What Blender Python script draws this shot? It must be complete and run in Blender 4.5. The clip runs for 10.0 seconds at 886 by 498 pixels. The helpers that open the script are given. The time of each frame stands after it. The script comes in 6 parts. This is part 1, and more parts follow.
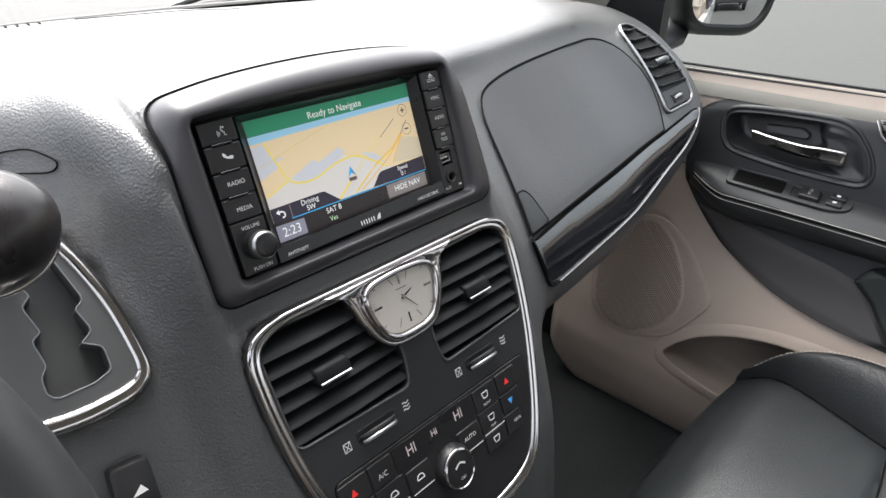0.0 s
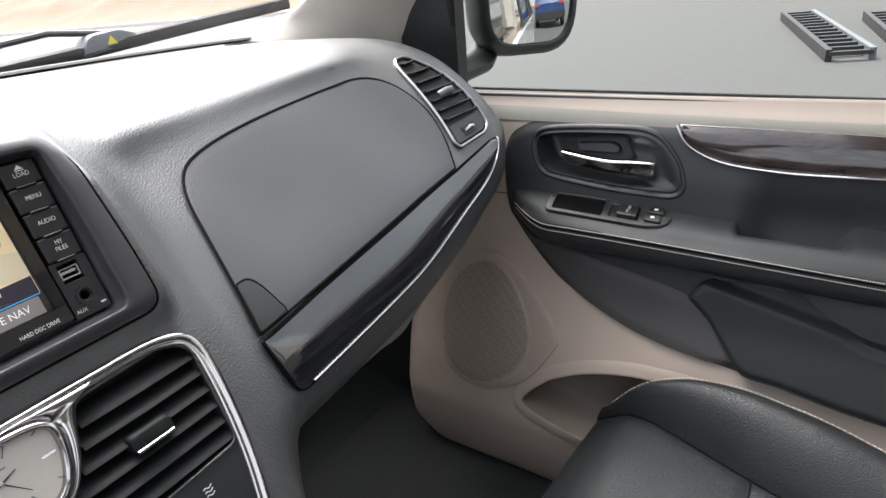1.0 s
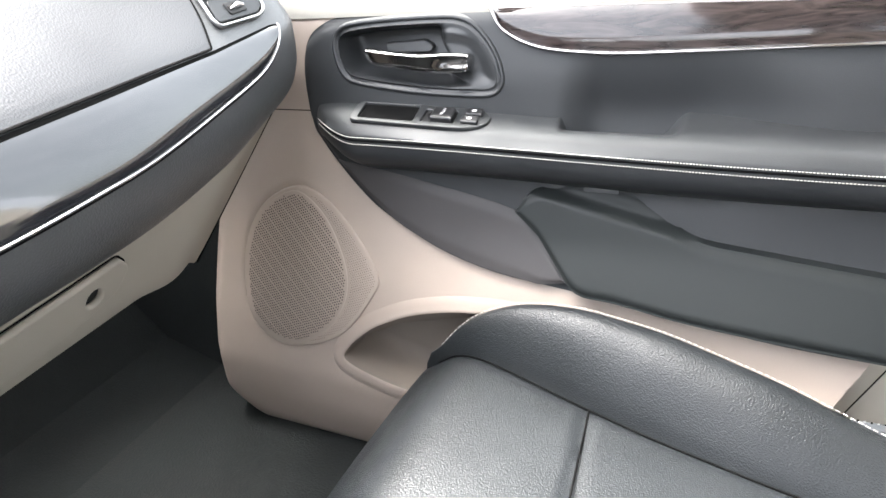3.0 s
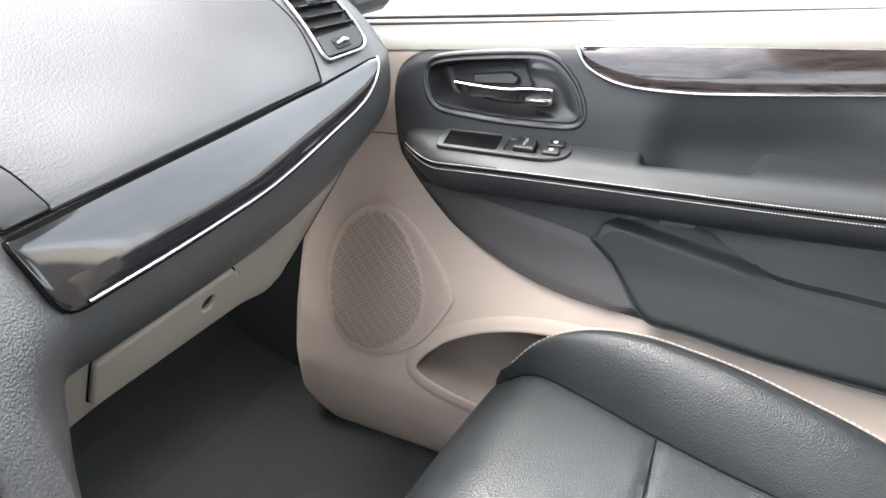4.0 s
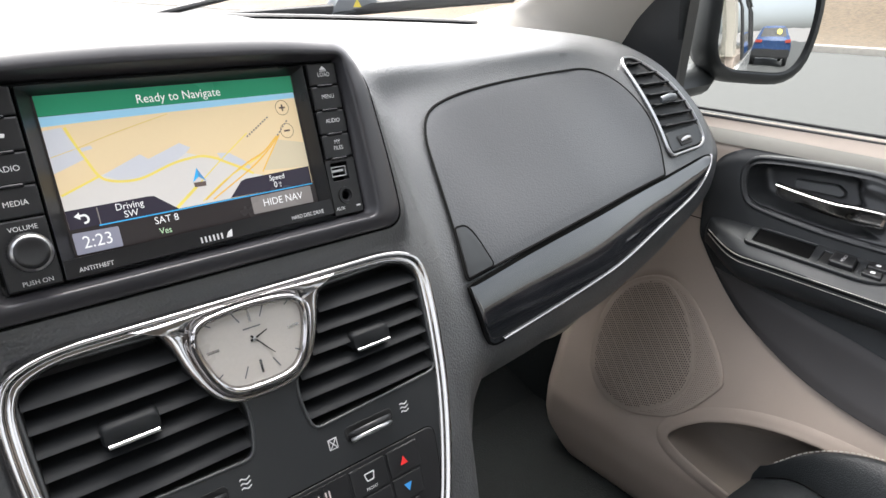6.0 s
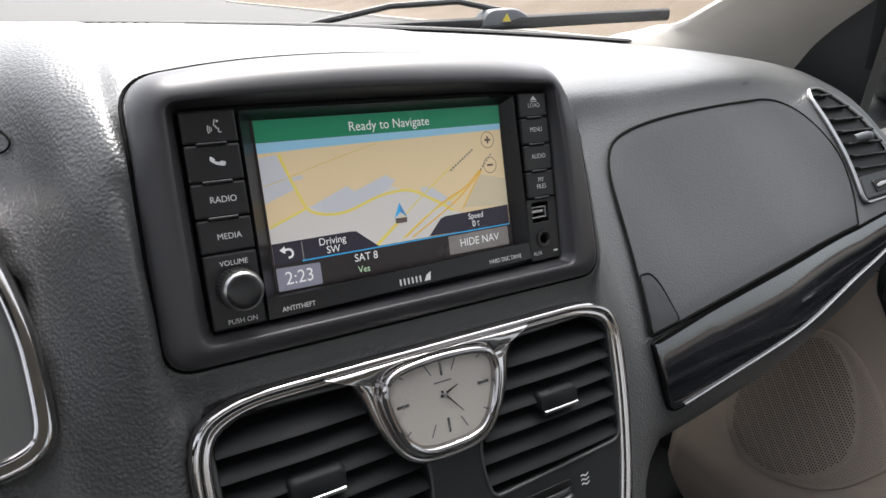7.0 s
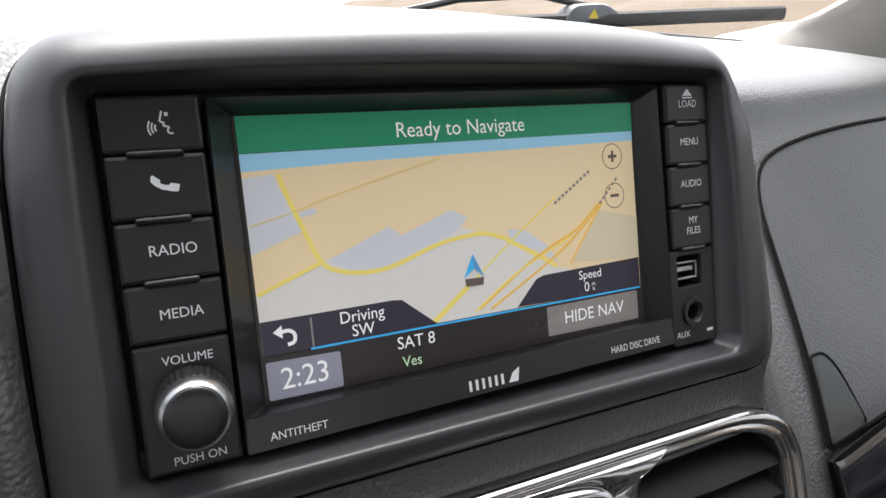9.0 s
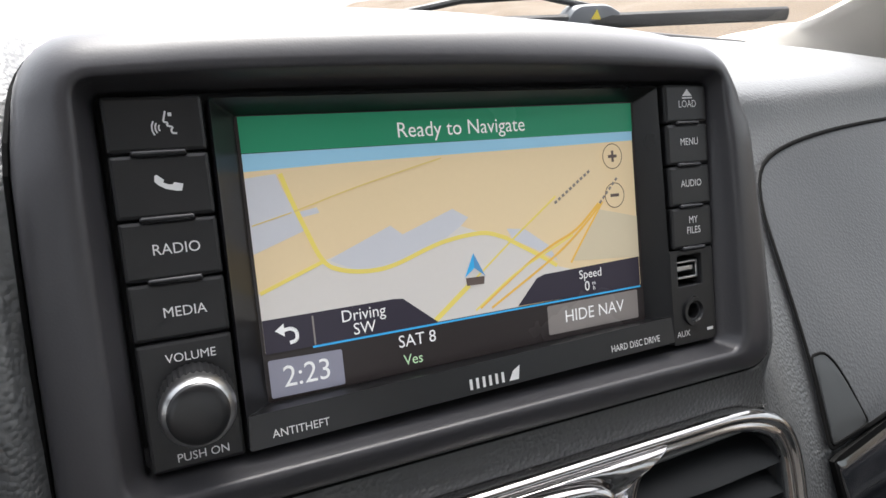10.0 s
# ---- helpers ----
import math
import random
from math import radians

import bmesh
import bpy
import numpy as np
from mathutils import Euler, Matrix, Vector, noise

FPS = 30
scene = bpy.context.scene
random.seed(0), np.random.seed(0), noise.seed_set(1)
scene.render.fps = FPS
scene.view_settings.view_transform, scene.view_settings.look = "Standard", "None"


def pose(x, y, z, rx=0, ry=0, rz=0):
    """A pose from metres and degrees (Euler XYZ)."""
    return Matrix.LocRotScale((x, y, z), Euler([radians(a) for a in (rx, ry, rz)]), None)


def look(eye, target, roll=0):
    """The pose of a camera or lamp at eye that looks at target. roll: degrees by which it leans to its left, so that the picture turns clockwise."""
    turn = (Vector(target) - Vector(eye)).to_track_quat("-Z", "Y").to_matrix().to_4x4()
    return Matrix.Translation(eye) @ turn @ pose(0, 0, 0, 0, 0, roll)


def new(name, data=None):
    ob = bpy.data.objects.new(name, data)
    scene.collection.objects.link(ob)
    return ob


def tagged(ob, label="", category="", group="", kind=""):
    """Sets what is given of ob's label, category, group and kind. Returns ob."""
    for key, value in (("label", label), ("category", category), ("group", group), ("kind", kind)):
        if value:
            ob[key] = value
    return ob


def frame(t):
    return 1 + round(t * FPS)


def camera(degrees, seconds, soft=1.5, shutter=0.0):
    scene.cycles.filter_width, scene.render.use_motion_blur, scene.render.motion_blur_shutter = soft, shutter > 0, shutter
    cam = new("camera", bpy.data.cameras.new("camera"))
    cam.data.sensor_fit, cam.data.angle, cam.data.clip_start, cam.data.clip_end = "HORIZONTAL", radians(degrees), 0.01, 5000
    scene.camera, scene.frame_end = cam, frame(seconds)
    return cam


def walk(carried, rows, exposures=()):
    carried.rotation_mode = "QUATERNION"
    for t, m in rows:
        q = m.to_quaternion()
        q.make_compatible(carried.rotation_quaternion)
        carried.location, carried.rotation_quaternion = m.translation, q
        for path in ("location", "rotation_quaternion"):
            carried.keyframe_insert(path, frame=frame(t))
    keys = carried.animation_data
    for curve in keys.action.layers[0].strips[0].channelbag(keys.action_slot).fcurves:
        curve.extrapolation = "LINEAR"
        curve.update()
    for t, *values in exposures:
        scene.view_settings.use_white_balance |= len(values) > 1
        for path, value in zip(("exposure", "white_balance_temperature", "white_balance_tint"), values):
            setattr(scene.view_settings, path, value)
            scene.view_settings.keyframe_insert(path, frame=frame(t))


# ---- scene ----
cam = camera(71.5, 10.0)
PATH = [
    (0, (-0.277, -0.401, 1.215), (0.96, 0.859, 0.277), -1.4),
    (0.5, (-0.156, -0.422, 1.225), (1.178, 0.771, 0.331), -4.1),
    (1, (-0.05, -0.455, 1.188), (1.384, 0.645, 0.334), -7.2),
    (1.5, (0.034, -0.498, 1.117), (1.536, 0.491, 0.24), -8.6),
    (2, (0.069, -0.485, 1.056), (1.653, 0.334, 0.151), -6.0),
    (3.3, (0.088, -0.489, 1.011), (1.697, 0.286, 0.111), -5.2),
    (3.5, (0.08, -0.486, 1.016), (1.68, 0.316, 0.124), -4.9),
    (4, (0.043, -0.473, 1.049), (1.592, 0.455, 0.189), -4.6),
    (4.5, (0.005, -0.471, 1.08), (1.469, 0.59, 0.226), -3.7),
    (5, (-0.04, -0.455, 1.104), (1.333, 0.729, 0.259), -2.6),
    (5.5, (-0.085, -0.434, 1.129), (1.186, 0.876, 0.311), -0.9),
    (6, (-0.121, -0.41, 1.148), (1.057, 1.011, 0.375), 0.5),
    (6.2, (-0.133, -0.399, 1.152), (0.999, 1.058, 0.381), 0.9),
    (7.3, (-0.155, -0.291, 1.155), (0.757, 1.322, 0.401), 2.3),
    (7.5, (-0.147, -0.272, 1.151), (0.748, 1.35, 0.395), 2.5),
    (8, (-0.122, -0.234, 1.142), (0.741, 1.405, 0.389), 2.7),
    (8.5, (-0.102, -0.208, 1.132), (0.717, 1.462, 0.397), 2.2),
    (9, (-0.098, -0.197, 1.125), (0.701, 1.488, 0.402), 2.0),
    (9.5, (-0.098, -0.197, 1.124), (0.705, 1.488, 0.407), 2.1),
    (10, (-0.098, -0.199, 1.125), (0.692, 1.491, 0.405), 1.9),
]
walk(cam, [(t, look(eye, target, roll)) for t, eye, target, roll in PATH], [(0, 2.35), (1.0, 2.4), (2.0, 3.6), (3.5, 4.05), (4.5, 3.4), (5.0, 3.3), (5.5, 3.15), (6.2, 2.4), (7.5, 1.87), (8.5, 1.95), (9.0, 2.08), (10, 2.15)])


# ---- light ----
world = bpy.data.worlds.new("overcast_sky")
scene.world = world
world.use_nodes = True
wn = world.node_tree.nodes
sky = wn.new("ShaderNodeTexSky")
sky.sky_type = "NISHITA"
sky.sun_disc = False
sky.sun_elevation, sky.sun_rotation = radians(63), radians(25)
sky.air_density, sky.dust_density = 1.0, 6.0
wn["Background"].inputs["Strength"].default_value = 0.15
pale = wn.new("ShaderNodeHueSaturation")
pale.inputs["Saturation"].default_value = 0.3
world.node_tree.links.new(sky.outputs[0], pale.inputs["Color"])
world.node_tree.links.new(pale.outputs[0], wn["Background"].inputs["Color"])
sun = new("sun", bpy.data.lights.new("sun", "SUN"))
sun.data.energy, sun.data.angle, sun.data.color = 1.25, radians(32), (1.0, 0.98, 0.95)
sun.matrix_world = look((0, 0, 0), (-0.19, -0.41, -0.892))


# ---- materials ----
def material(name, color, rough=0.5, metal=0.0, vary=0.12, grain=0.0, grain_size=0.002, spec=0.5, coat=0.0, wear=0.0, glow=0.0, speckle=0.0):
    """A surface with blotches, fine grain, relief and uneven gloss at real size."""
    m = bpy.data.materials.new(name)
    m.use_nodes = True
    n, l = m.node_tree.nodes, m.node_tree.links
    p = n["Principled BSDF"]
    co = n.new("ShaderNodeTexCoord")
    big = n.new("ShaderNodeTexNoise")
    big.inputs["Scale"].default_value, big.inputs["Detail"].default_value = 9, 5
    l.new(co.outputs["Object"], big.inputs["Vector"])
    fine = n.new("ShaderNodeTexNoise")
    fine.inputs["Scale"].default_value, fine.inputs["Detail"].default_value = 1 / grain_size, 2
    l.new(co.outputs["Object"], fine.inputs["Vector"])
    both = n.new("ShaderNodeMath")
    both.operation = "MULTIPLY_ADD"
    both.inputs[1].default_value = 0.35 + speckle
    l.new(fine.outputs[0], both.inputs[0])
    l.new(big.outputs[0], both.inputs[2])
    ramp = n.new("ShaderNodeMapRange")
    ramp.inputs["From Min"].default_value, ramp.inputs["From Max"].default_value = 0.35, 0.95 + speckle
    ramp.inputs["To Min"].default_value, ramp.inputs["To Max"].default_value = 1 - vary, 1 + vary
    l.new(both.outputs[0], ramp.inputs["Value"])
    tint = n.new("ShaderNodeVectorMath")
    tint.operation = "SCALE"
    tint.inputs[0].default_value = color
    l.new(ramp.outputs[0], tint.inputs["Scale"])
    l.new(tint.outputs[0], p.inputs["Base Color"])
    gloss = n.new("ShaderNodeMapRange")
    gloss.inputs["From Min"].default_value, gloss.inputs["From Max"].default_value = 0.3, 0.7
    gloss.inputs["To Min"].default_value, gloss.inputs["To Max"].default_value = max(0.02, rough - 0.06 - wear), rough + 0.05 + wear
    l.new(big.outputs[0], gloss.inputs["Value"])
    l.new(gloss.outputs[0], p.inputs["Roughness"])
    p.inputs["Metallic"].default_value = metal
    p.inputs["Specular IOR Level"].default_value = spec
    p.inputs["Coat Weight"].default_value, p.inputs["Coat Roughness"].default_value = coat, 0.05
    if grain:
        cells = n.new("ShaderNodeTexVoronoi")
        cells.feature = "F1"
        cells.inputs["Scale"].default_value = 1 / grain_size
        warp = n.new("ShaderNodeVectorMath")
        warp.operation = "MULTIPLY_ADD"
        warp.inputs[1].default_value = (grain_size * 0.45,) * 3
        l.new(fine.outputs["Color"], warp.inputs[0])
        l.new(co.outputs["Object"], warp.inputs[2])
        l.new(warp.outputs[0], cells.inputs["Vector"])
        crease = n.new("ShaderNodeMapRange")
        crease.inputs["From Max"].default_value = 0.75
        crease.inputs["To Min"].default_value, crease.inputs["To Max"].default_value = 1.0, 0.0
        l.new(cells.outputs["Distance"], crease.inputs["Value"])
        add = n.new("ShaderNodeMath")
        add.operation = "MULTIPLY_ADD"
        add.inputs[1].default_value = 0.3
        l.new(fine.outputs[0], add.inputs[0])
        l.new(crease.outputs[0], add.inputs[2])
        b = n.new("ShaderNodeBump")
        b.inputs["Strength"].default_value, b.inputs["Distance"].default_value = grain, grain_size * 0.22
        l.new(add.outputs[0], b.inputs["Height"])
        l.new(b.outputs[0], p.inputs["Normal"])
    if glow:
        l.new(tint.outputs[0], p.inputs["Emission Color"])
        p.inputs["Emission Strength"].default_value = glow
    return m


def wood_material(name, dark, pale, wear):
    m = material(name, dark, 0.11, vary=0.1, coat=1.0, wear=wear)
    n, l = m.node_tree.nodes, m.node_tree.links
    co = n.new("ShaderNodeTexCoord")
    mp = n.new("ShaderNodeMapping")
    mp.inputs["Scale"].default_value = (9, 9, 70)
    l.new(co.outputs["Object"], mp.inputs["Vector"])
    wave = n.new("ShaderNodeTexNoise")
    wave.inputs["Scale"].default_value, wave.inputs["Detail"].default_value, wave.inputs["Distortion"].default_value = 1.5, 6, 1.5
    l.new(mp.outputs[0], wave.inputs["Vector"])
    r = n.new("ShaderNodeValToRGB")
    r.color_ramp.elements[0].position, r.color_ramp.elements[0].color = 0.35, (*dark, 1)
    r.color_ramp.elements[1].position, r.color_ramp.elements[1].color = 0.72, (*pale, 1)
    l.new(wave.outputs[0], r.inputs[0])
    l.new(r.outputs[0], n["Principled BSDF"].inputs["Base Color"])
    return m


def glass_material(name, tint=(1, 1, 1)):
    m = bpy.data.materials.new(name)
    m.use_nodes = True
    n, l = m.node_tree.nodes, m.node_tree.links
    n.remove(n["Principled BSDF"])
    clear, shine, mix, f = n.new("ShaderNodeBsdfTransparent"), n.new("ShaderNodeBsdfGlossy"), n.new("ShaderNodeMixShader"), n.new("ShaderNodeFresnel")
    clear.inputs["Color"].default_value = (*tint, 1)
    shine.inputs["Roughness"].default_value = 0.02
    f.inputs["IOR"].default_value = 1.1
    l.new(f.outputs[0], mix.inputs[0])
    l.new(clear.outputs[0], mix.inputs[1])
    l.new(shine.outputs[0], mix.inputs[2])
    l.new(mix.outputs[0], n["Material Output"].inputs["Surface"])
    return m


DASH = material("dash_plastic", (0.060, 0.062, 0.064), 0.40, vary=0.12, grain=0.62, grain_size=0.0020, spec=0.8)
DASHFINE = material("glovebox_plastic", (0.046, 0.048, 0.052), 0.46, vary=0.1, grain=0.36, grain_size=0.0021, spec=0.42)
SMOOTH = material("smooth_black_plastic", (0.020, 0.0215, 0.023), 0.40, vary=0.1, grain=0.12, grain_size=0.0009)
HOODM = material("bezel_plastic", (0.040, 0.039, 0.043), 0.38, vary=0.12, grain=0.10, grain_size=0.0008, wear=0.05)
GLOSSY = material("radio_black", (0.012, 0.012, 0.013), 0.3, vary=0.1)
BUTTON = material("button_black", (0.013, 0.013, 0.014), 0.4, vary=0.12)
PILL = material("lamp_pill", (0.02, 0.02, 0.022), 0.16, vary=0.1)
BLACK = material("vent_black", (0.008, 0.008, 0.008), 0.55)
SLAT = material("slat_black", (0.010, 0.011, 0.012), 0.55, vary=0.1, spec=0.2)
CHROME = material("chrome", (0.47, 0.452, 0.45), 0.13, 1.0, vary=0.04)
SATIN = material("satin_metal", (0.42, 0.42, 0.42), 0.3, 1.0, vary=0.06)
WOOD = wood_material("dark_wood_veneer", (0.008, 0.009, 0.011), (0.022, 0.022, 0.025), 0.0)
REDWOOD = wood_material("red_brown_veneer", (0.014, 0.011, 0.011), (0.066, 0.049, 0.046), 0.08)
REDWOOD.node_tree.nodes["Principled BSDF"].inputs["Coat Weight"].default_value = 0.4
BEIGE = material("beige_trim", (0.41, 0.340, 0.288), 0.6, vary=0.06, grain=0.12, grain_size=0.0012)
CREAM = material("pale_trim", (0.43, 0.395, 0.335), 0.6, vary=0.05, grain=0.1, grain_size=0.0012)
HOLE = material("hole_shadow", (0.045, 0.036, 0.031), 0.7)
RAIL = material("rail_trim", (0.20, 0.188, 0.165), 0.65, vary=0.05, grain=0.1, grain_size=0.0012)
GRILLE = material("grille_plastic", (0.40, 0.33, 0.28), 0.55, vary=0.06, grain=0.1, grain_size=0.0012)
# The cubby's brown, with the shade of its recess mixed into the colour.
SHADEBROWN = material("shaded_brown", (0.175, 0.145, 0.118), 0.6, vary=0.1, grain=0.1, grain_size=0.0012)
LEATHER = material("black_leather", (0.0145, 0.0165, 0.0182), 0.37, vary=0.12, grain=0.85, grain_size=0.0017, spec=0.36, wear=0.02)
VINYL = material("door_vinyl", (0.034, 0.036, 0.038), 0.48, spec=0.32, vary=0.12, grain=0.2, grain_size=0.0014, wear=0.04)
PANELG = material("door_panel_plastic", (0.018, 0.021, 0.021), 0.52, vary=0.12, grain=0.1, grain_size=0.0012, spec=0.35)
THREAD = material("pale_thread", (0.55, 0.53, 0.48), 0.7)
SEAM = material("seam_dark", (0.005, 0.005, 0.005), 0.8, spec=0.05)
CARPET = material("carpet", (0.016, 0.019, 0.019), 0.95, vary=0.35, grain=0.8, grain_size=0.003)
INK = material("white_print", (0.72, 0.72, 0.72), 0.5)
REDINK = material("red_print", (0.75, 0.03, 0.03), 0.5)
BLUEINK = material("blue_print", (0.05, 0.3, 0.7), 0.5)
DIAL = material("clock_dial", (0.52, 0.49, 0.45), 0.32, vary=0.08)
GLASS = glass_material("clear_glass")
TINTED = glass_material("side_glass", (0.62, 0.64, 0.63))
MIRROR = material("mirror_silver", (0.62, 0.63, 0.64), 0.01, 1.0, vary=0.01, wear=-0.045)
ASPHALT = material("pale_asphalt", (0.059, 0.059, 0.0565), 0.85, vary=0.14, grain=0.3, grain_size=0.02, speckle=0.2)
CONCRETE = material("concrete", (0.5, 0.46, 0.41), 0.8, vary=0.12, grain=0.2, grain_size=0.01)
DRY = material("dry_grass_bank", (0.105, 0.078, 0.052), 0.95, vary=0.5, grain=0.6, grain_size=0.08, speckle=0.4)
HILLS = material("hazy_hills", (0.20, 0.19, 0.185), 0.95, vary=0.3, grain=0.2, grain_size=2.0)
RUBBER = material("rubber", (0.015, 0.015, 0.016), 0.6)
GREYPL = material("wiper_cover_grey", (0.12, 0.13, 0.14), 0.5)
YELLOW = material("yellow_sticker", (0.75, 0.6, 0.05), 0.5)
HEADLINER = material("headliner", (0.62, 0.59, 0.54), 0.9, vary=0.05)
WHITEPAINT = material("white_car_paint", (0.75, 0.75, 0.74), 0.25, vary=0.03, coat=0.6)
BLUEPAINT = material("blue_car_paint", (0.018, 0.05, 0.14), 0.25, vary=0.05, coat=0.8)
STEEL = material("dark_steel", (0.05, 0.05, 0.05), 0.5, 0.6, vary=0.2)
GATEM = material("gate_plastic", (0.05, 0.052, 0.053), 0.42, vary=0.1, grain=0.1, grain_size=0.001)
KNOBM = material("knob_black", (0.018, 0.016, 0.017), 0.28, vary=0.15, wear=0.05)
REDPL = material("red_plastic", (0.35, 0.04, 0.025), 0.5)


def lit(name, color, glow):
    return material(name, color, 0.25, vary=0.02, glow=glow, spec=0.3)


SC = 0.063
MAPTAN = lit("map_tan", (0.73, 0.58, 0.36), SC)
MAPGREY = lit("map_grey", (0.63, 0.60, 0.57), SC)
MAPPALE = lit("map_pale", (0.60, 0.52, 0.37), SC)
MAPDIM = lit("map_minor_road", (0.66, 0.52, 0.20), SC)
MAPBLUE = lit("map_blue_grey", (0.55, 0.56, 0.60), SC)
MAPSKY = lit("map_sky", (0.30, 0.55, 0.72), SC)
MAPGREEN = lit("header_green", (0.03, 0.24, 0.13), SC)
MAPROAD = lit("map_road", (0.76, 0.63, 0.16), SC)
MAPROAD2 = lit("map_road_orange", (0.75, 0.46, 0.10), SC)
LCDBLACK = lit("lcd_dark", (0.030, 0.025, 0.025), SC)
LCDTAB = lit("lcd_tab", (0.035, 0.03, 0.045), SC)
LCDBTN = lit("lcd_button", (0.22, 0.20, 0.19), SC)
LCDTIME = lit("lcd_time_box", (0.25, 0.25, 0.31), SC)
LCDTEXT = lit("lcd_text", (0.85, 0.85, 0.85), SC)
LCDGREEN = lit("lcd_green_text", (0.55, 0.8, 0.5), SC)
LCDBLUE = lit("lcd_blue_line", (0.05, 0.4, 0.75), SC)
LCDBLUE2 = lit("lcd_arrow_side", (0.10, 0.28, 0.52), SC)
LCDINK = lit("lcd_ink", (0.12, 0.09, 0.08), SC)
DIGITS = lit("display_digits", (0.48, 0.42, 0.41), 0.05)


# ---- mesh tools ----
BASE = {}


def thing(name, loc, label, category, group="", kind=""):
    ob = new(name)
    ob.empty_display_size = 0.05
    ob.location = loc
    BASE[ob.name] = Vector(loc)
    return tagged(ob, label, category, group, kind)


def part(name, bm, mat, parent, label=""):
    """Links a bmesh or a mesh as one object under a thing or a part; its coordinates are the world's."""
    if isinstance(bm, bpy.types.Mesh):
        me = bm
    else:
        bmesh.ops.recalc_face_normals(bm, faces=bm.faces[:])
        me = bpy.data.meshes.new(name)
        bm.to_mesh(me)
        bm.free()
    me.materials.clear()
    me.materials.append(mat)
    ob = new(name, me)
    if parent is not None:
        ob.parent = parent
        if parent.name in BASE:
            ob.matrix_parent_inverse = Matrix.Translation(-BASE[parent.name])
    return tagged(ob, label)


def smooth(ob, angle=35):
    me = ob.data
    me.shade_smooth()
    me.set_sharp_from_angle(angle=radians(angle))
    return ob


def rounded(pts, r, n=5):
    """A closed outline with its corners rounded; a corner may bring its own radius."""
    out, k = [], len(pts)
    for i in range(k):
        a, b, c = (Vector(pts[j % k][:2]) for j in (i - 1, i, i + 1))
        q = pts[i][2] if len(pts[i]) > 2 else r
        d0, d1 = min(q, (a - b).length * 0.48), min(q, (c - b).length * 0.48)
        p0, p1 = b + (a - b).normalized() * d0, b + (c - b).normalized() * d1
        for s in range(n + 1):
            t = s / n
            out.append(tuple(p0 * (1 - t) ** 2 + b * 2 * t * (1 - t) + p1 * t * t))
    return out


def rect(x0, y0, x1, y1, r=0.002, n=4):
    return rounded([(x0, y0), (x1, y0), (x1, y1), (x0, y1)], r, n)


def spline(pts, n=6, closed=False):
    """A smooth line through points of any dimension."""
    k, out = len(pts), []
    p = [np.array(q, float) for q in pts]
    for i in range(k if closed else k - 1):
        if closed:
            a, b, c, d = p[i - 1], p[i], p[(i + 1) % k], p[(i + 2) % k]
        else:
            b, c = p[i], p[i + 1]
            a = p[i - 1] if i else 2 * b - c
            d = p[i + 2] if i + 2 < k else 2 * c - b
        for s in range(n):
            t = s / n
            out.append(tuple(0.5 * (2 * b + (c - a) * t + (2 * a - 5 * b + 4 * c - d) * t * t + (3 * b - a - 3 * c + d) * t ** 3)))
    if not closed:
        out.append(tuple(p[-1]))
    return out


def inset(loop, d):
    k = len(loop)
    area = sum(loop[i - 1][0] * loop[i][1] - loop[i][0] * loop[i - 1][1] for i in range(k))
    s = 1 if area > 0 else -1
    out = []
    for i in range(k):
        a, c = Vector(loop[i - 1]), Vector(loop[(i + 1) % k])
        e = (c - a)
        e = e.normalized() if e.length > 1e-9 else Vector((1, 0))
        out.append((loop[i][0] - s * e.y * d, loop[i][1] + s * e.x * d))
    return out


def loft(bm, loops, closed=True, cap0=False, cap1=False):
    rows = [[bm.verts.new(p) for p in lp] for lp in loops]
    k = len(rows[0])
    for a, b in zip(rows, rows[1:]):
        for i in range(k if closed else k - 1):
            j = (i + 1) % k
            bm.faces.new((a[i], a[j], b[j], b[i]))
    if cap0:
        bm.faces.new(rows[0])
    if cap1:
        bm.faces.new(rows[-1])
    return rows


def prism(bm, loop, fn, w0, w1, bev=0.0015, rings=0, dome=0.0):
    """An outline raised from w0 to w1 over a surface, with a rounded rim; rings let its top follow the surface, dome bulges it."""
    shapes = [(loop, w0), (loop, w1 - bev), (inset(loop, 0.3 * bev), w1 - 0.3 * bev), (inset(loop, bev), w1)]
    loops = [[fn(a, b, w) for a, b in lp] for lp, w in shapes]
    if not rings:
        loft(bm, loops, cap0=True, cap1=True)
        return bm
    top = shapes[-1][0]
    cx, cy = sum(p[0] for p in top) / len(top), sum(p[1] for p in top) / len(top)
    for i in range(1, rings):
        f = 1 - i / rings
        loops.append([fn(cx + (a - cx) * f, cy + (b - cy) * f, w1 + dome * (1 - f * f)) for a, b in top])
    rows = loft(bm, loops, cap0=True)
    c = bm.verts.new(fn(cx, cy, w1 + dome))
    last = rows[-1]
    for i in range(len(last)):
        bm.faces.new((last[i], last[(i + 1) % len(last)], c))
    return bm


def slab(loop, fn, w0, w1, bev=0.0015, rings=0, dome=0.0):
    return prism(bmesh.new(), loop, fn, w0, w1, bev, rings, dome)


def sheet(loop, fn, w):
    bm = bmesh.new()
    bm.faces.new([bm.verts.new(fn(a, b, w)) for a, b in loop])
    return bm


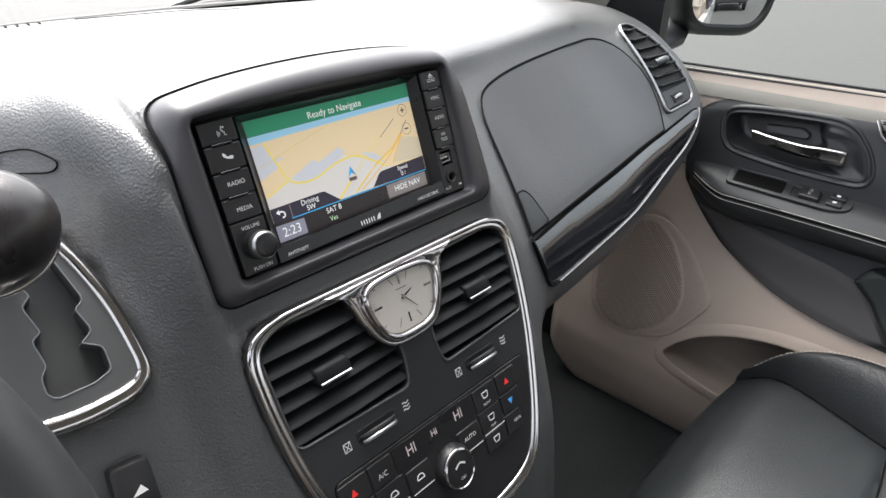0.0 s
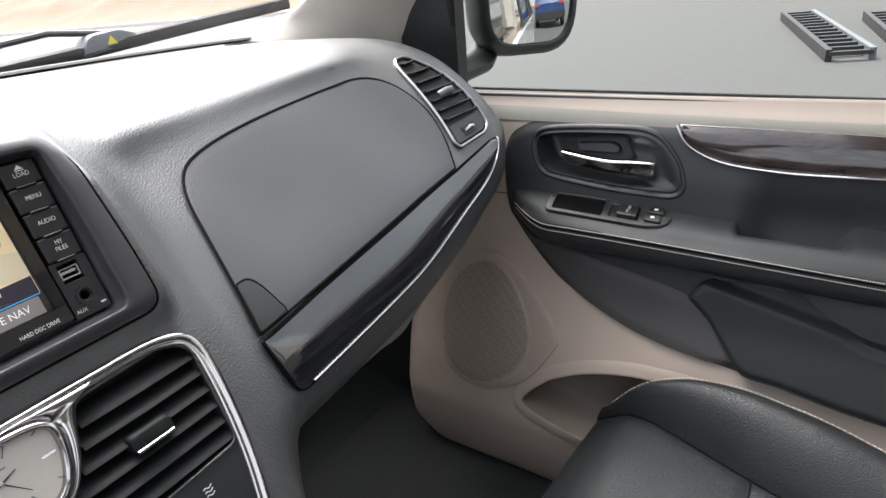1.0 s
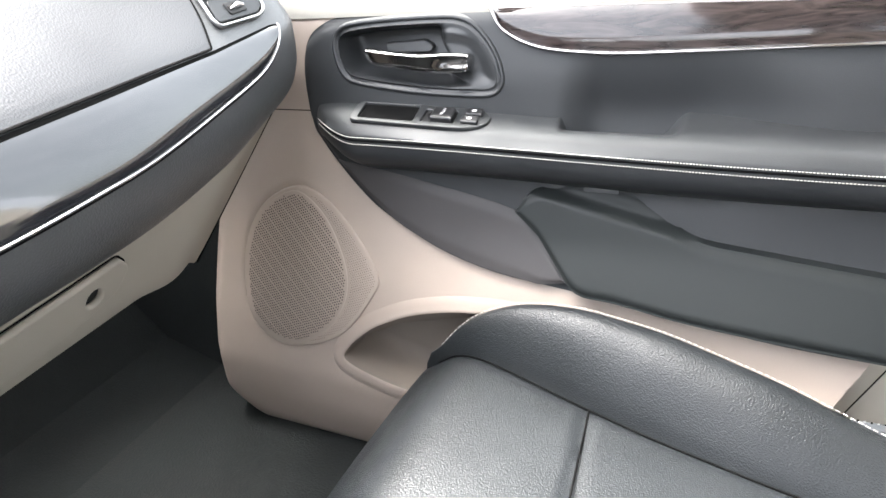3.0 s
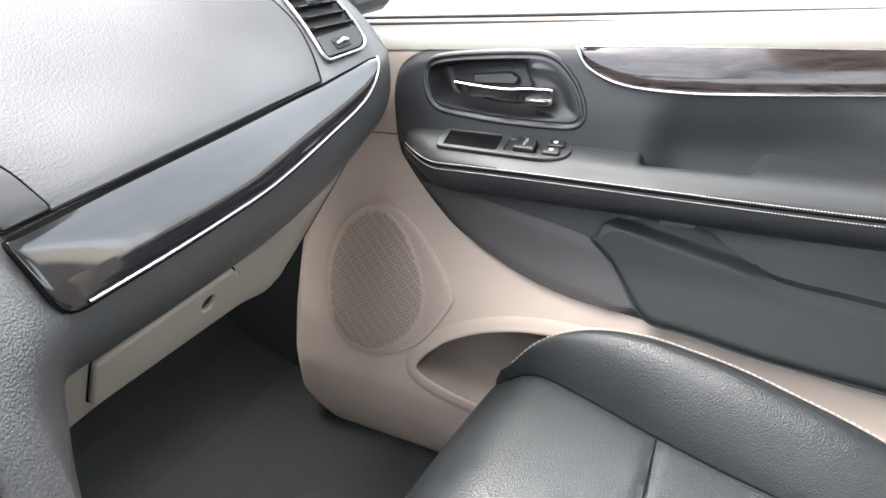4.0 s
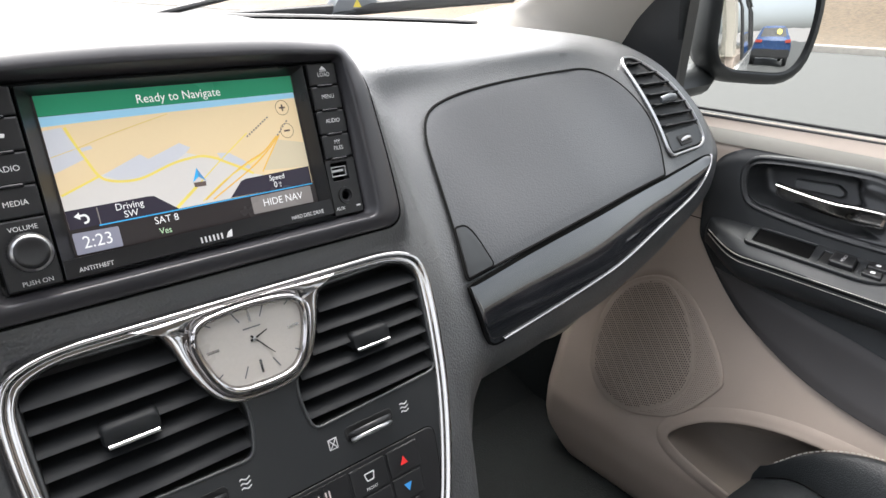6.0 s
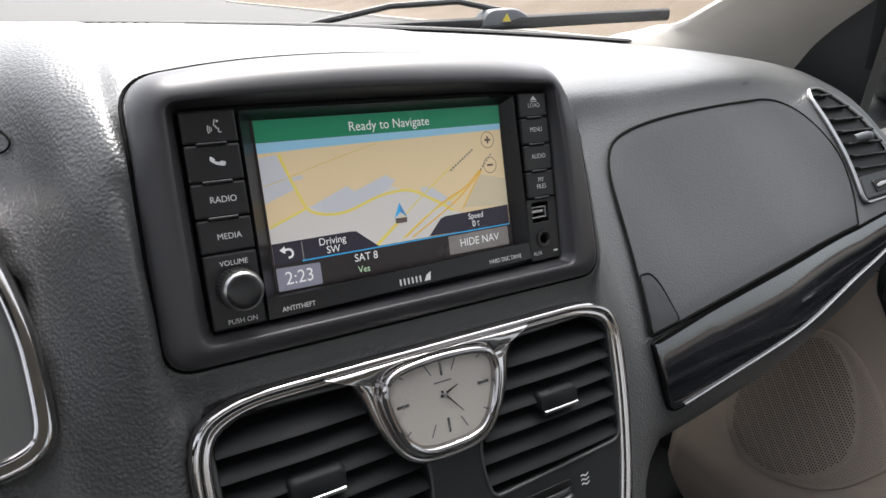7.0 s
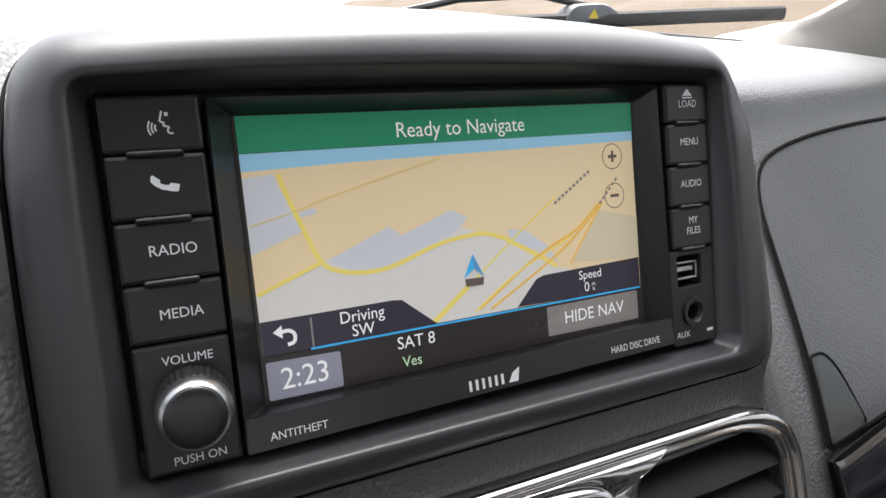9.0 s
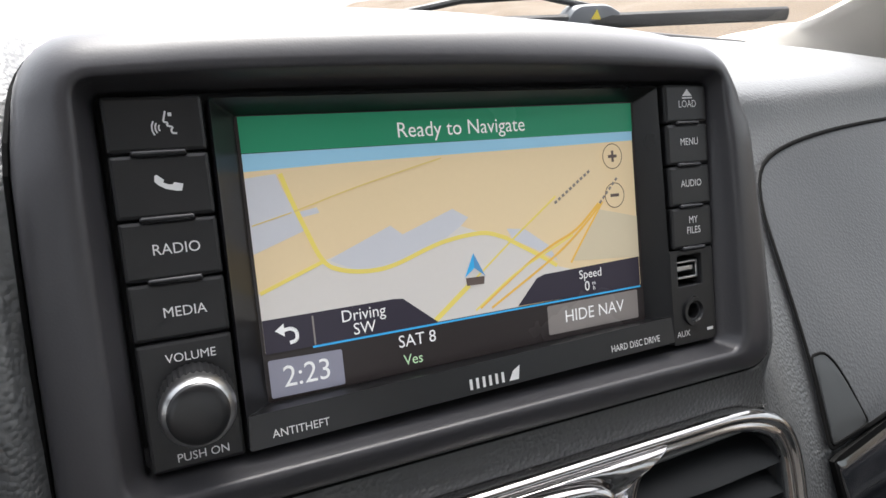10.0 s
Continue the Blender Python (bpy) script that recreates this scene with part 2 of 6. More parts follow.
def plate(loops, fn, w0, w1, bev=0.0):
    """A flat plate with holes: the first outline is its rim, the others are openings."""
    cu = bpy.data.curves.new("plate", "CURVE")
    cu.dimensions, cu.fill_mode = "2D", "BOTH"
    cu.extrude, cu.bevel_depth, cu.offset, cu.bevel_resolution = (w1 - w0) / 2 - bev, bev, -bev, 1
    for lp in loops:
        sp = cu.splines.new("POLY")
        sp.points.add(len(lp) - 1)
        for q, (a, b) in zip(sp.points, lp):
            q.co = (a, b, 0, 1)
        sp.use_cyclic_u = True
    ob = bpy.data.objects.new("plate", cu)
    me = bpy.data.meshes.new_from_object(ob)
    bpy.data.objects.remove(ob)
    bpy.data.curves.remove(cu)
    for v in me.vertices:
        v.co = fn(v.co.x, v.co.y, v.co.z + (w0 + w1) / 2)
    bm = bmesh.new()
    bm.from_mesh(me)
    bpy.data.meshes.remove(me)
    bmesh.ops.remove_doubles(bm, verts=bm.verts[:], dist=1e-6)
    return bm


def lettering(text, fn, a, b, size, w, mat, parent, turn=0.0, name="lettering", wide=1.0):
    """Printed words centred on a place of a surface."""
    cu = bpy.data.curves.new("text", "FONT")
    cu.body, cu.size, cu.align_x, cu.align_y, cu.resolution_u = text, size, "CENTER", "CENTER", 3
    ob = bpy.data.objects.new("text", cu)
    me = bpy.data.meshes.new_from_object(ob)
    bpy.data.objects.remove(ob)
    bpy.data.curves.remove(cu)
    c, s = math.cos(radians(turn)), math.sin(radians(turn))
    for v in me.vertices:
        x, y = v.co.x * wide, v.co.y
        v.co = fn(a + c * x - s * y, b + s * x + c * y, w)
    return part(name, me, mat, parent)


def sweep(bm, pts, wide, high, up=None, n=8, closed=False, taper=None):
    """A bar of oval section along a line; up gives the direction of its height."""
    p = [Vector(q) for q in pts]
    k = len(p)
    loops = []
    ref = None
    for i in range(k):
        if closed:
            t = p[(i + 1) % k] - p[i - 1]
        else:
            t = p[min(i + 1, k - 1)] - p[max(i - 1, 0)]
        t.normalize()
        h = Vector(up) if up is not None else (ref if ref is not None else (Vector((0, 0, 1)) if abs(t.z) < 0.9 else Vector((1, 0, 0))))
        h = (h - t * h.dot(t)).normalized()
        ref = h
        s = t.cross(h)
        f = taper(i / (k - 1)) if taper else 1
        loops.append([p[i] + s * (math.cos(2 * math.pi * j / n) * wide * 0.5 * f) + h * (math.sin(2 * math.pi * j / n) * high * 0.5 * f) for j in range(n)])
    if closed:
        loops.append(loops[0])
        rows = [[bm.verts.new(q) for q in lp] for lp in loops[:-1]]
        for i in range(k):
            a, b = rows[i], rows[(i + 1) % k]
            for j in range(n):
                bm.faces.new((a[j], a[(j + 1) % n], b[(j + 1) % n], b[j]))
    else:
        loft(bm, loops, cap0=True, cap1=True)
    return bm


def grid(fn, us, vs):
    bm = bmesh.new()
    loft(bm, [[fn(u, v) for u in us] for v in vs], closed=False)
    return bm


def box(bm, lo, hi, m=None):
    r = bmesh.ops.create_cube(bm, size=1)
    c = [(lo[i] + hi[i]) / 2 for i in range(3)]
    for v in r["verts"]:
        v.co = Vector([c[i] + v.co[i] * (hi[i] - lo[i]) for i in range(3)])
        if m is not None:
            v.co = m @ v.co
    return bm


def bevelled(bm, r, seg=2):
    bmesh.ops.bevel(bm, geom=bm.edges[:], offset=r, segments=seg, affect="EDGES", clamp_overlap=True)
    return bm


def revolve(bm, profile, fn, a, b, n=32):
    """A turned body: (radius, height) rows about the place (a, b) of a surface."""
    loft(bm, [[fn(a + r * math.cos(2 * math.pi * j / n), b + r * math.sin(2 * math.pi * j / n), w) for j in range(n)] for r, w in profile], cap0=True, cap1=True)
    return bm


def ridge(x, a, b):
    t = min(1, max(0, (x - a) / (b - a)))
    return t * t * (3 - 2 * t)


# The surfaces that things are set on: stack (radio, lower panel), glovebox face, shifter face, door.
def plane_fn(slope, y0, z0, side=0.0):
    nrm = Vector((side, -1, slope)).normalized()

    def fn(x, z, w=0.0):
        return Vector((x, y0 + slope * (z - z0) + side * x, z)) + nrm * w
    return fn


RAD = plane_fn(0.306, 0.0, 1.10)
STK = plane_fn(0.40, -0.045, 0.955)
SHF = plane_fn(0.77, -0.02, 0.964)
DOOR_Z = (0.26, 0.30, 0.36, 0.42, 0.50, 0.58, 0.66, 0.72, 0.78, 0.85, 0.93, 0.957, 1.0)
DOOR_X = (0.73, 0.70, 0.690, 0.692, 0.715, 0.748, 0.785, 0.805, 0.822, 0.834, 0.858, 0.895, 0.91)


def door_x(z):
    """The door's inner face, a soft line through its heights."""
    return float(sum(np.interp(z + d, DOOR_Z, DOOR_X) for d in (-0.012, -0.006, 0, 0.006, 0.012)) / 5)


def DOR(y, z, w=0.0):
    return Vector((door_x(z) - w, y, z))


DOOR = DOR


# ---- the lot outside ----
ground = tagged(part("ground", box(bmesh.new(), (-400, -400, -0.3), (400, 400, 0.0)), ASPHALT, None), "pale worn asphalt of the parking lot", "ground", kind="structure")
kerb = tagged(part("kerb", bevelled(box(bmesh.new(), (15.0, -60, -0.1), (15.35, 70, 0.14)), 0.02), CONCRETE, None), "long pale concrete kerb along the asphalt lot", "kerb", kind="structure")


def bank_at(x, y):
    r = max(0.0, x - 15.3)
    return Vector((x, y, 0.1 + 0.26 * r * min(1, r / 4) + 0.35 * noise.noise((x * 0.4, y * 0.4, 0)) * min(1, r / 3)))


bank = tagged(smooth(part("bank", grid(bank_at, [15.3 + 0.5 * i for i in range(40)], [-60 + 1.0 * i for i in range(131)]), DRY, None)), "dry tan grass bank rising beyond the kerb", "bank", kind="structure")


def ladder_ramp(name, near, far, wide, label):
    t = thing(name, (*near, 0.0), label, "ramp", "loading ramps on the asphalt")
    a, b = Vector((*near, 0)), Vector((*far, 0))
    d = (b - a).normalized()
    s = Vector((-d.y, d.x, 0))
    for e in (0, 1):
        bm = bmesh.new()
        o = s * (wide * e)
        m = Matrix(((d.x, s.x, 0, (a + o).x), (d.y, s.y, 0, (a + o).y), (0, 0, 1, 0), (0, 0, 0, 1)))
        box(bm, (0, -0.025, 0.0), ((b - a).length, 0.025, 0.10), m)
        part("side_rail", bm, STEEL if e else GREYPL, t)
    k = int((b - a).length / 0.2)
    for i in range(k + 1):
        bm = bmesh.new()
        m = Matrix(((d.x, s.x, 0, a.x), (d.y, s.y, 0, a.y), (0, 0, 1, 0), (0, 0, 0, 1)))
        x = (b - a).length * i / k
        box(bm, (x - 0.025, 0, 0.05), (x + 0.025, wide, 0.085), m)
        part("rung", bm, STEEL, t)
    return t


ladder_ramp("loading_ramp", (6.33, -0.31), (9.0, 0.43), 0.32, "dark steel ladder ramp lying on the asphalt")
ramp_b = ladder_ramp("loading_ramp", (6.62, -0.78), (8.7, -0.40), 0.28, "dark steel ladder ramp with a red end")
part("end_cap", bevelled(box(bmesh.new(), (6.52, -0.86, 0.0), (6.62, -0.46, 0.09)), 0.01), REDPL, ramp_b, "red plastic end cap")


def far_car(x, y):
    """A blue car far behind, its rear end showing in the wing mirror."""
    t = thing("parked_car", (x, y, 0), "blue SUV parked on the lot behind the van", "car")

    def body(u, v):
        half = 0.88 - 0.14 * ridge(v, 0.95, 1.55) - 0.03 * ridge(-v, -0.5, -0.2)
        a = math.pi * u
        return half * math.copysign(abs(math.cos(a)) ** 0.35, math.cos(a))
    prof = [(-2.1, 0.42, 0.85), (-2.12, 0.40, 1.05), (-1.7, 0.36, 1.15), (-0.9, 0.36, 1.2), (-0.2, 0.36, 1.66), (0.6, 0.36, 1.76), (1.5, 0.36, 1.70), (1.95, 0.36, 1.22), (2.08, 0.36, 1.08), (2.05, 0.45, 0.8)]
    loops = []
    for dy, z0, z1 in prof:
        lp = []
        for j in range(20):
            a = 2 * math.pi * j / 20
            cx, cz = math.cos(a), math.sin(a)
            px = math.copysign(abs(cx) ** 0.45, cx)
            pz = math.copysign(abs(cz) ** 0.45, cz)
            zz = (z0 + z1) / 2 + pz * (z1 - z0) / 2
            lp.append((x + px * (0.9 - 0.17 * ridge(zz, 0.95, 1.55)), y + dy, zz))
        loops.append(lp)
    bm = bmesh.new()
    loft(bm, loops, cap0=True, cap1=True)
    smooth(part("body", bm, BLUEPAINT, t))
    up = lambda a, b, w=0.0: Vector((x + a, y + 2.06 - 0.2 * max(0, b - 0.95) / 0.6 * 1.9 + w, b))
    part("rear_window", slab(rounded([(-0.64, 1.22), (0.64, 1.22), (0.54, 1.60), (-0.54, 1.60)], 0.06), up, 0.0, 0.05, 0.005), BLACK, t, "dark rear window")
    part("window_sticker", slab([(0.25 + 0.13 * math.cos(0.5 * j), 1.44 + 0.11 * math.sin(0.5 * j)) for j in range(12)], up, 0.05, 0.055, 0.001), YELLOW, t, "yellow sticker")
    part("bumper", bevelled(box(bmesh.new(), (x - 0.88, y + 1.95, 0.36), (x + 0.88, y + 2.16, 0.72)), 0.05), RUBBER, t, "black plastic bumper")
    for e in (-1, 1):
        part("tail_light", bevelled(box(bmesh.new(), (x + e * 0.7 - 0.14, y + 2.0, 0.98), (x + e * 0.7 + 0.14, y + 2.11, 1.10)), 0.02), REDPL, t, "red tail light")
        for dy in (-1.3, 1.35):
            bm = bmesh.new()
            cyl = lambda r, w: [(x + e * w, y + dy + r * math.cos(2 * math.pi * j / 20), 0.33 + r * math.sin(2 * math.pi * j / 20)) for j in range(20)]
            loft(bm, [cyl(0.33, 0.72), cyl(0.33, 0.9), cyl(0.22, 0.92)], cap0=True, cap1=True)
            part("wheel", bm, RUBBER, t)
    return t


far_car(1.80, -11.6)


def hill_at(u, v):
    """Low far hills all round the lot."""
    a = u * 2 * math.pi
    r = 330 + 50 * v
    h = (17 + 9 * noise.noise((3 * math.cos(a), 3 * math.sin(a), 0)) + 4 * noise.noise((11 * math.cos(a), 11 * math.sin(a), 5))) * ridge(v, 0, 1)
    return Vector((r * math.cos(a), r * math.sin(a), h - 0.2))


tagged(smooth(part("backdrop", grid(hill_at, [i / 120 for i in range(121)], [i / 6 for i in range(7)]), HILLS, None)), "low hazy hills on the horizon round the lot", "hills", kind="structure")

# ---- the van's shell ----
tagged(part("floor", bevelled(box(bmesh.new(), (-0.86, -3.4, 0.24), (0.86, 0.75, 0.29)), 0.005), CARPET, None), "dark carpeted cabin floor of the van", "floor", kind="structure")
bm = bmesh.new()
loft(bm, [[Vector((x, y, z)) for y, z in ((0.36, 0.288), (0.50, 0.33), (0.66, 0.50), (0.74, 0.66), (0.76, 1.04), (0.84, 1.04), (0.84, 0.27), (0.36, 0.27))] for x in (-0.86, -0.4, 0.0, 0.4, 0.80)], cap0=True, cap1=True)
tagged(part("wall_front", bm, CARPET, None), "dark carpeted toe board under the dashboard", "wall", kind="structure")
roof = tagged(part("ceiling", grid(lambda x, y: Vector((x, y, 1.74 - 0.10 * (x / 0.85) ** 2 - 0.03 * ridge(y, -0.6, -0.3))), [-0.85 + 0.1 * i for i in range(18)], [-3.4 + 0.3 * i for i in range(11)]), HEADLINER, None), "pale fabric headliner over the cabin", "ceiling", kind="structure")
sol = roof.modifiers.new("thickness", "SOLIDIFY")
sol.thickness, sol.offset = 0.04, 1
tagged(part("wall_kick", bevelled(box(bmesh.new(), (0.80, 0.268, 0.28), (0.88, 0.82, 1.02)), 0.01), CARPET, None), "dark carpeted side of the footwell", "wall", kind="structure")
back = tagged(part("wall_back", box(bmesh.new(), (-0.86, -3.46, 0.27), (0.86, -3.40, 1.0)), HEADLINER, None), "plain pale trim wall closing the cabin's rear", "wall", kind="structure")
left = tagged(part("wall_left", box(bmesh.new(), (-0.96, -3.4, 0.27), (-0.88, -0.75, 0.98)), BEIGE, None), "plain beige side trim below the windows", "wall", kind="structure")
# Unseen wall, added to keep low light from the left off the far door.
bm = bmesh.new()
loft(bm, [[(x, 0.72, z), (x, -0.75, z), (-0.97, -0.75, z), (-0.97, 0.72, z)] for x, z in ((-0.80, 0.27), (-0.78, 0.45), (-0.82, 0.70), (-0.86, 0.95))], cap0=True, cap1=True)
tagged(part("wall_light_stop", bm, VINYL, None), "unseen dark wall added on the driver's side to block low light", "wall", kind="structure")
right = tagged(part("wall_right", box(bmesh.new(), (0.80, -3.4, 0.27), (0.95, -0.80, 0.98)), BEIGE, None), "beige side trim behind the front door", "wall", kind="structure")
for name, x0, y0, y1 in (("pillar_left", -0.94, -0.95, -0.75), ("pillar_right", 0.86, -0.95, -0.78), ("pillar_left", -0.94, -2.4, -2.2), ("pillar_right", 0.86, -2.4, -2.2), ("pillar_left", -0.94, -3.46, -3.3), ("pillar_right", 0.86, -3.46, -3.3)):
    s = 1 if x0 > 0 else -1
    bm = bmesh.new()
    loft(bm, [[(x, y0, z), (x, y1, z), (x + 0.08, y1, z), (x + 0.08, y0, z)] for x, z in ((x0, 0.98), (x0 - s * 0.08, 1.68))], cap0=True, cap1=True)
    tagged(part(name, bm, CREAM, None), "pale trim of a window pillar", "pillar", kind="structure")
outside = tagged(part("body_side", bevelled(box(bmesh.new(), (0.955, -3.5, 0.25), (1.0, 0.45, 0.918)), 0.01), WHITEPAINT, None), "white painted outer side of the van", "body panel", kind="structure")


for y0, y1 in ((-0.98, -2.18), (-2.42, -3.28)):
    bm = bmesh.new()
    loft(bm, [[(0.985, y0, 0.96), (0.985, y1, 0.96)], [(0.86, y0 - 0.06, 1.60), (0.86, y1, 1.60)]], closed=False)
    rear_pane = tagged(part("window_side", bm, TINTED, None), "clear rear side window of the van", "window", kind="structure")
    rear_pane.visible_shadow = False
    bm = bmesh.new()
    sweep(bm, [(0.99, y0, 0.955), (0.99, y1, 0.955), (0.862, y1, 1.61), (0.862, y0 - 0.06, 1.61)], 0.03, 0.03, (1, 0, 0.2), 6, True)
    tagged(part("window_frame", bm, RUBBER, None), "black rubber frame of a rear side window", "window frame", kind="structure")
bm = bmesh.new()
loft(bm, [[(0.90, y, 1.62), (0.86, y, 1.72), (0.76, y, 1.76), (0.78, y, 1.66)] for y in (-0.45, -1.5, -3.5)], cap0=True, cap1=True)
tagged(smooth(part("roof_rail", bm, WHITEPAINT, None)), "white painted roof edge of the van", "body panel", kind="structure")


# The windscreen's right edge and the pillar beside it.
edge_in = spline([(0.66, 0.515, 1.086), (0.72, 0.495, 1.10), (0.768, 0.462, 1.123), (0.782, 0.40, 1.16), (0.785, 0.30, 1.222), (0.775, 0.0, 1.42), (0.76, -0.42, 1.67)], 6)
edge_out = spline([(0.88, 0.40, 1.03), (0.915, 0.345, 1.04), (0.925, 0.305, 1.065), (0.922, 0.27, 1.12), (0.91, 0.20, 1.19), (0.88, -0.05, 1.40), (0.80, -0.45, 1.67)], 6)


def pillar_row(i, low, f):
    a, b = Vector(edge_in[i]), Vector(edge_out[i])
    p = a.lerp(b, f)
    bulge = Vector((-0.55, -0.75, 0.1)) * (0.022 * math.sin(math.pi * f))
    return p + bulge


bm = bmesh.new()
loft(bm, [[pillar_row(i, 0, f / 10) for f in range(11)] for i in range(len(edge_in))], closed=False)
apillar = tagged(smooth(part("pillar_front", bm, HEADLINER, None)), "pale moulded trim of the windscreen pillar", "pillar", kind="structure")
sol = apillar.modifiers.new("thickness", "SOLIDIFY")
sol.thickness, sol.offset = 0.02, -1
bm = bmesh.new()
loft(bm, [[Vector((-p[0], p[1], p[2])).lerp(Vector((-q[0], q[1], q[2])), f / 4) for f in range(5)] for p, q in zip(edge_in, edge_out)], closed=False)
tagged(smooth(part("pillar_front", bm, CREAM, None)), "pale moulded trim of the windscreen pillar", "pillar", kind="structure")


def screen_at(x, t):
    y, z = 0.525 - 0.06 * (x / 0.8) ** 2 - 0.96 * t, 1.117 - 0.026 * (x / 0.8) ** 2 + 0.565 * t + 0.06 * math.sin(math.pi * t)
    return Vector((x * (1 - 0.04 * t), y, z))


pane = tagged(smooth(part("window_front", grid(screen_at, [-0.9 + 0.1 * i for i in range(19)], [i / 8 for i in range(9)]), GLASS, None)), "clear windscreen glass of the van", "windscreen", kind="structure")
pane.visible_shadow = False
bm = bmesh.new()
sweep(bm, [screen_at(-0.9 + 0.05 * i, 0) + Vector((0, 0.004, -0.002)) for i in range(35)], 0.02, 0.008, (0, 0, 1))
tagged(part("trim", bm, RUBBER, None), "black rubber seal along the windscreen base", "seal", kind="structure")
cowl = tagged(part("cowl", box(bmesh.new(), (-0.9, 0.56, 1.02), (0.9, 0.86, 1.06)), RUBBER, None), "black plastic cowl below the windscreen", "cowl", kind="structure")

wiper = thing("wiper", (0.47, 0.57, 1.06), "black windscreen wiper with a grey pivot cover", "wiper")
bm = bmesh.new()
sweep(bm, [(0.03, 0.60, 1.092), (0.25, 0.598, 1.105), (0.5, 0.588, 1.118), (0.7, 0.572, 1.130), (0.86, 0.553, 1.139)], 0.012, 0.022, (0, 0, 1))
blade = smooth(part("blade", bm, RUBBER, wiper))
bm = bmesh.new()
sweep(bm, [(0.12, 0.625, 1.10), (0.30, 0.62, 1.140), (0.42, 0.61, 1.150), (0.50, 0.60, 1.138)], 0.012, 0.010, (0, 0, 1))
smooth(part("arm", bm, RUBBER, wiper))
wfn = lambda a, b, w=0.0: Vector((a, 0.592 - 0.10 * (b - 1.13) - w, b - 0.008))
cover = smooth(part("pivot_cover", slab(rounded([(0.445, 1.114), (0.555, 1.119), (0.558, 1.136), (0.52, 1.151), (0.465, 1.147)], 0.013), wfn, -0.02, 0.01, 0.006), GREYPL, wiper, "grey moulded pivot cover"))
part("sticker", sheet(rounded([(0.492, 1.129), (0.510, 1.129), (0.500, 1.143)], 0.002), wfn, 0.0105), YELLOW, cover, "yellow triangular warning sticker")


# ---- passenger seat ----
def rear_edge(z):
    """The door's rear edge leans back as it rises."""
    return max(-0.70, -0.622 - 0.55 * (z - 0.49))


SEAT_MID = 0.425
SEAT_Y = (-0.82, -0.68, -0.58, -0.46, -0.36, -0.30, -0.26, -0.22, -0.185, -0.15)
EDGE_X = (0.640, 0.650, 0.673, 0.697, 0.709, 0.713, 0.714, 0.714, 0.713, 0.711)
EDGE_Z = (0.515, 0.545, 0.575, 0.598, 0.607, 0.601, 0.588, 0.566, 0.530, 0.478)
SEAM_X = (0.560, 0.578, 0.590, 0.614, 0.642, 0.662, 0.675, 0.689, 0.701, 0.707)
SEAM_Z = (0.500, 0.510, 0.515, 0.522, 0.527, 0.530, 0.531, 0.528, 0.508, 0.470)


def soft(y, vals):
    return float(sum(np.interp(y + d, SEAT_Y, vals) for d in (-0.024, -0.012, 0, 0.012, 0.024)) / 5)


def seat_side(y):
    """Points from the middle of the cushion out over the bolster and down its side."""
    ex, ez, sx, sz = (soft(y, v) for v in (EDGE_X, EDGE_Z, SEAM_X, SEAM_Z))
    drop = 0.0
    pts = []
    for i in range(21):
        u = i / 20
        z = sz + 0.012 * (1 - u * u) - 0.006 * math.exp(-((u - 1) / 0.03) ** 2)
        z -= 0.006 * math.exp(-((y + 0.390 + 0.015 * (1 - u)) / 0.006) ** 2) * (1 - ridge(u, 0.97, 1.0))
        pts.append((SEAT_MID + (sx - SEAT_MID) * u, z - drop))
    for i in range(1, 15):
        u = i / 14
        z = sz - 0.004 + (ez - sz + 0.004) * math.sin(u * math.pi * 0.5) ** 0.85 + 0.004 * math.sin(math.pi * u)
        pts.append((sx + (ex - sx) * u, z - drop))
    lo = 0.36
    for dx, k in ((0.005, 0.06), (0.011, 0.16), (0.015, 0.35), (0.012, 0.7), (0.006, 1.0)):
        z = ez - drop
        pts.append((ex + dx, z + (lo - z) * k))
    return pts


def seat_row(y):
    right = seat_side(y)
    return [Vector((2 * SEAT_MID - x, y, z)) for x, z in right[:0:-1]] + [Vector((x, y, z)) for x, z in right]


def seat_cushion(t):
    rows = [seat_row(-0.82 + 0.008 * i) for i in range(83)]
    end = rows[-1]
    for k, (dy, dz) in enumerate(((0.012, -0.006), (0.021, -0.02), (0.026, -0.045), (0.026, -0.08), (0.018, -0.13))):
        rows.append([Vector((p.x + (SEAT_MID - p.x) * 0.015 * k, p.y + dy - 0.024 * (k + 1) / 5 * abs((p.x - SEAT_MID) / 0.3) ** 4, max(0.345, p.z + dz))) for p in end])
    bm = bmesh.new()
    loft(bm, rows, closed=False)
    return smooth(part("cushion", bm, LEATHER, t, "black grained leather cushion"), 60)


seat = thing("passenger_seat", (0.43, -0.5, 0.32), "black leather front passenger seat with pale stitching", "seat")
cushion = seat_cushion(seat)
MIDC = len(seat_side(-0.5)) - 1
bm = bmesh.new()
line = [seat_row(-0.82 + 0.0065 * i)[MIDC + 34] + Vector((0.0015, 0, 0.0012)) for i in range(101)]
for p, q in zip(line, line[1:]):
    sweep(bm, [p.lerp(q, 0.15), p.lerp(q, 0.75)], 0.0016, 0.0014, n=5)
part("stitching", bm, THREAD, cushion, "pale thread stitching")
bm = bmesh.new()
sweep(bm, [seat_row(-0.82 + 0.01 * i)[MIDC + 20] + Vector((0, 0, 0.0016)) for i in range(66)], 0.0024, 0.0026, n=6)
part("seam", bm, SEAM, cushion)
bm = bmesh.new()
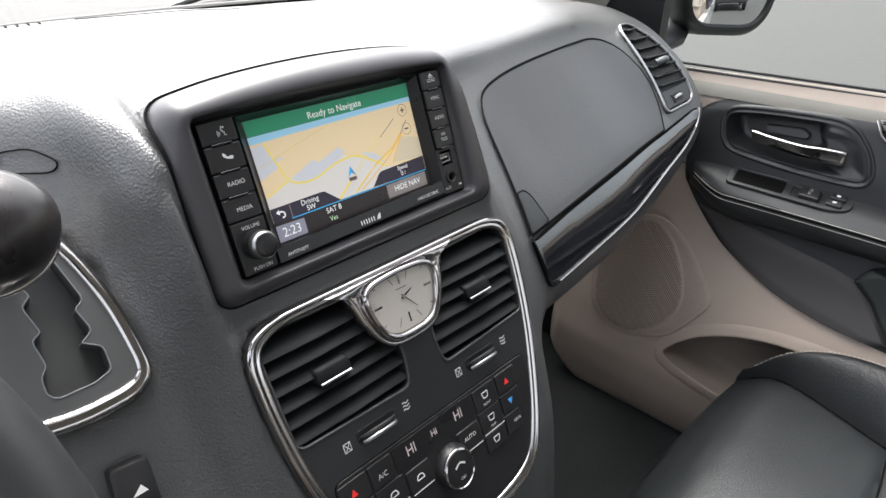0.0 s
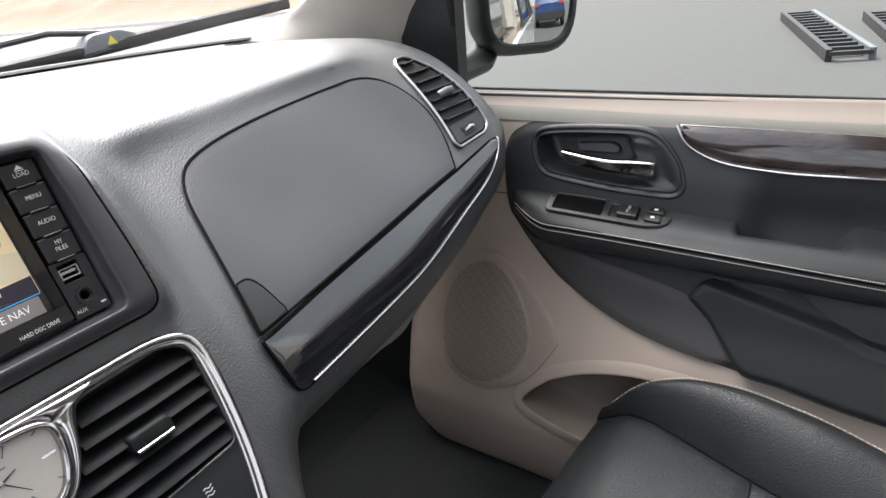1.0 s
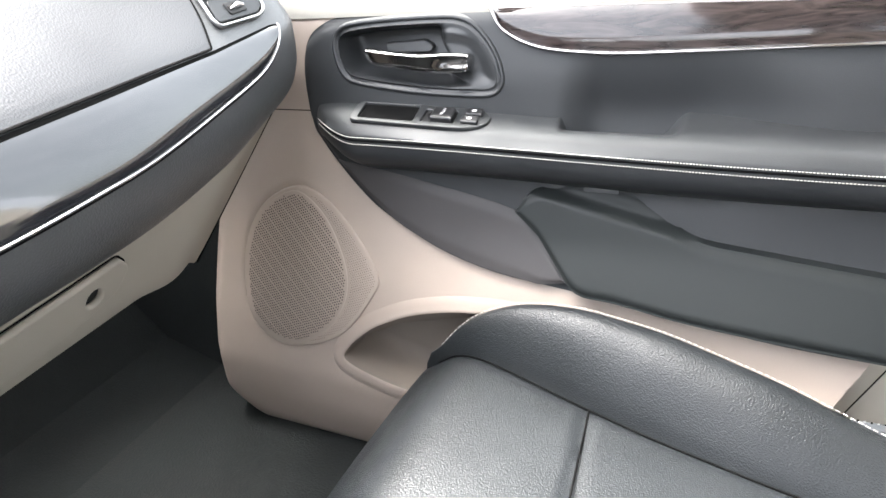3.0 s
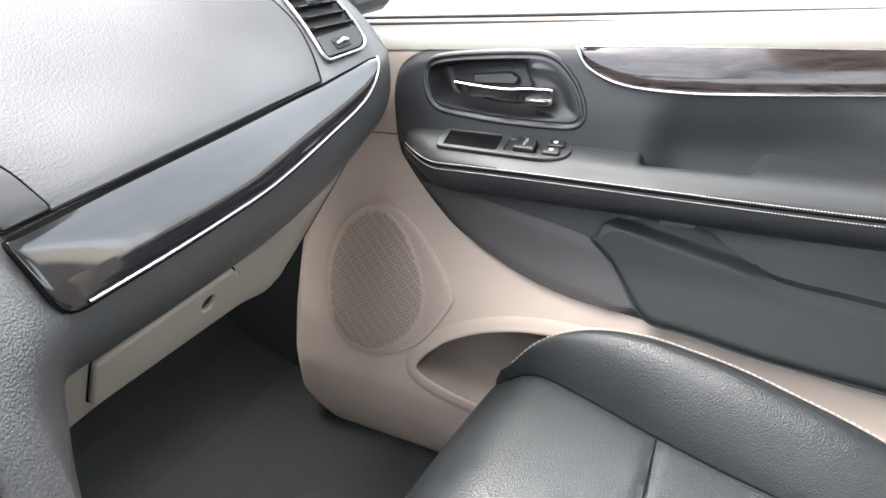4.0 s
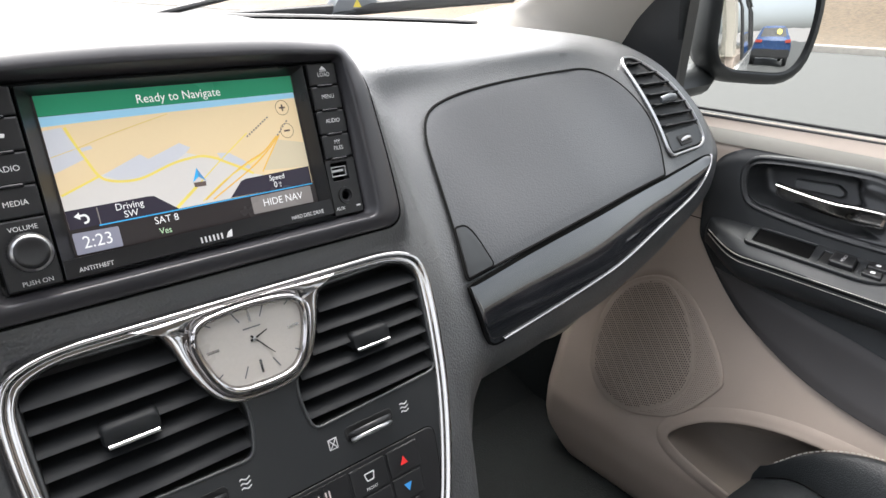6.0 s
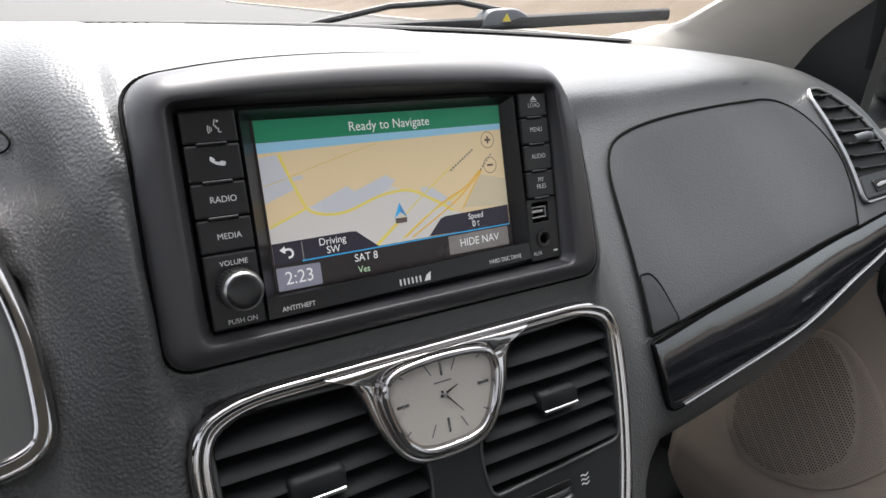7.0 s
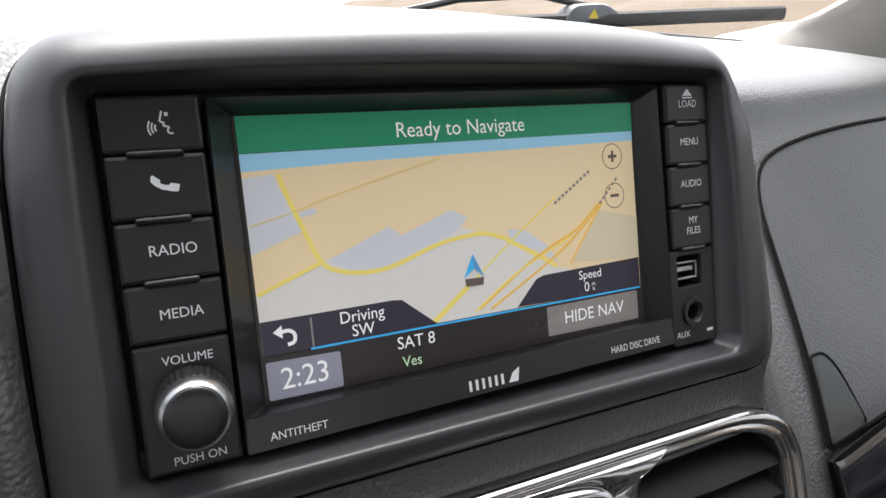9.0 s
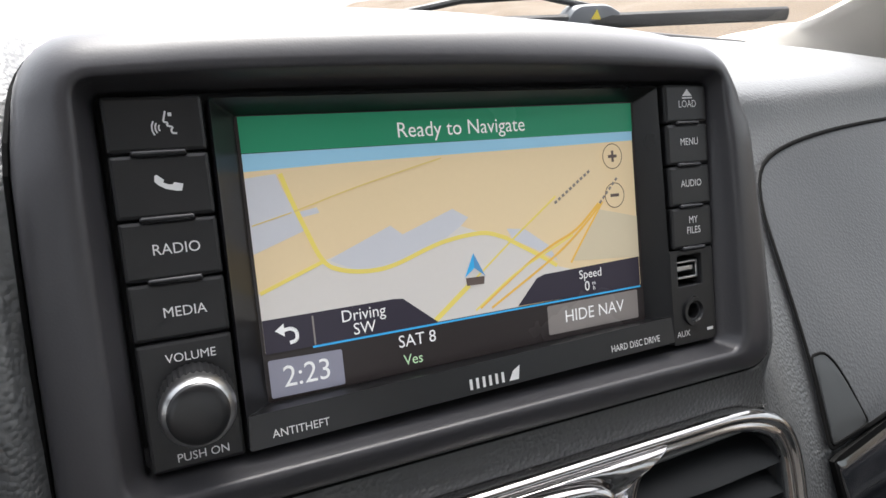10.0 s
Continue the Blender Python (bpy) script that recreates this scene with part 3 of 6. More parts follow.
sweep(bm, [Vector((p.x, -0.390 - 0.015 * (1 - abs(p.x - SEAT_MID) / 0.21), p.z + 0.0022)) for p in seat_row(-0.392)[MIDC - 20:MIDC + 21]], 0.0024, 0.0026, n=6)
part("seam", bm, SEAM, cushion)
bm = bmesh.new()
box(bm, (0.19, -0.80, 0.29), (0.67, -0.26, 0.365))
part("base", bevelled(bm, 0.01), SMOOTH, seat)
bm = bmesh.new()
loft(bm, [[(0.43 + 0.26 * math.copysign(abs(math.cos(a)) ** 0.5, math.cos(a)) * s, y + 0.06 * math.copysign(abs(math.sin(a)) ** 0.6, math.sin(a)), z) for a in [2 * math.pi * j / 28 for j in range(28)]] for y, z, s in ((-0.80, 0.46, 1.0), (-0.84, 0.7, 1.0), (-0.92, 0.95, 0.95), (-0.97, 1.08, 0.75), (-0.975, 1.10, 0.5))], cap0=True, cap1=True)
smooth(part("backrest", bm, LEATHER, seat))
buckle = thing("belt_guide", (0.74, -0.70, 0.40), "grey woven seat belt on its anchor rail", "seat belt")
bm = bmesh.new()
sweep(bm, [(0.742, -0.640, 0.478), (0.742, -0.80, 0.486)], 0.018, 0.022, (0, 0, 1))
part("rail", bm, GREYPL, buckle, "grey plastic rail")
bm = bmesh.new()
sweep(bm, [(0.722, -0.648, 0.462), (0.724, -0.80, 0.470)], 0.034, 0.006, (0, 0, 1))
web = part("webbing", bm, THREAD, buckle, "pale grey webbing")
for i in range(14):
    bm = bmesh.new()
    y = -0.652 - 0.0065 * i
    sweep(bm, [(0.733, y, 0.474), (0.744, y - 0.004, 0.492)], 0.0022, 0.0022, n=5)
    part("stitch", bm, INK if i % 2 else SEAM, web)
bm = bmesh.new()
loft(bm, [[(x, rear_edge(z) - 0.017, z), (x, -0.97, z), (0.87, -0.97, z), (0.87, rear_edge(z) - 0.017, z)] for x, z in ((0.735, 0.29), (0.750, 0.42), (0.764, 0.48), (0.785, 0.56), (0.806, 0.66), (0.825, 0.80), (0.85, 0.97))], cap0=True, cap1=True)
sill = tagged(smooth(part("sill_trim", bevelled(bm, 0.004), CREAM, None), 60), "pale moulded sill trim behind the door", "trim", kind="structure")
bm = bmesh.new()
sweep(bm, [(x - 0.0006, rear_edge(z) - 0.042, z) for x, z in ((0.750, 0.42), (0.764, 0.48), (0.785, 0.56), (0.806, 0.66), (0.825, 0.80))], 0.0016, 0.0016, n=5)
part("gap", bm, SEAM, sill)
# Dark strip added in place of the shaded shut line behind the door.
bm = bmesh.new()
sweep(bm, [(x + 0.022, rear_edge(z) - 0.010, z) for x, z in ((0.735, 0.29), (0.750, 0.42), (0.764, 0.48), (0.785, 0.56), (0.806, 0.66), (0.825, 0.80))], 0.016, 0.03, (0, 1, 0))
tagged(part("door_gap_strip", bm, RUBBER, None), "dark strip standing in for the shaded gap behind the door's edge", "seal", kind="structure")


# ---- front passenger door ----
door = thing("door_1", (0.80, -0.25, 0.30), "closed passenger door with beige and black trim", "car door", kind="structure")
CUBBY = spline([(-0.010, 0.464), (-0.022, 0.483), (-0.042, 0.501), (-0.069, 0.519), (-0.132, 0.543), (-0.22, 0.556), (-0.34, 0.550), (-0.43, 0.50), (-0.42, 0.44), (-0.34, 0.42), (-0.19, 0.424), (-0.106, 0.433), (-0.055, 0.443), (-0.022, 0.453)], 4, True)
POD = rounded([(0.0130, 0.888, 0.02), (0.0060, 0.9130, 0.02), (-0.037, 0.9194, 0.04), (-0.125, 0.9225, 0.1), (-0.185, 0.9215, 0.045), (-0.222, 0.885, 0.04), (-0.2372, 0.848, 0.03), (-0.2250, 0.8300, 0.02), (-0.127, 0.8320, 0.1), (-0.0357, 0.8420, 0.05), (-0.0040, 0.8500, 0.025)], 0.03, 6)
SPEAKER = spline([(0.096, 0.688), (0.15, 0.655), (0.172, 0.596), (0.16, 0.515), (0.118, 0.478), (0.062, 0.476), (0.003, 0.518), (-0.014, 0.572), (0.014, 0.632), (0.055, 0.674)], 4, True)


def depth_in(loop, y, z):
    """How deep a point lies inside an outline, in metres; negative outside."""
    q, inside, best = (y, z), False, 9.0
    k = len(loop)
    for i in range(k):
        (ax, ay), (bx, by) = loop[i - 1], loop[i]
        if (ay > z) != (by > z) and y < (bx - ax) * (z - ay) / (by - ay) + ax:
            inside = not inside
        dx, dy = bx - ax, by - ay
        t = max(0, min(1, ((y - ax) * dx + (z - ay) * dy) / (dx * dx + dy * dy + 1e-12)))
        best = min(best, math.hypot(y - ax - t * dx, z - ay - t * dy))
    return best if inside else -best


def scoop(y, z):
    """The soft hollow in the door's face beside the pull cup."""
    return 0.026 * ridge(-y, 0.30, 0.36) * (1 - ridge(-y, 0.44, 0.62)) * ridge(z, 0.70, 0.79) * (1 - ridge(z, 0.80, 0.89))


def door_skin(y, z):
    x = door_x(z)
    front = 0.262 - 0.05 * ridge(-z, -0.36, -0.28)
    yy = max(min(y, front), rear_edge(z))
    x += 0.03 * ridge(y, front - 0.035, front + 0.01)
    x += scoop(y, z)
    s = depth_in(SPEAKER, yy, z)
    if s > -0.02:
        x += 0.004 * ridge(s, -0.016, -0.004)
    x += 0.05 * ridge(-z, -0.285, -0.25)
    # the moulded lip where the dark insert begins
    return Vector((x, yy, z))


ys = [0.300 - 0.0042 * i for i in range(238)]
zs = [0.244 + 0.0042 * i for i in range(172)]
bm = grid(door_skin, ys, zs)
spare = [f for f in bm.faces if f.calc_area() < 1e-9 or max(depth_in(CUBBY, *f.calc_center_median().yz) + 0.008, depth_in(POD, *f.calc_center_median().yz) - 0.006) > 0]
bmesh.ops.delete(bm, geom=spare, context="FACES")
skin = smooth(part("trim_panel", bm, BEIGE, door, "beige moulded plastic trim"), 70)
sol = skin.modifiers.new("thickness", "SOLIDIFY")
sol.thickness, sol.offset = 0.004, 1

bm = bmesh.new()
rings = [[DOR(a, b, w) for a, b in inset(CUBBY, d)] for d, w in ((-0.022, -0.0015), (-0.019, 0.0007), (-0.0095, 0.0014), (-0.004, 0.0022), (-0.001, 0.0026), (0.001, 0.0014))]
loft(bm, rings)
lip = smooth(part("cubby_lip", bm, BEIGE, door, "beige lip of the door cubby"), 60)
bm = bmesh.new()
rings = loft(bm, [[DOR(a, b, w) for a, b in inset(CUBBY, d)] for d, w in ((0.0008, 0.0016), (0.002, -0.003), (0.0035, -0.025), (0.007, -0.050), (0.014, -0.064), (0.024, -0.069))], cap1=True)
smooth(part("cubby_liner", bm, SHADEBROWN, door, "brown liner of the door cubby, shade put into its colour"), 60)

top_rail = smooth(part("top_rail", grid(lambda y, z: Vector((door_x(z) - 0.004, y, z - ridge(z, 0.935, 0.958) * (0.006 + 0.009 * ridge(-y, -0.1, 0.5)))), [0.24 - 0.02 * i for i in range(48)], [0.9255, 0.929, 0.932, 0.938, 0.944, 0.950, 0.955, 0.958]), RAIL, door, "pale upper rail below the window"))
for dz, r in ((0.0, 0.0060), (0.0085, 0.0050)):
    bm = bmesh.new()
    sweep(bm, [(0.893 + dz, 0.26, 0.9595 + dz), (0.893 + dz, -0.3, 0.9545 + dz), (0.893 + dz, -0.72, 0.9500 + dz)], r, r, (0, 0, 1))
    part("window_seal", bm, RUBBER, door, "black rubber window seal")

BORDER = spline([(0.052, 0.775), (0.018, 0.737), (-0.022, 0.700), (-0.065, 0.670), (-0.15, 0.632), (-0.24, 0.610), (-0.343, 0.600), (-0.489, 0.583), (-0.578, 0.574), (-0.685, 0.570)], 4)
upper = BORDER[::-1] + spline([(0.057, 0.79), (0.066, 0.858), (0.060, 0.897), (0.037, 0.917), (-0.001, 0.927), (-0.104, 0.933), (-0.216, 0.932), (-0.40, 0.929), (-0.70, 0.922)], 4)
# the insert is laid in strips from front to back, so that it follows the door's face
def strip_fill(loop, w0, w1, bev, nz=26, on=None, n=90):
    bm = bmesh.new()
    y_lo, y_hi = min(p[0] for p in loop), max(p[0] for p in loop)
    k = len(loop)
    rows = []
    DOR = on or DOOR
    for i in range(n + 1):
        f = i / n
        y = y_hi - 0.0004 - (y_hi - y_lo - 0.0008) * (f * f * 0.35 + f * 0.65)
        hits = []
        for j in range(k):
            (ay, az), (by, bz) = loop[j - 1], loop[j]
            if (ay > y) != (by > y):
                hits.append(az + (bz - az) * (y - ay) / (by - ay))
        lo, hi = min(hits), max(hits)
        row = [DOR(y, lo, w0), DOR(y, lo, w1 - bev)]
        for s in range(nz + 1):
            z = lo + (hi - lo) * s / nz
            e = min(z - lo, hi - z, y_hi - y)
            z2 = lo + bev * 0.6 + (hi - lo - 1.2 * bev) * s / nz
            row.append(DOR(y, z2, w1 - bev * (1 - min(1, e / (3 * bev))) ** 2))
        row += [DOR(y, hi, w1 - bev), DOR(y, hi, w0)]
        rows.append(row)
    loft(bm, rows, closed=False, cap0=True, cap1=True)
    return bm


def hollow(y, z, w=0.0):
    """The door's face, open behind the handle and hollowed at the pull cup."""
    return DOR(y, z, w - 0.07 * ridge(depth_in(POD, y, z), 0.0035, 0.0055) - scoop(y, z))


insert = smooth(part("insert", strip_fill(upper, -0.012, 0.008, 0.006, 64, hollow, 160), VINYL, door, "black vinyl door insert"), 70)

# door handle pod
bm = bmesh.new()
loft(bm, [[DOR(a, b, w) for a, b in lp] for lp, w in ((inset(POD, -0.0050), 0.0060), (inset(POD, -0.0042), 0.0086), (inset(POD, -0.0026), 0.0100), (inset(POD, -0.0006), 0.0102), (inset(POD, 0.0012), 0.0090), (inset(POD, 0.0026), 0.0064), (inset(POD, 0.0048), 0.0062), (inset(POD, 0.007), 0.0080))], closed=True)
rim = smooth(part("handle_surround", bm, SMOOTH, door, "black moulded ring round the handle"), 60)
inner = inset(POD, 0.0065)


def bowl(y, z):
    d = depth_in(inner, y, z)
    rear = -0.144 - 0.010 * ridge(z, 0.895, 0.875) - 0.012 * ridge(0.862 - z, 0.0, 0.022)
    w = 0.0085 - 0.036 * ridge(d, 0.0, 0.010) * ridge(y, rear - 0.008, rear + 0.009) - 0.006 * ridge(d, 0.0, 0.02)
    w += 0.006 * ridge(-y, 0.145, 0.160) * ridge(z, 0.890, 0.905) * ridge(d, 0.004, 0.014)
    return DOR(y, z, w)


bm = bmesh.new()
cy, cz = -0.11, 0.880
loops = []
for i in range(26):
    f = 1 - i / 26
    loops.append([bowl(cy + (a - cy) * f, cz + (b - cz) * f) for a, b in inner])
rows = loft(bm, loops)
c = bm.verts.new(bowl(cy, cz))
for i in range(len(inner)):
    bm.faces.new((rows[-1][i], rows[-1][(i + 1) % len(inner)], c))
smooth(part("handle_bowl", bm, SMOOTH, door, "black bowl behind the handle"), 60)
part("finger_recess", slab(rounded([(-0.056, 0.876), (-0.052, 0.8885), (-0.112, 0.892), (-0.1255, 0.884), (-0.122, 0.876)], 0.005), DOR, -0.036, -0.024, 0.002), GATEM, rim)
lever = bmesh.new()
LEV = spline([(-0.0440, 0.8872, 0.8790, 0.020), (-0.0500, 0.8868, 0.8690, 0.023), (-0.088, 0.8834, 0.8645, 0.028), (-0.130, 0.8808, 0.8605, 0.030), (-0.156, 0.8815, 0.8605, 0.028), (-0.185, 0.8806, 0.8595, 0.024), (-0.1925, 0.8790, 0.8605, 0.022)], 5)
loops = []
for y, zt, zb, w in LEV:
    tail = ridge(-y, 0.140, 0.160)
    loops.append([DOR(y, z, ww) for z, ww in ((zt, w - 0.014), (zt + 0.0008, w - 0.008), (zt + 0.0002, w - 0.0015), (zt - 0.0016, w + 0.0002), (zt - 0.0032, w - 0.0008), (zb + 0.006, w - 0.008 + 0.006 * tail), (zb + 0.0015, w - 0.0105 + 0.008 * tail), (zb, w - 0.012 + 0.008 * tail), (zb + 0.001, w - 0.016), (zb + 0.006, w - 0.018))])
loft(lever, loops, cap0=True, cap1=True)
lever_ob = smooth(part("door_handle", lever, CHROME, door, "chrome pull lever"), 50)
bm = bmesh.new()
box(bm, (0, 0, 0), (1, 1, 1), Matrix.Translation(DOR(-0.1310, 0.8685, 0.021)) @ Matrix.Diagonal((0.010, 0.010, 0.008, 1)))
part("lock_slider", bevelled(bm, 0.002), SATIN, lever_ob, "small silver lock slider")

# wood strip with its chrome edge
wl = spline([(-0.216, 0.931), (-0.236, 0.906), (-0.281, 0.887), (-0.35, 0.880), (-0.42, 0.880), (-0.62, 0.886), (-0.70, 0.888)], 5)
wood_loop = wl + [(-0.70, 0.924), (-0.5, 0.927), (-0.3, 0.930)]
smooth(part("wood_trim", strip_fill(wood_loop, 0.0, 0.012, 0.003, 6), REDWOOD, door, "glossy dark wood-grain strip"), 60)
bm = bmesh.new()
sweep(bm, [DOR(a, b - 0.001, 0.0125) for a, b in wl], 0.0045, 0.006, (-1, 0, 0))
smooth(part("chrome_edge", bm, CHROME, door, "thin chrome edge"), 60)

# armrest with its stitched seam
def arm_top(y, u):
    """Height of the armrest's top, u from the door (0) to its inner edge (1)."""
    return 0.8186 + 0.040 * max(y, -0.3) + 0.012 * min(0.0, y + 0.3) - 0.0179 * (u - 0.127)


def arm_section(y, f):
    """Half-round shelf that grows out of the door; f is 0 at its front tip, 1 past it."""
    inn = door_x(0.80) + 0.01
    reach = (inn - 0.757) * (0.35 + 0.65 * min(1, f) ** 0.5)
    top = 0.822 - 0.016 * ridge(-y, 0.0, 0.7)
    bot = 0.762 - 0.012 * ridge(-y, 0.02, 0.6) + 0.02 * (1 - f)
    dip = 0.032 * ridge(-y, 0.310, 0.324) * (1 - ridge(-y, 0.420, 0.456))
    pts = []
    for u, fall in ((-0.3, 0.0), (0, 0.0), (0.15, 0.0), (0.25, 0.0), (0.35, 0.0), (0.45, 0.0), (0.55, 0.0), (0.66, 0.0003), (0.76, 0.0012), (0.86, 0.0042), (0.95, 0.0095)):
        pts.append(Vector((inn - reach * u, y, arm_top(y, u) - fall - dip * (1 - ridge(u, 0.30, 0.58)))))
    for u, v in ((1.0, 0.42), (0.985, 0.36), (1.0, 0.30), (0.99, 0.10), (0.93, -0.1), (0.82, -0.25), (0.66, -0.38), (0.48, -0.5), (0.3, -0.6), (0.1, -0.7)):
        pts.append(Vector((inn - reach * u, y, bot + (top - bot) * v)))
    return pts


rows = []
for i in range(221):
    t = i / 220
    y = 0.040 - 0.72 * t
    rows.append(arm_section(y, ridge(-y, -0.0405, 0.05)))
bm = bmesh.new()
loft(bm, rows, closed=False, cap0=True)
arm = smooth(part("armrest", bm, VINYL, door, "padded black armrest"), 70)
for k, name in ((11, "upper"), (13, "lower")):
    bm = bmesh.new()
    line = [r[k] + Vector((-0.0008, 0, 0.001 if k == 11 else -0.001)) for r in rows[3:]]
    for p, q in zip(line, line[1:]):
        sweep(bm, [p.lerp(q, 0.12), p.lerp(q, 0.78)], 0.0014, 0.0012, n=5)
    part("stitching", bm, THREAD, arm, "pale thread stitching")
bm = bmesh.new()
sweep(bm, [r[12] for r in rows[2:]], 0.003, 0.003, n=5)
part("seam", bm, SEAM, arm)

# switch plate on the armrest
def ARMTOP(a, b, w=0.0):
    inn = door_x(0.80) + 0.01
    return Vector((b, a, arm_top(a, (inn - b) / (inn - 0.757)) + w))


sw_out = rounded([(-0.036, 0.772, 0.01), (-0.028, 0.826, 0.02), (-0.20, 0.826, 0.03), (-0.228, 0.806, 0.02), (-0.226, 0.782, 0.02), (-0.20, 0.772, 0.02)], 0.012, 5)
well = rounded([(-0.046, 0.779), (-0.040, 0.818), (-0.122, 0.819), (-0.128, 0.779)], 0.004, 4)
slot = rounded([(-0.138, 0.781), (-0.135, 0.811), (-0.18, 0.811), (-0.184, 0.781)], 0.003, 3)
switch = part("switch_plate", plate([sw_out, well, slot], ARMTOP, -0.002, 0.0034, 0.0010), SMOOTH, door, "black window switch plate")
# Flat near-black sheets stand in for the shade down in the switch wells.
part("well_shade", sheet(inset(well, -0.001), ARMTOP, 0.0005), SEAM, switch)
sw_knob = part("window_switch", slab(rounded([(-0.150, 0.783), (-0.148, 0.809), (-0.178, 0.809), (-0.181, 0.783)], 0.003, 3), ARMTOP, 0.0005, 0.009, 0.002), BUTTON, switch)
part("well_shade", sheet(inset(slot, -0.001), ARMTOP, 0.0008), BLACK, switch)
lettering("AUTO", ARMTOP, -0.164, 0.797, 0.006, 0.0093, INK, sw_knob, 90)
for b0 in (0.781, 0.800):
    lk = part("lock_button", slab(rounded([(-0.192, b0), (-0.191, b0 + 0.015), (-0.213, b0 + 0.015), (-0.216, b0)], 0.003, 3), ARMTOP, 0.0, 0.0075, 0.0015), BUTTON, switch)
    part("mark", sheet(rect(-0.206, b0 + 0.005, -0.200, b0 + 0.010, 0.002), ARMTOP, 0.0078), INK, lk)

# map pocket: a proud moulded flap and the recess in front of it
FLAP = spline([(-0.263, 0.694), (-0.284, 0.719), (-0.339, 0.731), (-0.390, 0.726), (-0.436, 0.708), (-0.477, 0.681), (-0.56, 0.671), (-0.69, 0.66)], 5)
FLAP += spline([(-0.69, 0.58), (-0.5, 0.590), (-0.40, 0.602), (-0.350, 0.607), (-0.322, 0.635), (-0.295, 0.668)], 4)


def flap_face(y, z, w=0.0):
    """The flap's face; above a slanting crease it falls back into a ledge."""
    over = z - (0.7165 + 0.206 * (y + 0.2848))
    return DOR(y, z, w - 0.017 * ridge(over, 0.0, 0.010) * ridge(-y, 0.262, 0.285) * (1 - ridge(-y, 0.455, 0.485)))


smooth(part("pocket", strip_fill(FLAP, 0.0, 0.026, 0.004, 40, flap_face, 120), PANELG, door, "dark grey moulded map pocket"), 60)
part("pocket_slot", slab(rect(-0.388, 0.7205, -0.345, 0.7265, 0.0025), DOR, 0.004, 0.0102, 0.0005), SMOOTH, door)
LENS = spline([(0.010, 0.738), (-0.10, 0.722), (-0.257, 0.692), (-0.295, 0.66), (-0.335, 0.612)], 5) + spline([(-0.30, 0.606), (-0.20, 0.622), (-0.10, 0.656), (-0.04, 0.695)], 4)
smooth(part("pocket_lining", strip_fill(LENS, 0.0, 0.0105, 0.002, 10), material("pocket_grey", (0.050, 0.046, 0.046), 0.5, vary=0.1, grain=0.1, grain_size=0.0012), door, "smooth grey panel ahead of the pocket"), 60)

# loudspeaker grille
RIM = spline([(0.100, 0.692), (0.155, 0.660), (0.180, 0.596), (0.166, 0.508), (0.118, 0.468), (0.060, 0.468), (-0.01, 0.498), (-0.055, 0.555), (-0.062, 0.585), (-0.02, 0.635), (0.045, 0.685)], 4, True)
grille = smooth(part("speaker_surround", slab(RIM, DOR, -0.006, 0.0040, 0.0022, 8), BEIGE, door, "beige speaker surround"), 60)
smooth(part("speaker_grille", slab(SPEAKER, DOR, -0.004, 0.0056, 0.0006, 8, 0.001), GRILLE, door, "perforated brown speaker grille"), 60)
verts, faces = [], []
field = inset(SPEAKER, 0.004)
along, across = Vector((-0.76, -0.65)), Vector((-0.65, 0.76))
for i in range(-50, 51):
    for j in range(-45, 46):
        p = Vector((0.078, 0.58)) + along * (0.0041 * (j + 0.5 * (i % 2))) + across * (0.0034 * i + 0.0014 * (i // 4))
        if depth_in(field, p.x, p.y) < 0:
            continue
        lift = 0.0062 + 0.0006 * min(1, depth_in(field, p.x, p.y) / 0.05)
        k = len(verts)
        verts += [DOR(p.x + 0.0012 * math.cos(math.pi * q / 3), p.y + 0.0012 * math.sin(math.pi * q / 3), lift) for q in range(6)]
        faces.append(tuple(range(k, k + 6)))
for i in range(-60, 61):
    for j in range(-60, 61):
        p = Vector((0.04, 0.58)) + along * (0.0036 * (j + 0.5 * (i % 2))) + across * (0.0031 * i)
        if depth_in(RIM, p.x, p.y) < 0.006 or depth_in(SPEAKER, p.x, p.y) > -0.004 or p.x > 0.06:
            continue
        k = len(verts)
        verts += [DOR(p.x + 0.0006 * math.cos(math.pi * q / 3), p.y + 0.0006 * math.sin(math.pi * q / 3), 0.0043) for q in range(6)]
        faces.append(tuple(range(k, k + 6)))
holes = bpy.data.meshes.new("grille_holes")
holes.from_pydata(verts, [], faces)
part("grille_holes", holes, HOLE, door)["kind"] = "stuff"

bm = bmesh.new()
sweep(bm, [(door_x(0.803) - 0.0006, y, 0.803) for y in (0.16, 0.10, 0.045)], 0.0016, 0.0016, n=5)
part("gap", bm, SEAM, door)
side = part("window_pane", grid(lambda y, z: Vector((0.915 - 0.12 * ((z - 0.95) / 0.7), y, z)), [0.19 - 0.11 * i for i in range(9)], [0.94 + 0.1 * i for i in range(8)]), TINTED, door, "clear side window glass, closed")
bm = bmesh.new()
loft(bm, [[(x, y0, z), (x + 0.03, y0, z), (x + 0.03, y1, z), (x, y1, z)] for x, y0, y1, z in ((0.893, 0.31, 0.185, 0.955), (0.895, 0.305, 0.182, 1.04), (0.89, 0.30, 0.175, 1.16), (0.88, 0.18, 0.08, 1.26), (0.85, -0.05, -0.13, 1.45), (0.80, -0.38, -0.46, 1.66))], cap0=True, cap1=True)
smooth(part("window_frame", bm, SMOOTH, door, "black front window frame"), 40)
bm = bmesh.new()
sweep(bm, [(0.80, -0.42, 1.665), (0.80, -0.80, 1.68)], 0.04, 0.05, (0, 0, 1))
part("window_frame", bm, SMOOTH, door)

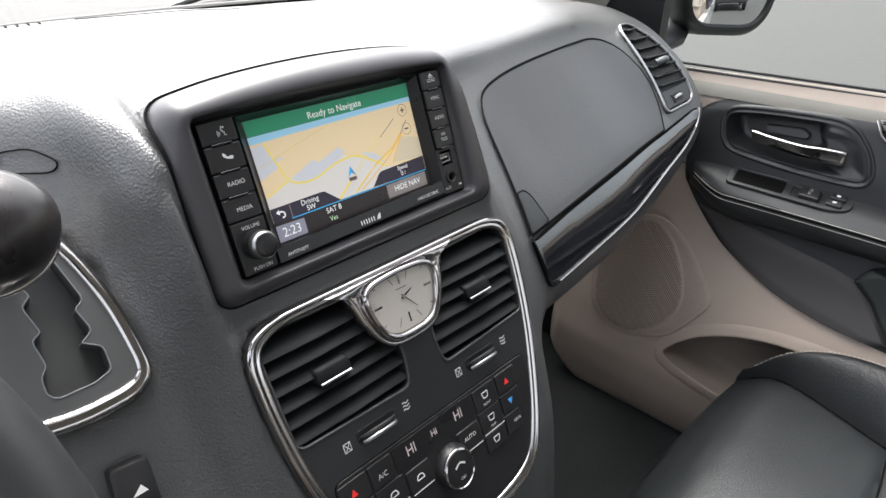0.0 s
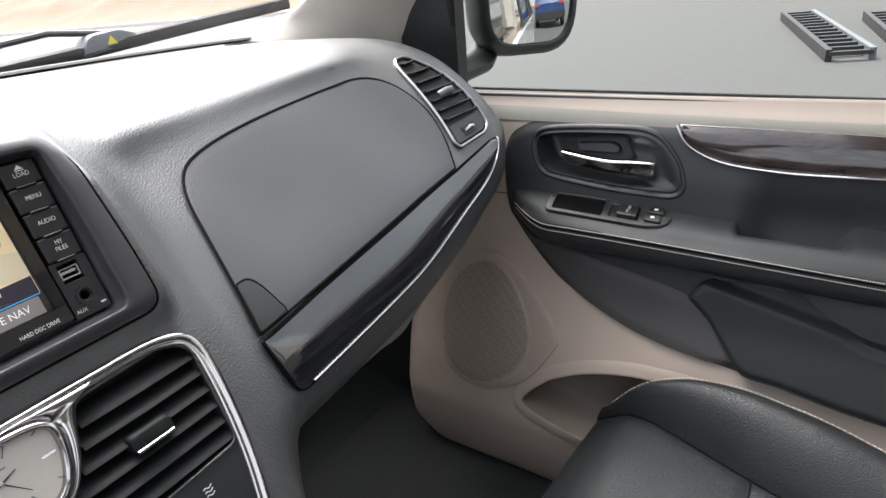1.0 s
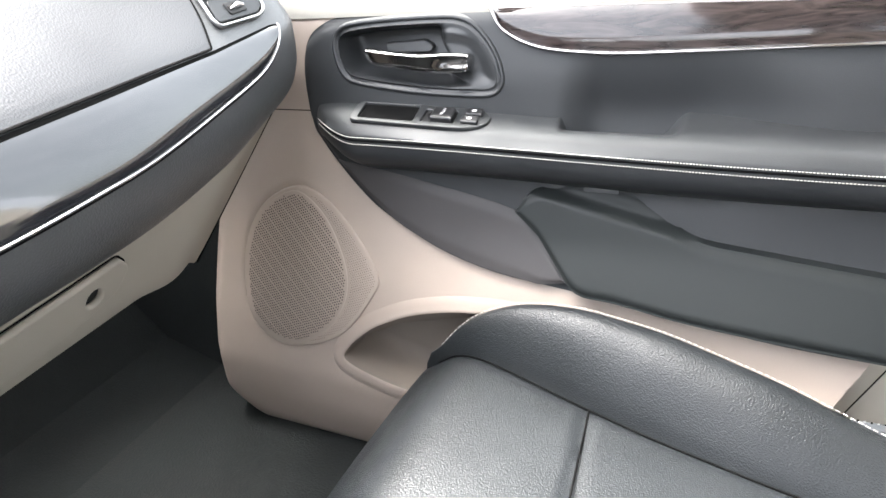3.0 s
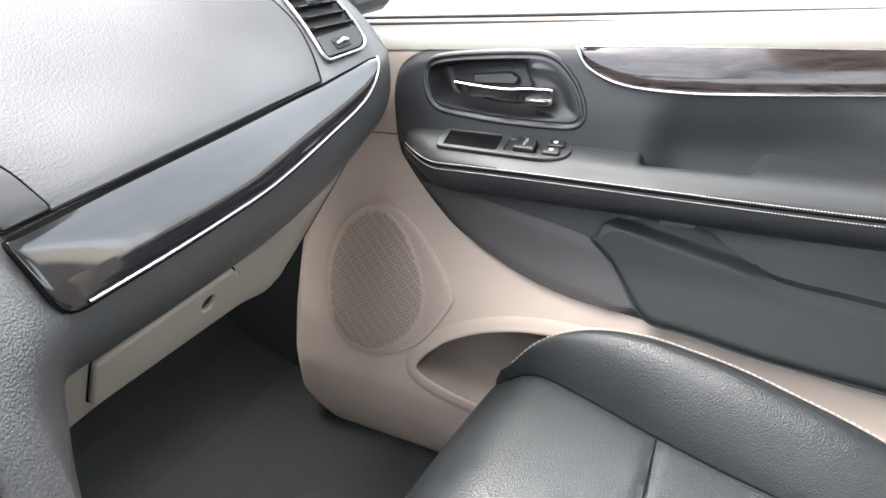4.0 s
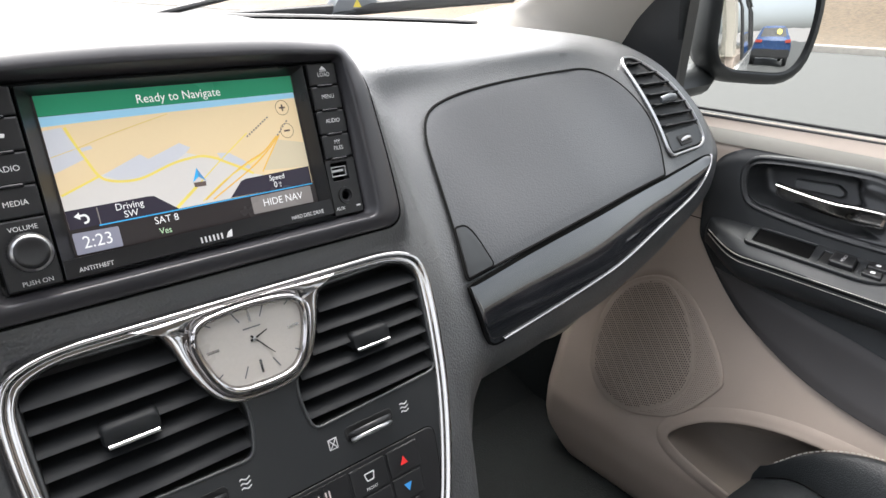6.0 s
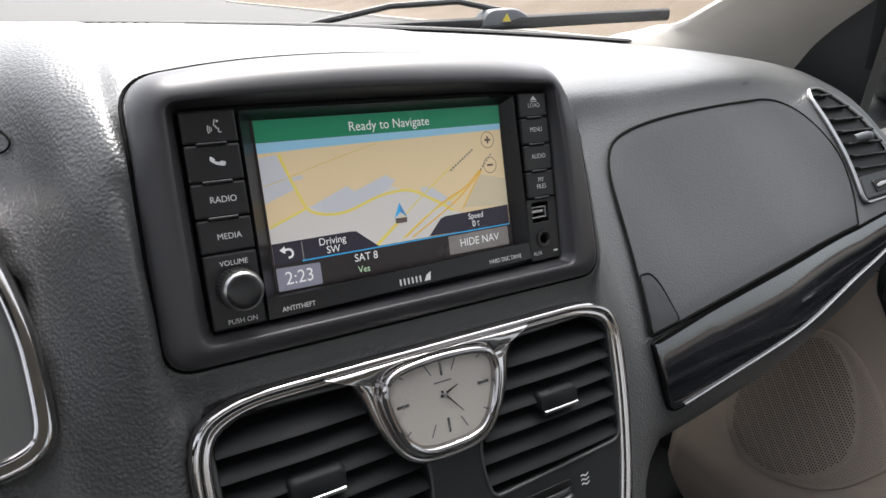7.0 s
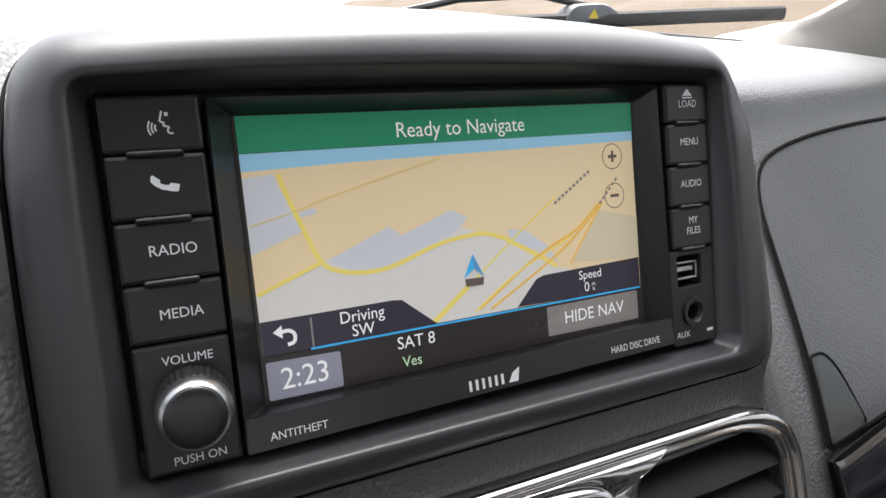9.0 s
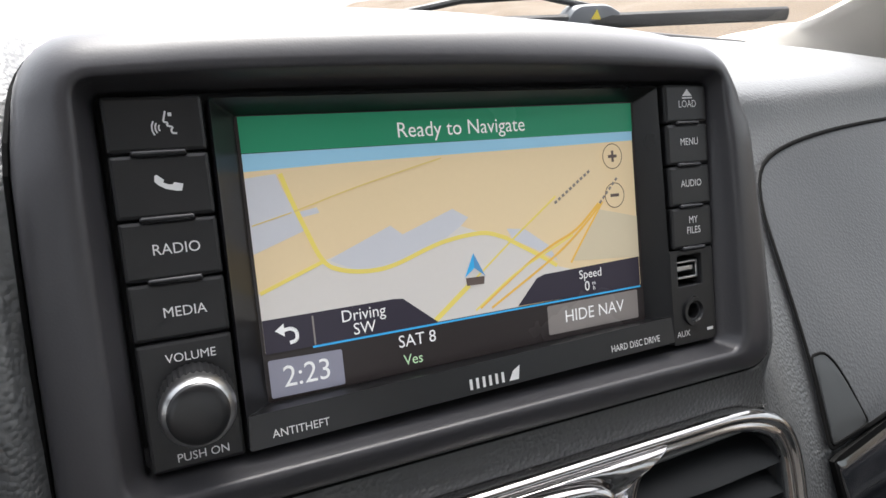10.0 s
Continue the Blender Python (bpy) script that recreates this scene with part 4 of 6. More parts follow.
# wing mirror
mirror = thing("wing_mirror", (0.97, 0.2, 0.96), "black wing mirror on the passenger door", "mirror")
mc, mh, mn = Vector((1.10, 0.14, 1.105)), Vector((0.846, -0.533, 0.0)), Vector((-0.533, -0.846, 0.070)).normalized()
mu = mn.cross(mh).normalized()
MIR = lambda a, b, w=0.0: mc + mh * a + mu * b + mn * w
gl = rounded([(-0.088, -0.085, 0.05), (0.075, -0.098, 0.05), (0.098, 0.0, 0.08), (0.09, 0.085, 0.05), (-0.088, 0.085, 0.05)], 0.05, 6)
bm = bmesh.new()
loft(bm, [[MIR(a, b, w) for a, b in lp] for lp, w in ((gl, -0.004), (inset(gl, -0.004), 0.004), (inset(gl, -0.012), 0.004), (inset(gl, -0.022), -0.01), (inset(gl, -0.024), -0.05), (inset(gl, -0.005), -0.10), (inset(gl, 0.03), -0.125))], cap1=True)
smooth(part("housing", bm, SMOOTH, mirror, "black mirror housing"), 60)
bm = bmesh.new()
loft(bm, [[MIR(a * f, b * f, -0.003 + (0.0055 - (a * a + b * b) * f * f / 2.2)) for a, b in gl] for f in [1 - 0.04 * i for i in range(25)] + [0.004]], cap1=True)
smooth(part("glass", bm, MIRROR, mirror, "silvered convex mirror glass"), 80)
bm = bmesh.new()
sweep(bm, [(0.91, 0.235, 0.985), (0.97, 0.235, 0.985), (1.03, 0.225, 0.99), (1.06, 0.235, 1.0)], 0.07, 0.05, (0, 0, 1), 12)
smooth(part("arm", bm, SMOOTH, mirror))


# ---- dashboard ----
dash = thing("dashboard", (0.0, 0.3, 0.32), "dark grey grained plastic dashboard of the van", "dashboard")
# Cross-sections of the dash from the windscreen down to its underside, one call for each.
PROFILES = []


def section(x, *rows):
    PROFILES.append((x, list(rows)))


# driver's end and instrument cowl
section(-0.900, (0.5, 1.09), (0.4, 1.09), (0.3, 1.085), (0.22, 1.075), (0.17, 1.06), (0.12, 1.03), (0.06, 0.96), (0.0, 0.9), (-0.02, 0.86), (0.0, 0.8), (0.03, 0.75), (0.1, 0.72))
section(-0.660, (0.52, 1.115), (0.4, 1.125), (0.3, 1.14), (0.22, 1.15), (0.16, 1.145), (0.11, 1.08), (0.05, 0.98), (-0.02, 0.9), (-0.05, 0.85), (-0.05, 0.79), (0.0, 0.74), (0.1, 0.7))
section(-0.360, (0.525, 1.12), (0.41, 1.13), (0.31, 1.145), (0.22, 1.16), (0.15, 1.155), (0.1, 1.09), (0.04, 1.01), (-0.02, 0.955), (-0.055, 0.9), (-0.08, 0.82), (-0.09, 0.74), (-0.09, 0.6))
# shifter flank
section(-0.250, (0.525, 1.12), (0.41, 1.125), (0.3, 1.13), (0.2, 1.135), (0.14, 1.12), (0.095, 1.08), (0.05, 1.025), (0.0, 0.985), (-0.045, 0.91), (-0.075, 0.82), (-0.09, 0.74), (-0.09, 0.6))
section(-0.185, (0.525, 1.123), (0.41, 1.127), (0.29, 1.129), (0.17, 1.129), (0.086, 1.112), (0.048, 1.070), (0.020, 1.02), (-0.020, 0.965), (-0.055, 0.89), (-0.087, 0.81), (-0.1, 0.73), (-0.11, 0.6))
section(-0.160, (0.526, 1.1235), (0.405, 1.1275), (0.28, 1.1295), (0.15, 1.1295), (0.054, 1.113), (0.008, 1.075), (-0.017, 1.03), (-0.042, 0.957), (-0.072, 0.875), (-0.1, 0.795), (-0.114, 0.725), (-0.12, 0.6))
section(-0.1435, (0.527, 1.124), (0.4, 1.128), (0.28, 1.1295), (0.14, 1.1285), (0.046, 1.112), (-0.004, 1.075), (-0.030, 1.03), (-0.050, 0.955), (-0.078, 0.87), (-0.105, 0.79), (-0.122, 0.72), (-0.13, 0.6))
# radio and centre panel
section(-0.130, (0.527, 1.125), (0.4, 1.129), (0.26, 1.127), (0.12, 1.12), (0.055, 1.105), (0.03, 1.07), (-0.005, 1.02), (-0.043, 0.955), (-0.081, 0.865), (-0.112, 0.785), (-0.13, 0.72), (-0.135, 0.6))
section(-0.080, (0.528, 1.126), (0.4, 1.129), (0.26, 1.127), (0.12, 1.12), (0.045, 1.11), (0.032, 1.07), (0.0, 1.02), (-0.046, 0.957), (-0.083, 0.865), (-0.116, 0.78), (-0.138, 0.72), (-0.14, 0.6))
section(0.090, (0.527, 1.125), (0.4, 1.128), (0.26, 1.126), (0.12, 1.12), (0.045, 1.11), (0.032, 1.07), (0.0, 1.02), (-0.046, 0.957), (-0.083, 0.865), (-0.116, 0.78), (-0.138, 0.72), (-0.14, 0.6))
section(0.143, (0.525, 1.122), (0.4, 1.126), (0.26, 1.124), (0.12, 1.116), (0.055, 1.103), (0.03, 1.07), (-0.005, 1.02), (-0.042, 0.955), (-0.081, 0.865), (-0.112, 0.785), (-0.13, 0.72), (-0.135, 0.6))
# fall towards the glovebox
section(0.165, (0.525, 1.121), (0.4, 1.124), (0.27, 1.121), (0.15, 1.112), (0.085, 1.095), (0.047, 1.065), (0.008, 1.015), (-0.036, 0.945), (-0.075, 0.862), (-0.104, 0.785), (-0.12, 0.72), (-0.13, 0.6))
section(0.200, (0.524, 1.12), (0.4, 1.122), (0.28, 1.116), (0.19, 1.104), (0.112, 1.085), (0.078, 1.053), (0.028, 0.995), (-0.03, 0.918), (-0.066, 0.852), (-0.09, 0.785), (-0.105, 0.72), (-0.115, 0.6))
section(0.222, (0.523, 1.119), (0.4, 1.121), (0.28, 1.114), (0.178, 1.100), (0.108, 1.081), (0.085, 1.047), (0.03, 0.99), (-0.036, 0.906), (-0.062, 0.845), (-0.072, 0.785), (-0.08, 0.72), (-0.09, 0.6))
# glovebox face
section(0.240, (0.523, 1.119), (0.4, 1.12), (0.28, 1.113), (0.178, 1.099), (0.112, 1.081), (0.09, 1.05), (0.03, 0.985), (-0.035, 0.906), (-0.06, 0.846), (-0.048, 0.8), (0.0, 0.772), (0.1, 0.75))
section(0.320, (0.522, 1.117), (0.4, 1.118), (0.28, 1.11), (0.188, 1.097), (0.127, 1.081), (0.1, 1.051), (0.037, 0.978), (-0.024, 0.911), (-0.05, 0.852), (-0.04, 0.803), (0.005, 0.774), (0.1, 0.76))
section(0.440, (0.515, 1.112), (0.4, 1.114), (0.28, 1.107), (0.196, 1.095), (0.141, 1.081), (0.118, 1.053), (0.05, 0.982), (-0.009, 0.917), (-0.037, 0.862), (-0.029, 0.81), (0.012, 0.778), (0.1, 0.765))
section(0.580, (0.5, 1.105), (0.39, 1.107), (0.29, 1.101), (0.212, 1.091), (0.163, 1.079), (0.138, 1.053), (0.07, 0.988), (0.009, 0.924), (-0.013, 0.878), (-0.008, 0.828), (0.025, 0.795), (0.11, 0.78))
# side vent and rounded end
section(0.700, (0.48, 1.096), (0.39, 1.097), (0.3, 1.092), (0.235, 1.085), (0.187, 1.075), (0.13, 1.051), (0.066, 0.998), (0.018, 0.935), (0.005, 0.908), (0.008, 0.862), (0.035, 0.828), (0.12, 0.8))
section(0.745, (0.45, 1.086), (0.38, 1.087), (0.31, 1.086), (0.238, 1.08), (0.185, 1.07), (0.122, 1.045), (0.06, 0.995), (0.024, 0.943), (0.014, 0.918), (0.018, 0.872), (0.045, 0.84), (0.13, 0.82))
section(0.778, (0.43, 1.074), (0.375, 1.074), (0.31, 1.076), (0.247, 1.07), (0.198, 1.06), (0.136, 1.036), (0.072, 0.988), (0.036, 0.943), (0.03, 0.922), (0.035, 0.882), (0.06, 0.852), (0.14, 0.83))
section(0.800, (0.42, 1.058), (0.37, 1.057), (0.31, 1.063), (0.255, 1.057), (0.215, 1.046), (0.16, 1.022), (0.098, 0.98), (0.062, 0.945), (0.065, 0.926), (0.07, 0.895), (0.09, 0.868), (0.15, 0.85))
section(0.818, (0.4, 1.035), (0.37, 1.03), (0.32, 1.034), (0.28, 1.027), (0.245, 1.016), (0.2, 0.992), (0.15, 0.965), (0.12, 0.945), (0.11, 0.93), (0.115, 0.905), (0.13, 0.88), (0.18, 0.86))
PROFILES = [(x, [(y, z - 0.010 * ridge(y, 0.22, 0.45) * (1 if k < 3 else 0)) for k, (y, z) in enumerate(rows)]) for x, rows in PROFILES]
PX = [p[0] for p in PROFILES]


def hermite(x, xs, vals):
    i = max(0, min(len(xs) - 2, int(np.searchsorted(xs, x)) - 1))
    h = xs[i + 1] - xs[i]
    d = [(vals[j + 1] - vals[j]) / (xs[j + 1] - xs[j]) for j in range(len(xs) - 1)]

    def slope(j):
        if j == 0 or j == len(xs) - 1:
            return d[min(j, len(d) - 1)]
        return 0.0 if d[j - 1] * d[j] <= 0 else 2 * d[j - 1] * d[j] / (d[j - 1] + d[j])
    t = (x - xs[i]) / h
    return ((1 + 2 * t) * (1 - t) ** 2 * vals[i] + t * (1 - t) ** 2 * h * slope(i) + t * t * (3 - 2 * t) * vals[i + 1] + t * t * (t - 1) * h * slope(i + 1))


PROFILE_AT = {}


def dash_profile(x, n=6):
    key_ = round(x, 4)
    if key_ not in PROFILE_AT:
        PROFILE_AT[key_] = dash_curve(key_, n)
    return PROFILE_AT[key_]


def dash_curve(x, n):
    pts = [(hermite(x, PX, [p[1][k][0] for p in PROFILES]), hermite(x, PX, [p[1][k][1] for p in PROFILES])) for k in range(12)]
    return spline(pts, n)


CX = 0.0105
half = [(0.0, 0.962, 0.05), (0.118, 0.962, 0.022), (0.1455, 0.950, 0.022), (0.1460, 0.90, 0.05), (0.1375, 0.835, 0.08), (0.112, 0.752, 0.05), (0.085, 0.718, 0.04), (0.0, 0.710, 0.1)]
PANEL = rounded([(CX + a, b, r) for a, b, r in half] + [(CX - a, b, r) for a, b, r in half[-2:0:-1]], 0.02, 6)
VL = rounded([(-0.121, 0.868, 0.008), (-0.0125, 0.864, 0.006), (-0.008, 0.885, 0.01), (-0.010, 0.902, 0.008), (-0.028, 0.917, 0.02), (-0.0405, 0.951, 0.008), (-0.115, 0.953, 0.010), (-0.1235, 0.945, 0.008)], 0.006, 5)
VR = [(2 * CX - a, b) for a, b in VL]


def hood_outline(grow=0.0):
    """The seam round the radio's hood: upright sides that lean in, and a crowned brow."""
    g = grow
    return rounded([(-0.1372 - g, 0.9785 - g, 0.016), (0.1455 + g, 0.9785 - g, 0.016), (0.1437 + g, 1.022, 0.06), (0.1385 + g, 1.068, 0.06), (0.1330 + g, 1.1185 + g, 0.023), (0.078, 1.1275 + g, 0.1), (0.0, 1.1305 + g, 0.1), (-0.078, 1.1275 + g, 0.1), (-0.1345 - g, 1.1185 + g, 0.019), (-0.1367 - g, 1.06, 0.1)], 0.03, 7)


HO = hood_outline()
SB = rounded([(-0.1862, 0.952, 0.014), (-0.1862, 0.975, 0.05), (-0.1885, 1.0, 0.1), (-0.2005, 1.038, 0.05), (-0.232, 1.075, 0.03), (-0.285, 1.075, 0.03), (-0.300, 1.03, 0.05), (-0.303, 0.955, 0.02), (-0.245, 0.941, 0.03), (-0.200, 0.9425, 0.014)], 0.02, 6)


def pad_pt(x, y, z):
    """The pad gives way behind the centre panel and opens behind its vents."""
    if -0.17 < x < 0.18 and 0.955 < z < 1.125:
        d = -depth_in(HO, x, z)
        near = (1 - ridge(d, 0.002, 0.024)) * (1 - ridge(z, 1.072, 1.108)) * ridge(z, 0.955, 0.972)
        if d > -0.006:
            y = min(y, y + (RAD(x, z, 0.0008).y - y) * near)
    if -0.31 < x < -0.18 and 0.94 < z < 1.08:
        y += 0.05 * ridge(depth_in(SB, x, z), 0.002, 0.008)
    if -0.15 < x < 0.17 and z < 0.97:
        if depth_in(PANEL, x, z) > -0.001:
            y = max(y, STK(x, z, 0.0).y + 0.005)
        if max(depth_in(VL, x, z), depth_in(VR, x, z)) > -0.002:
            y += 0.07
    if 0.12 < x < 0.28 and z < 0.86:
        x -= (0.024 * ridge(-z, -0.855, -0.79) + 0.22 * max(0.0, 0.79 - z)) * ridge(x, 0.16, 0.215) * (1 - ridge(x, 0.236, 0.275))
    return Vector((x, y, z))


dash_xs = [-0.90 + 0.02 * i for i in range(26)] + [-0.39 + 0.008 * i for i in range(26)] + [-0.185 + 0.004 * i for i in range(96)] + [-0.159 + 0.004 * i for i in range(9)] + [0.202 + 0.008 * i for i in range(26)] + [0.41 + 0.01 * i for i in range(41)]
dash_xs = sorted(set(round(x, 4) for x in dash_xs if x < 0.818)) + [0.818]
bm = bmesh.new()
loft(bm, [[pad_pt(x, y, z) for y, z in dash_curve(x, 11)] for x in dash_xs], closed=False)
pad = smooth(part("pad", bm, DASH, dash, "dark grey grained dash pad"), 80)
sol = pad.modifiers.new("thickness", "SOLIDIFY")
sol.thickness, sol.offset = 0.003, -1


def on_dash(x, z):
    """Where the dash face stands at a height, ahead of any lid."""
    pr = dash_profile(x, 6)
    for (y0, z0), (y1, z1) in zip(pr[18:], pr[19:]):
        if z0 >= z >= z1:
            return y0 + (y1 - y0) * (z - z0) / (z1 - z0 - 1e-9)
    return pr[30][0]


def FACE(x, z, w=0.0):
    n = Vector((0.06, -0.79, 0.61))
    return Vector((x, on_dash(x, z), z)) + n * w


# demister slot and grille near the windscreen
def TOP(x, y, w=0.0):
    rows_ = dash_profile(x)[:20]
    return Vector((x, y, float(np.interp(-y, [-q[0] for q in rows_], [q[1] for q in rows_])) + w))


bm = bmesh.new()
sweep(bm, [TOP(x, 0.508 - 0.25 * (x + 0.03), 0.0004) for x in [-0.025 + 0.02 * i for i in range(11)]], 0.004, 0.0012, (0, 0, 1), 6)
part("demister_slot", bm, SEAM, dash, "thin dark demister slot")
for i in range(12):
    bm = bmesh.new()
    x = -0.200 + 0.012 * i
    sweep(bm, [TOP(x, 0.490, 0.0004), TOP(x + 0.006, 0.525, 0.0004)], 0.0035, 0.0012, (0, 0, 1), 6)
    part("grille_slot", bm, SEAM, dash)

# glovebox lid: a gently domed panel in a dark gap
LID = rounded([(0.2165, 0.9065, 0.002), (0.228, 0.965, 0.1), (0.2455, 1.030, 0.03), (0.300, 1.0450, 0.06), (0.412, 1.0515, 0.1), (0.585, 1.0510, 0.03), (0.622, 1.036, 0.04), (0.638, 1.000, 0.05), (0.627, 0.960, 0.05), (0.6045, 0.9265, 0.003), (0.42, 0.917, 0.2)], 0.02, 6)
def gap_line(loop, wide, w, parent):
    bm = bmesh.new()
    sweep(bm, [FACE(a, b, w) for a, b in loop], wide, 0.0012, (0.06, -0.79, 0.61), 6, True)
    part("gap", bm, SEAM, parent)


gap_line(inset(LID, -0.0009), 0.0030, 0.0030, dash)
lid = smooth(part("glovebox_lid", strip_fill(LID, -0.004, 0.0030, 0.0005, 30, FACE), DASHFINE, dash, "dark grey glovebox lid, closed"), 25)
LATCH = rounded([(0.2180, 0.9075, 0.002), (0.2250, 0.945, 0.003), (0.243, 0.944, 0.015), (0.2530, 0.9095, 0.003)], 0.003, 5)
gap_line(inset(LATCH, -0.0006), 0.0018, 0.0034, lid)
smooth(part("latch", strip_fill(LATCH, 0.0, 0.0038, 0.0005, 8, FACE, 24), SMOOTH, lid, "smooth glovebox latch"), 25)
lettering("AIRBAG", FACE, 0.545, 1.071, 0.0055, 0.0012, SMOOTH, dash)

# wood strip under the lid and its chrome line
low = spline([(0.226, 0.8455), (0.323, 0.847), (0.40, 0.851), (0.464, 0.856), (0.56, 0.869), (0.655, 0.887), (0.70, 0.906), (0.718, 0.921), (0.7255, 0.9335)], 6)


def strip_ends(x):
    zl = float(np.interp(x, [p[0] for p in low], [p[1] for p in low]))
    zh = float(np.interp(x, (0.212, 0.42, 0.604, 0.7265), (0.9028, 0.9132, 0.9228, 0.9350)))
    return zl, max(zh, zl + 0.001)


def STRIP(x, z, w=0.0):
    """An even bow from the strip's upper edge to its lower one, just clear of the pad."""
    zl, zh = strip_ends(x)
    f = min(1, max(0, (z - zl) / (zh - zl)))
    k = max(x, 0.30)
    y0, y1 = on_dash(k, zl), on_dash(k, zh)
    if x < k:
        y0, y1 = y0 + 0.120 * (x - k), y1 + 0.130 * (x - k)
    return Vector((x, y0 + (y1 - y0) * f - (0.0044 - 0.0009 * ridge(x, 0.50, 0.72)) * 4 * f * (1 - f) - 0.0004, z)) + Vector((0, -0.92, 0.39)) * w


xs_ = [0.262 + 0.01 * i for i in range(46)]
WOODL = rounded([(0.2145, strip_ends(0.2145)[1], 0.002), (0.2225, 0.8452, 0.017)] + [(x, strip_ends(x)[0], 0.001) for x in xs_] + [(0.7255, 0.9335, 0.001)] + [(x, strip_ends(x)[1], 0.001) for x in xs_[::-1]], 0.001, 4)
part("gap", strip_fill(inset(WOODL, -0.0022), -0.002, 0.0010, 0.0002, 10, STRIP, 130), SEAM, dash)
smooth(part("wood_trim", strip_fill(WOODL, -0.004, 0.0018, 0.0006, 16, STRIP, 160), WOOD, dash, "glossy dark wood-grain strip"), 30)
bm = bmesh.new()
sweep(bm, [STRIP(p[0], p[1] + 0.0012, 0.0022) for p in low if p[0] > 0.236], 0.0032, 0.0038, (0, -0.9, 0.3))
smooth(part("chrome_line", bm, CHROME, dash, "thin chrome line"), 60)

# lower beige panel with its small hatch
LOW = plane_fn(-0.62, 0.055, 0.745)
def LOWC(x, z, w=0.0):
    """The lower panel sweeps forward where it nears the door."""
    return LOW(x, z, w) + Vector((0, 0.085 * ridge(x - 0.39 * (z - 0.69), 0.54, 0.76), 0))


lower = rounded([(0.19, 0.79), (0.58, 0.795), (0.69, 0.825), (0.80, 0.845), (0.738, 0.685), (0.700, 0.588), (0.655, 0.618), (0.60, 0.645), (0.50, 0.666), (0.30, 0.650), (0.17, 0.615)], 0.01, 4)
smooth(part("lower_panel", strip_fill(lower, -0.02, 0.0, 0.003, 12, LOWC, 70), CREAM, dash, "pale beige lower dash panel"), 60)
bm = bmesh.new()
sweep(bm, [LOWC(x, z, -0.002) for x, z in ((0.801, 0.845), (0.770, 0.765), (0.739, 0.685), (0.720, 0.636), (0.702, 0.590))], 0.0040, 0.0040, n=6)
part("gap", bm, SEAM, dash)
HATCH = rounded([(0.285, 0.733, 0.004), (0.449, 0.756, 0.004), (0.462, 0.742, 0.006), (0.452, 0.715, 0.012), (0.42, 0.700, 0.02), (0.285, 0.672, 0.006)], 0.006, 5)
hatch = part("hatch", plate([HATCH, [(0.4215 + 0.0095 * math.cos(2 * math.pi * j / 24), 0.7245 + 0.0105 * math.sin(2 * math.pi * j / 24)) for j in range(24)]], LOW, 0.0004, 0.0085, 0.0026), CREAM, dash, "pale hatch with a round finger hole")
bm = bmesh.new()
sweep(bm, [LOW(a, b, 0.0006) for a, b in inset(HATCH, -0.0008)], 0.0024, 0.0016, (0, -0.85, -0.53), 6, True)
part("gap", bm, SEAM, hatch)
part("finger_hole", sheet([(0.4215 + 0.0098 * math.cos(2 * math.pi * j / 24), 0.7245 + 0.0108 * math.sin(2 * math.pi * j / 24)) for j in range(24)], LOW, 0.0014), PANELG, hatch, "dark finger hole")
smooth(part("grip", slab(rounded([(0.300, 0.694), (0.302, 0.684), (0.405, 0.704), (0.410, 0.713)], 0.004, 4), LOW, 0.002, 0.007, 0.003), CREAM, hatch), 50)

# side air vent
FV = lambda x, z, w=0.0: Vector((x, on_dash(x, z), z)) + Vector((0.10, -0.78, 0.61)) * w
RING = rounded([(0.6560, 1.050, 0.006), (0.668, 1.0585, 0.006), (0.690, 1.0590, 0.008), (0.704, 1.050, 0.02), (0.7205, 1.028, 0.03), (0.7255, 1.002, 0.04), (0.7265, 0.975, 0.03), (0.7250, 0.954, 0.007), (0.709, 0.946, 0.008), (0.640, 0.9430, 0.004), (0.6360, 0.950, 0.004), (0.6430, 0.977, 0.06), (0.6490, 1.014, 0.06)], 0.01, 5)
vent = part("side_vent", strip_fill(RING, -0.002, 0.001, 0.0005, 12, FV, 40), BLACK, dash, "side air vent in a silver ring")
bm = bmesh.new()
sweep(bm, [FV(a, b, 0.003) for a, b in RING], 0.0045, 0.006, (0.1, -0.78, 0.61), 8, True)
smooth(part("ring", bm, SATIN, vent, "satin silver ring"), 60)
mouth = inset(RING, 0.006)
part("lower_plate", slab(rounded([(0.6405, 0.9465), (0.708, 0.9490), (0.721, 0.956), (0.7225, 0.974), (0.647, 0.969)], 0.005, 4), FV, 0.0, 0.0048, 0.001), SMOOTH, vent)
whl = part("vent_wheel", slab(rounded([(0.664, 0.951), (0.694, 0.953), (0.693, 0.965), (0.663, 0.963)], 0.003, 4), FV, 0.002, 0.0065, 0.001), BLACK, vent)
bm = bmesh.new()
sweep(bm, [FV(0.667, 0.957, 0.005), FV(0.679, 0.9585, 0.009), FV(0.691, 0.959, 0.005)], 0.007, 0.006, (0, -1, 0.5), 8)
smooth(part("thumb_wheel", bm, CHROME, whl), 60)
for i in range(7):
    z = 0.977 + 0.0122 * i
    hits = []
    for j in range(len(mouth)):
        (ax, az), (bx, bz) = mouth[j - 1], mouth[j]
        if (az > z) != (bz > z):
            hits.append(ax + (bx - ax) * (z - az) / (bz - az))
    if len(hits) < 2:
        continue
    bm = bmesh.new()
    sweep(bm, [FV(min(hits), z, 0.0045), FV(max(hits), z + 0.001, 0.0045)], 0.0035, 0.011, (0, -1, 0.25), 8)
    part("slat", bm, SLAT, vent)
bm = bmesh.new()
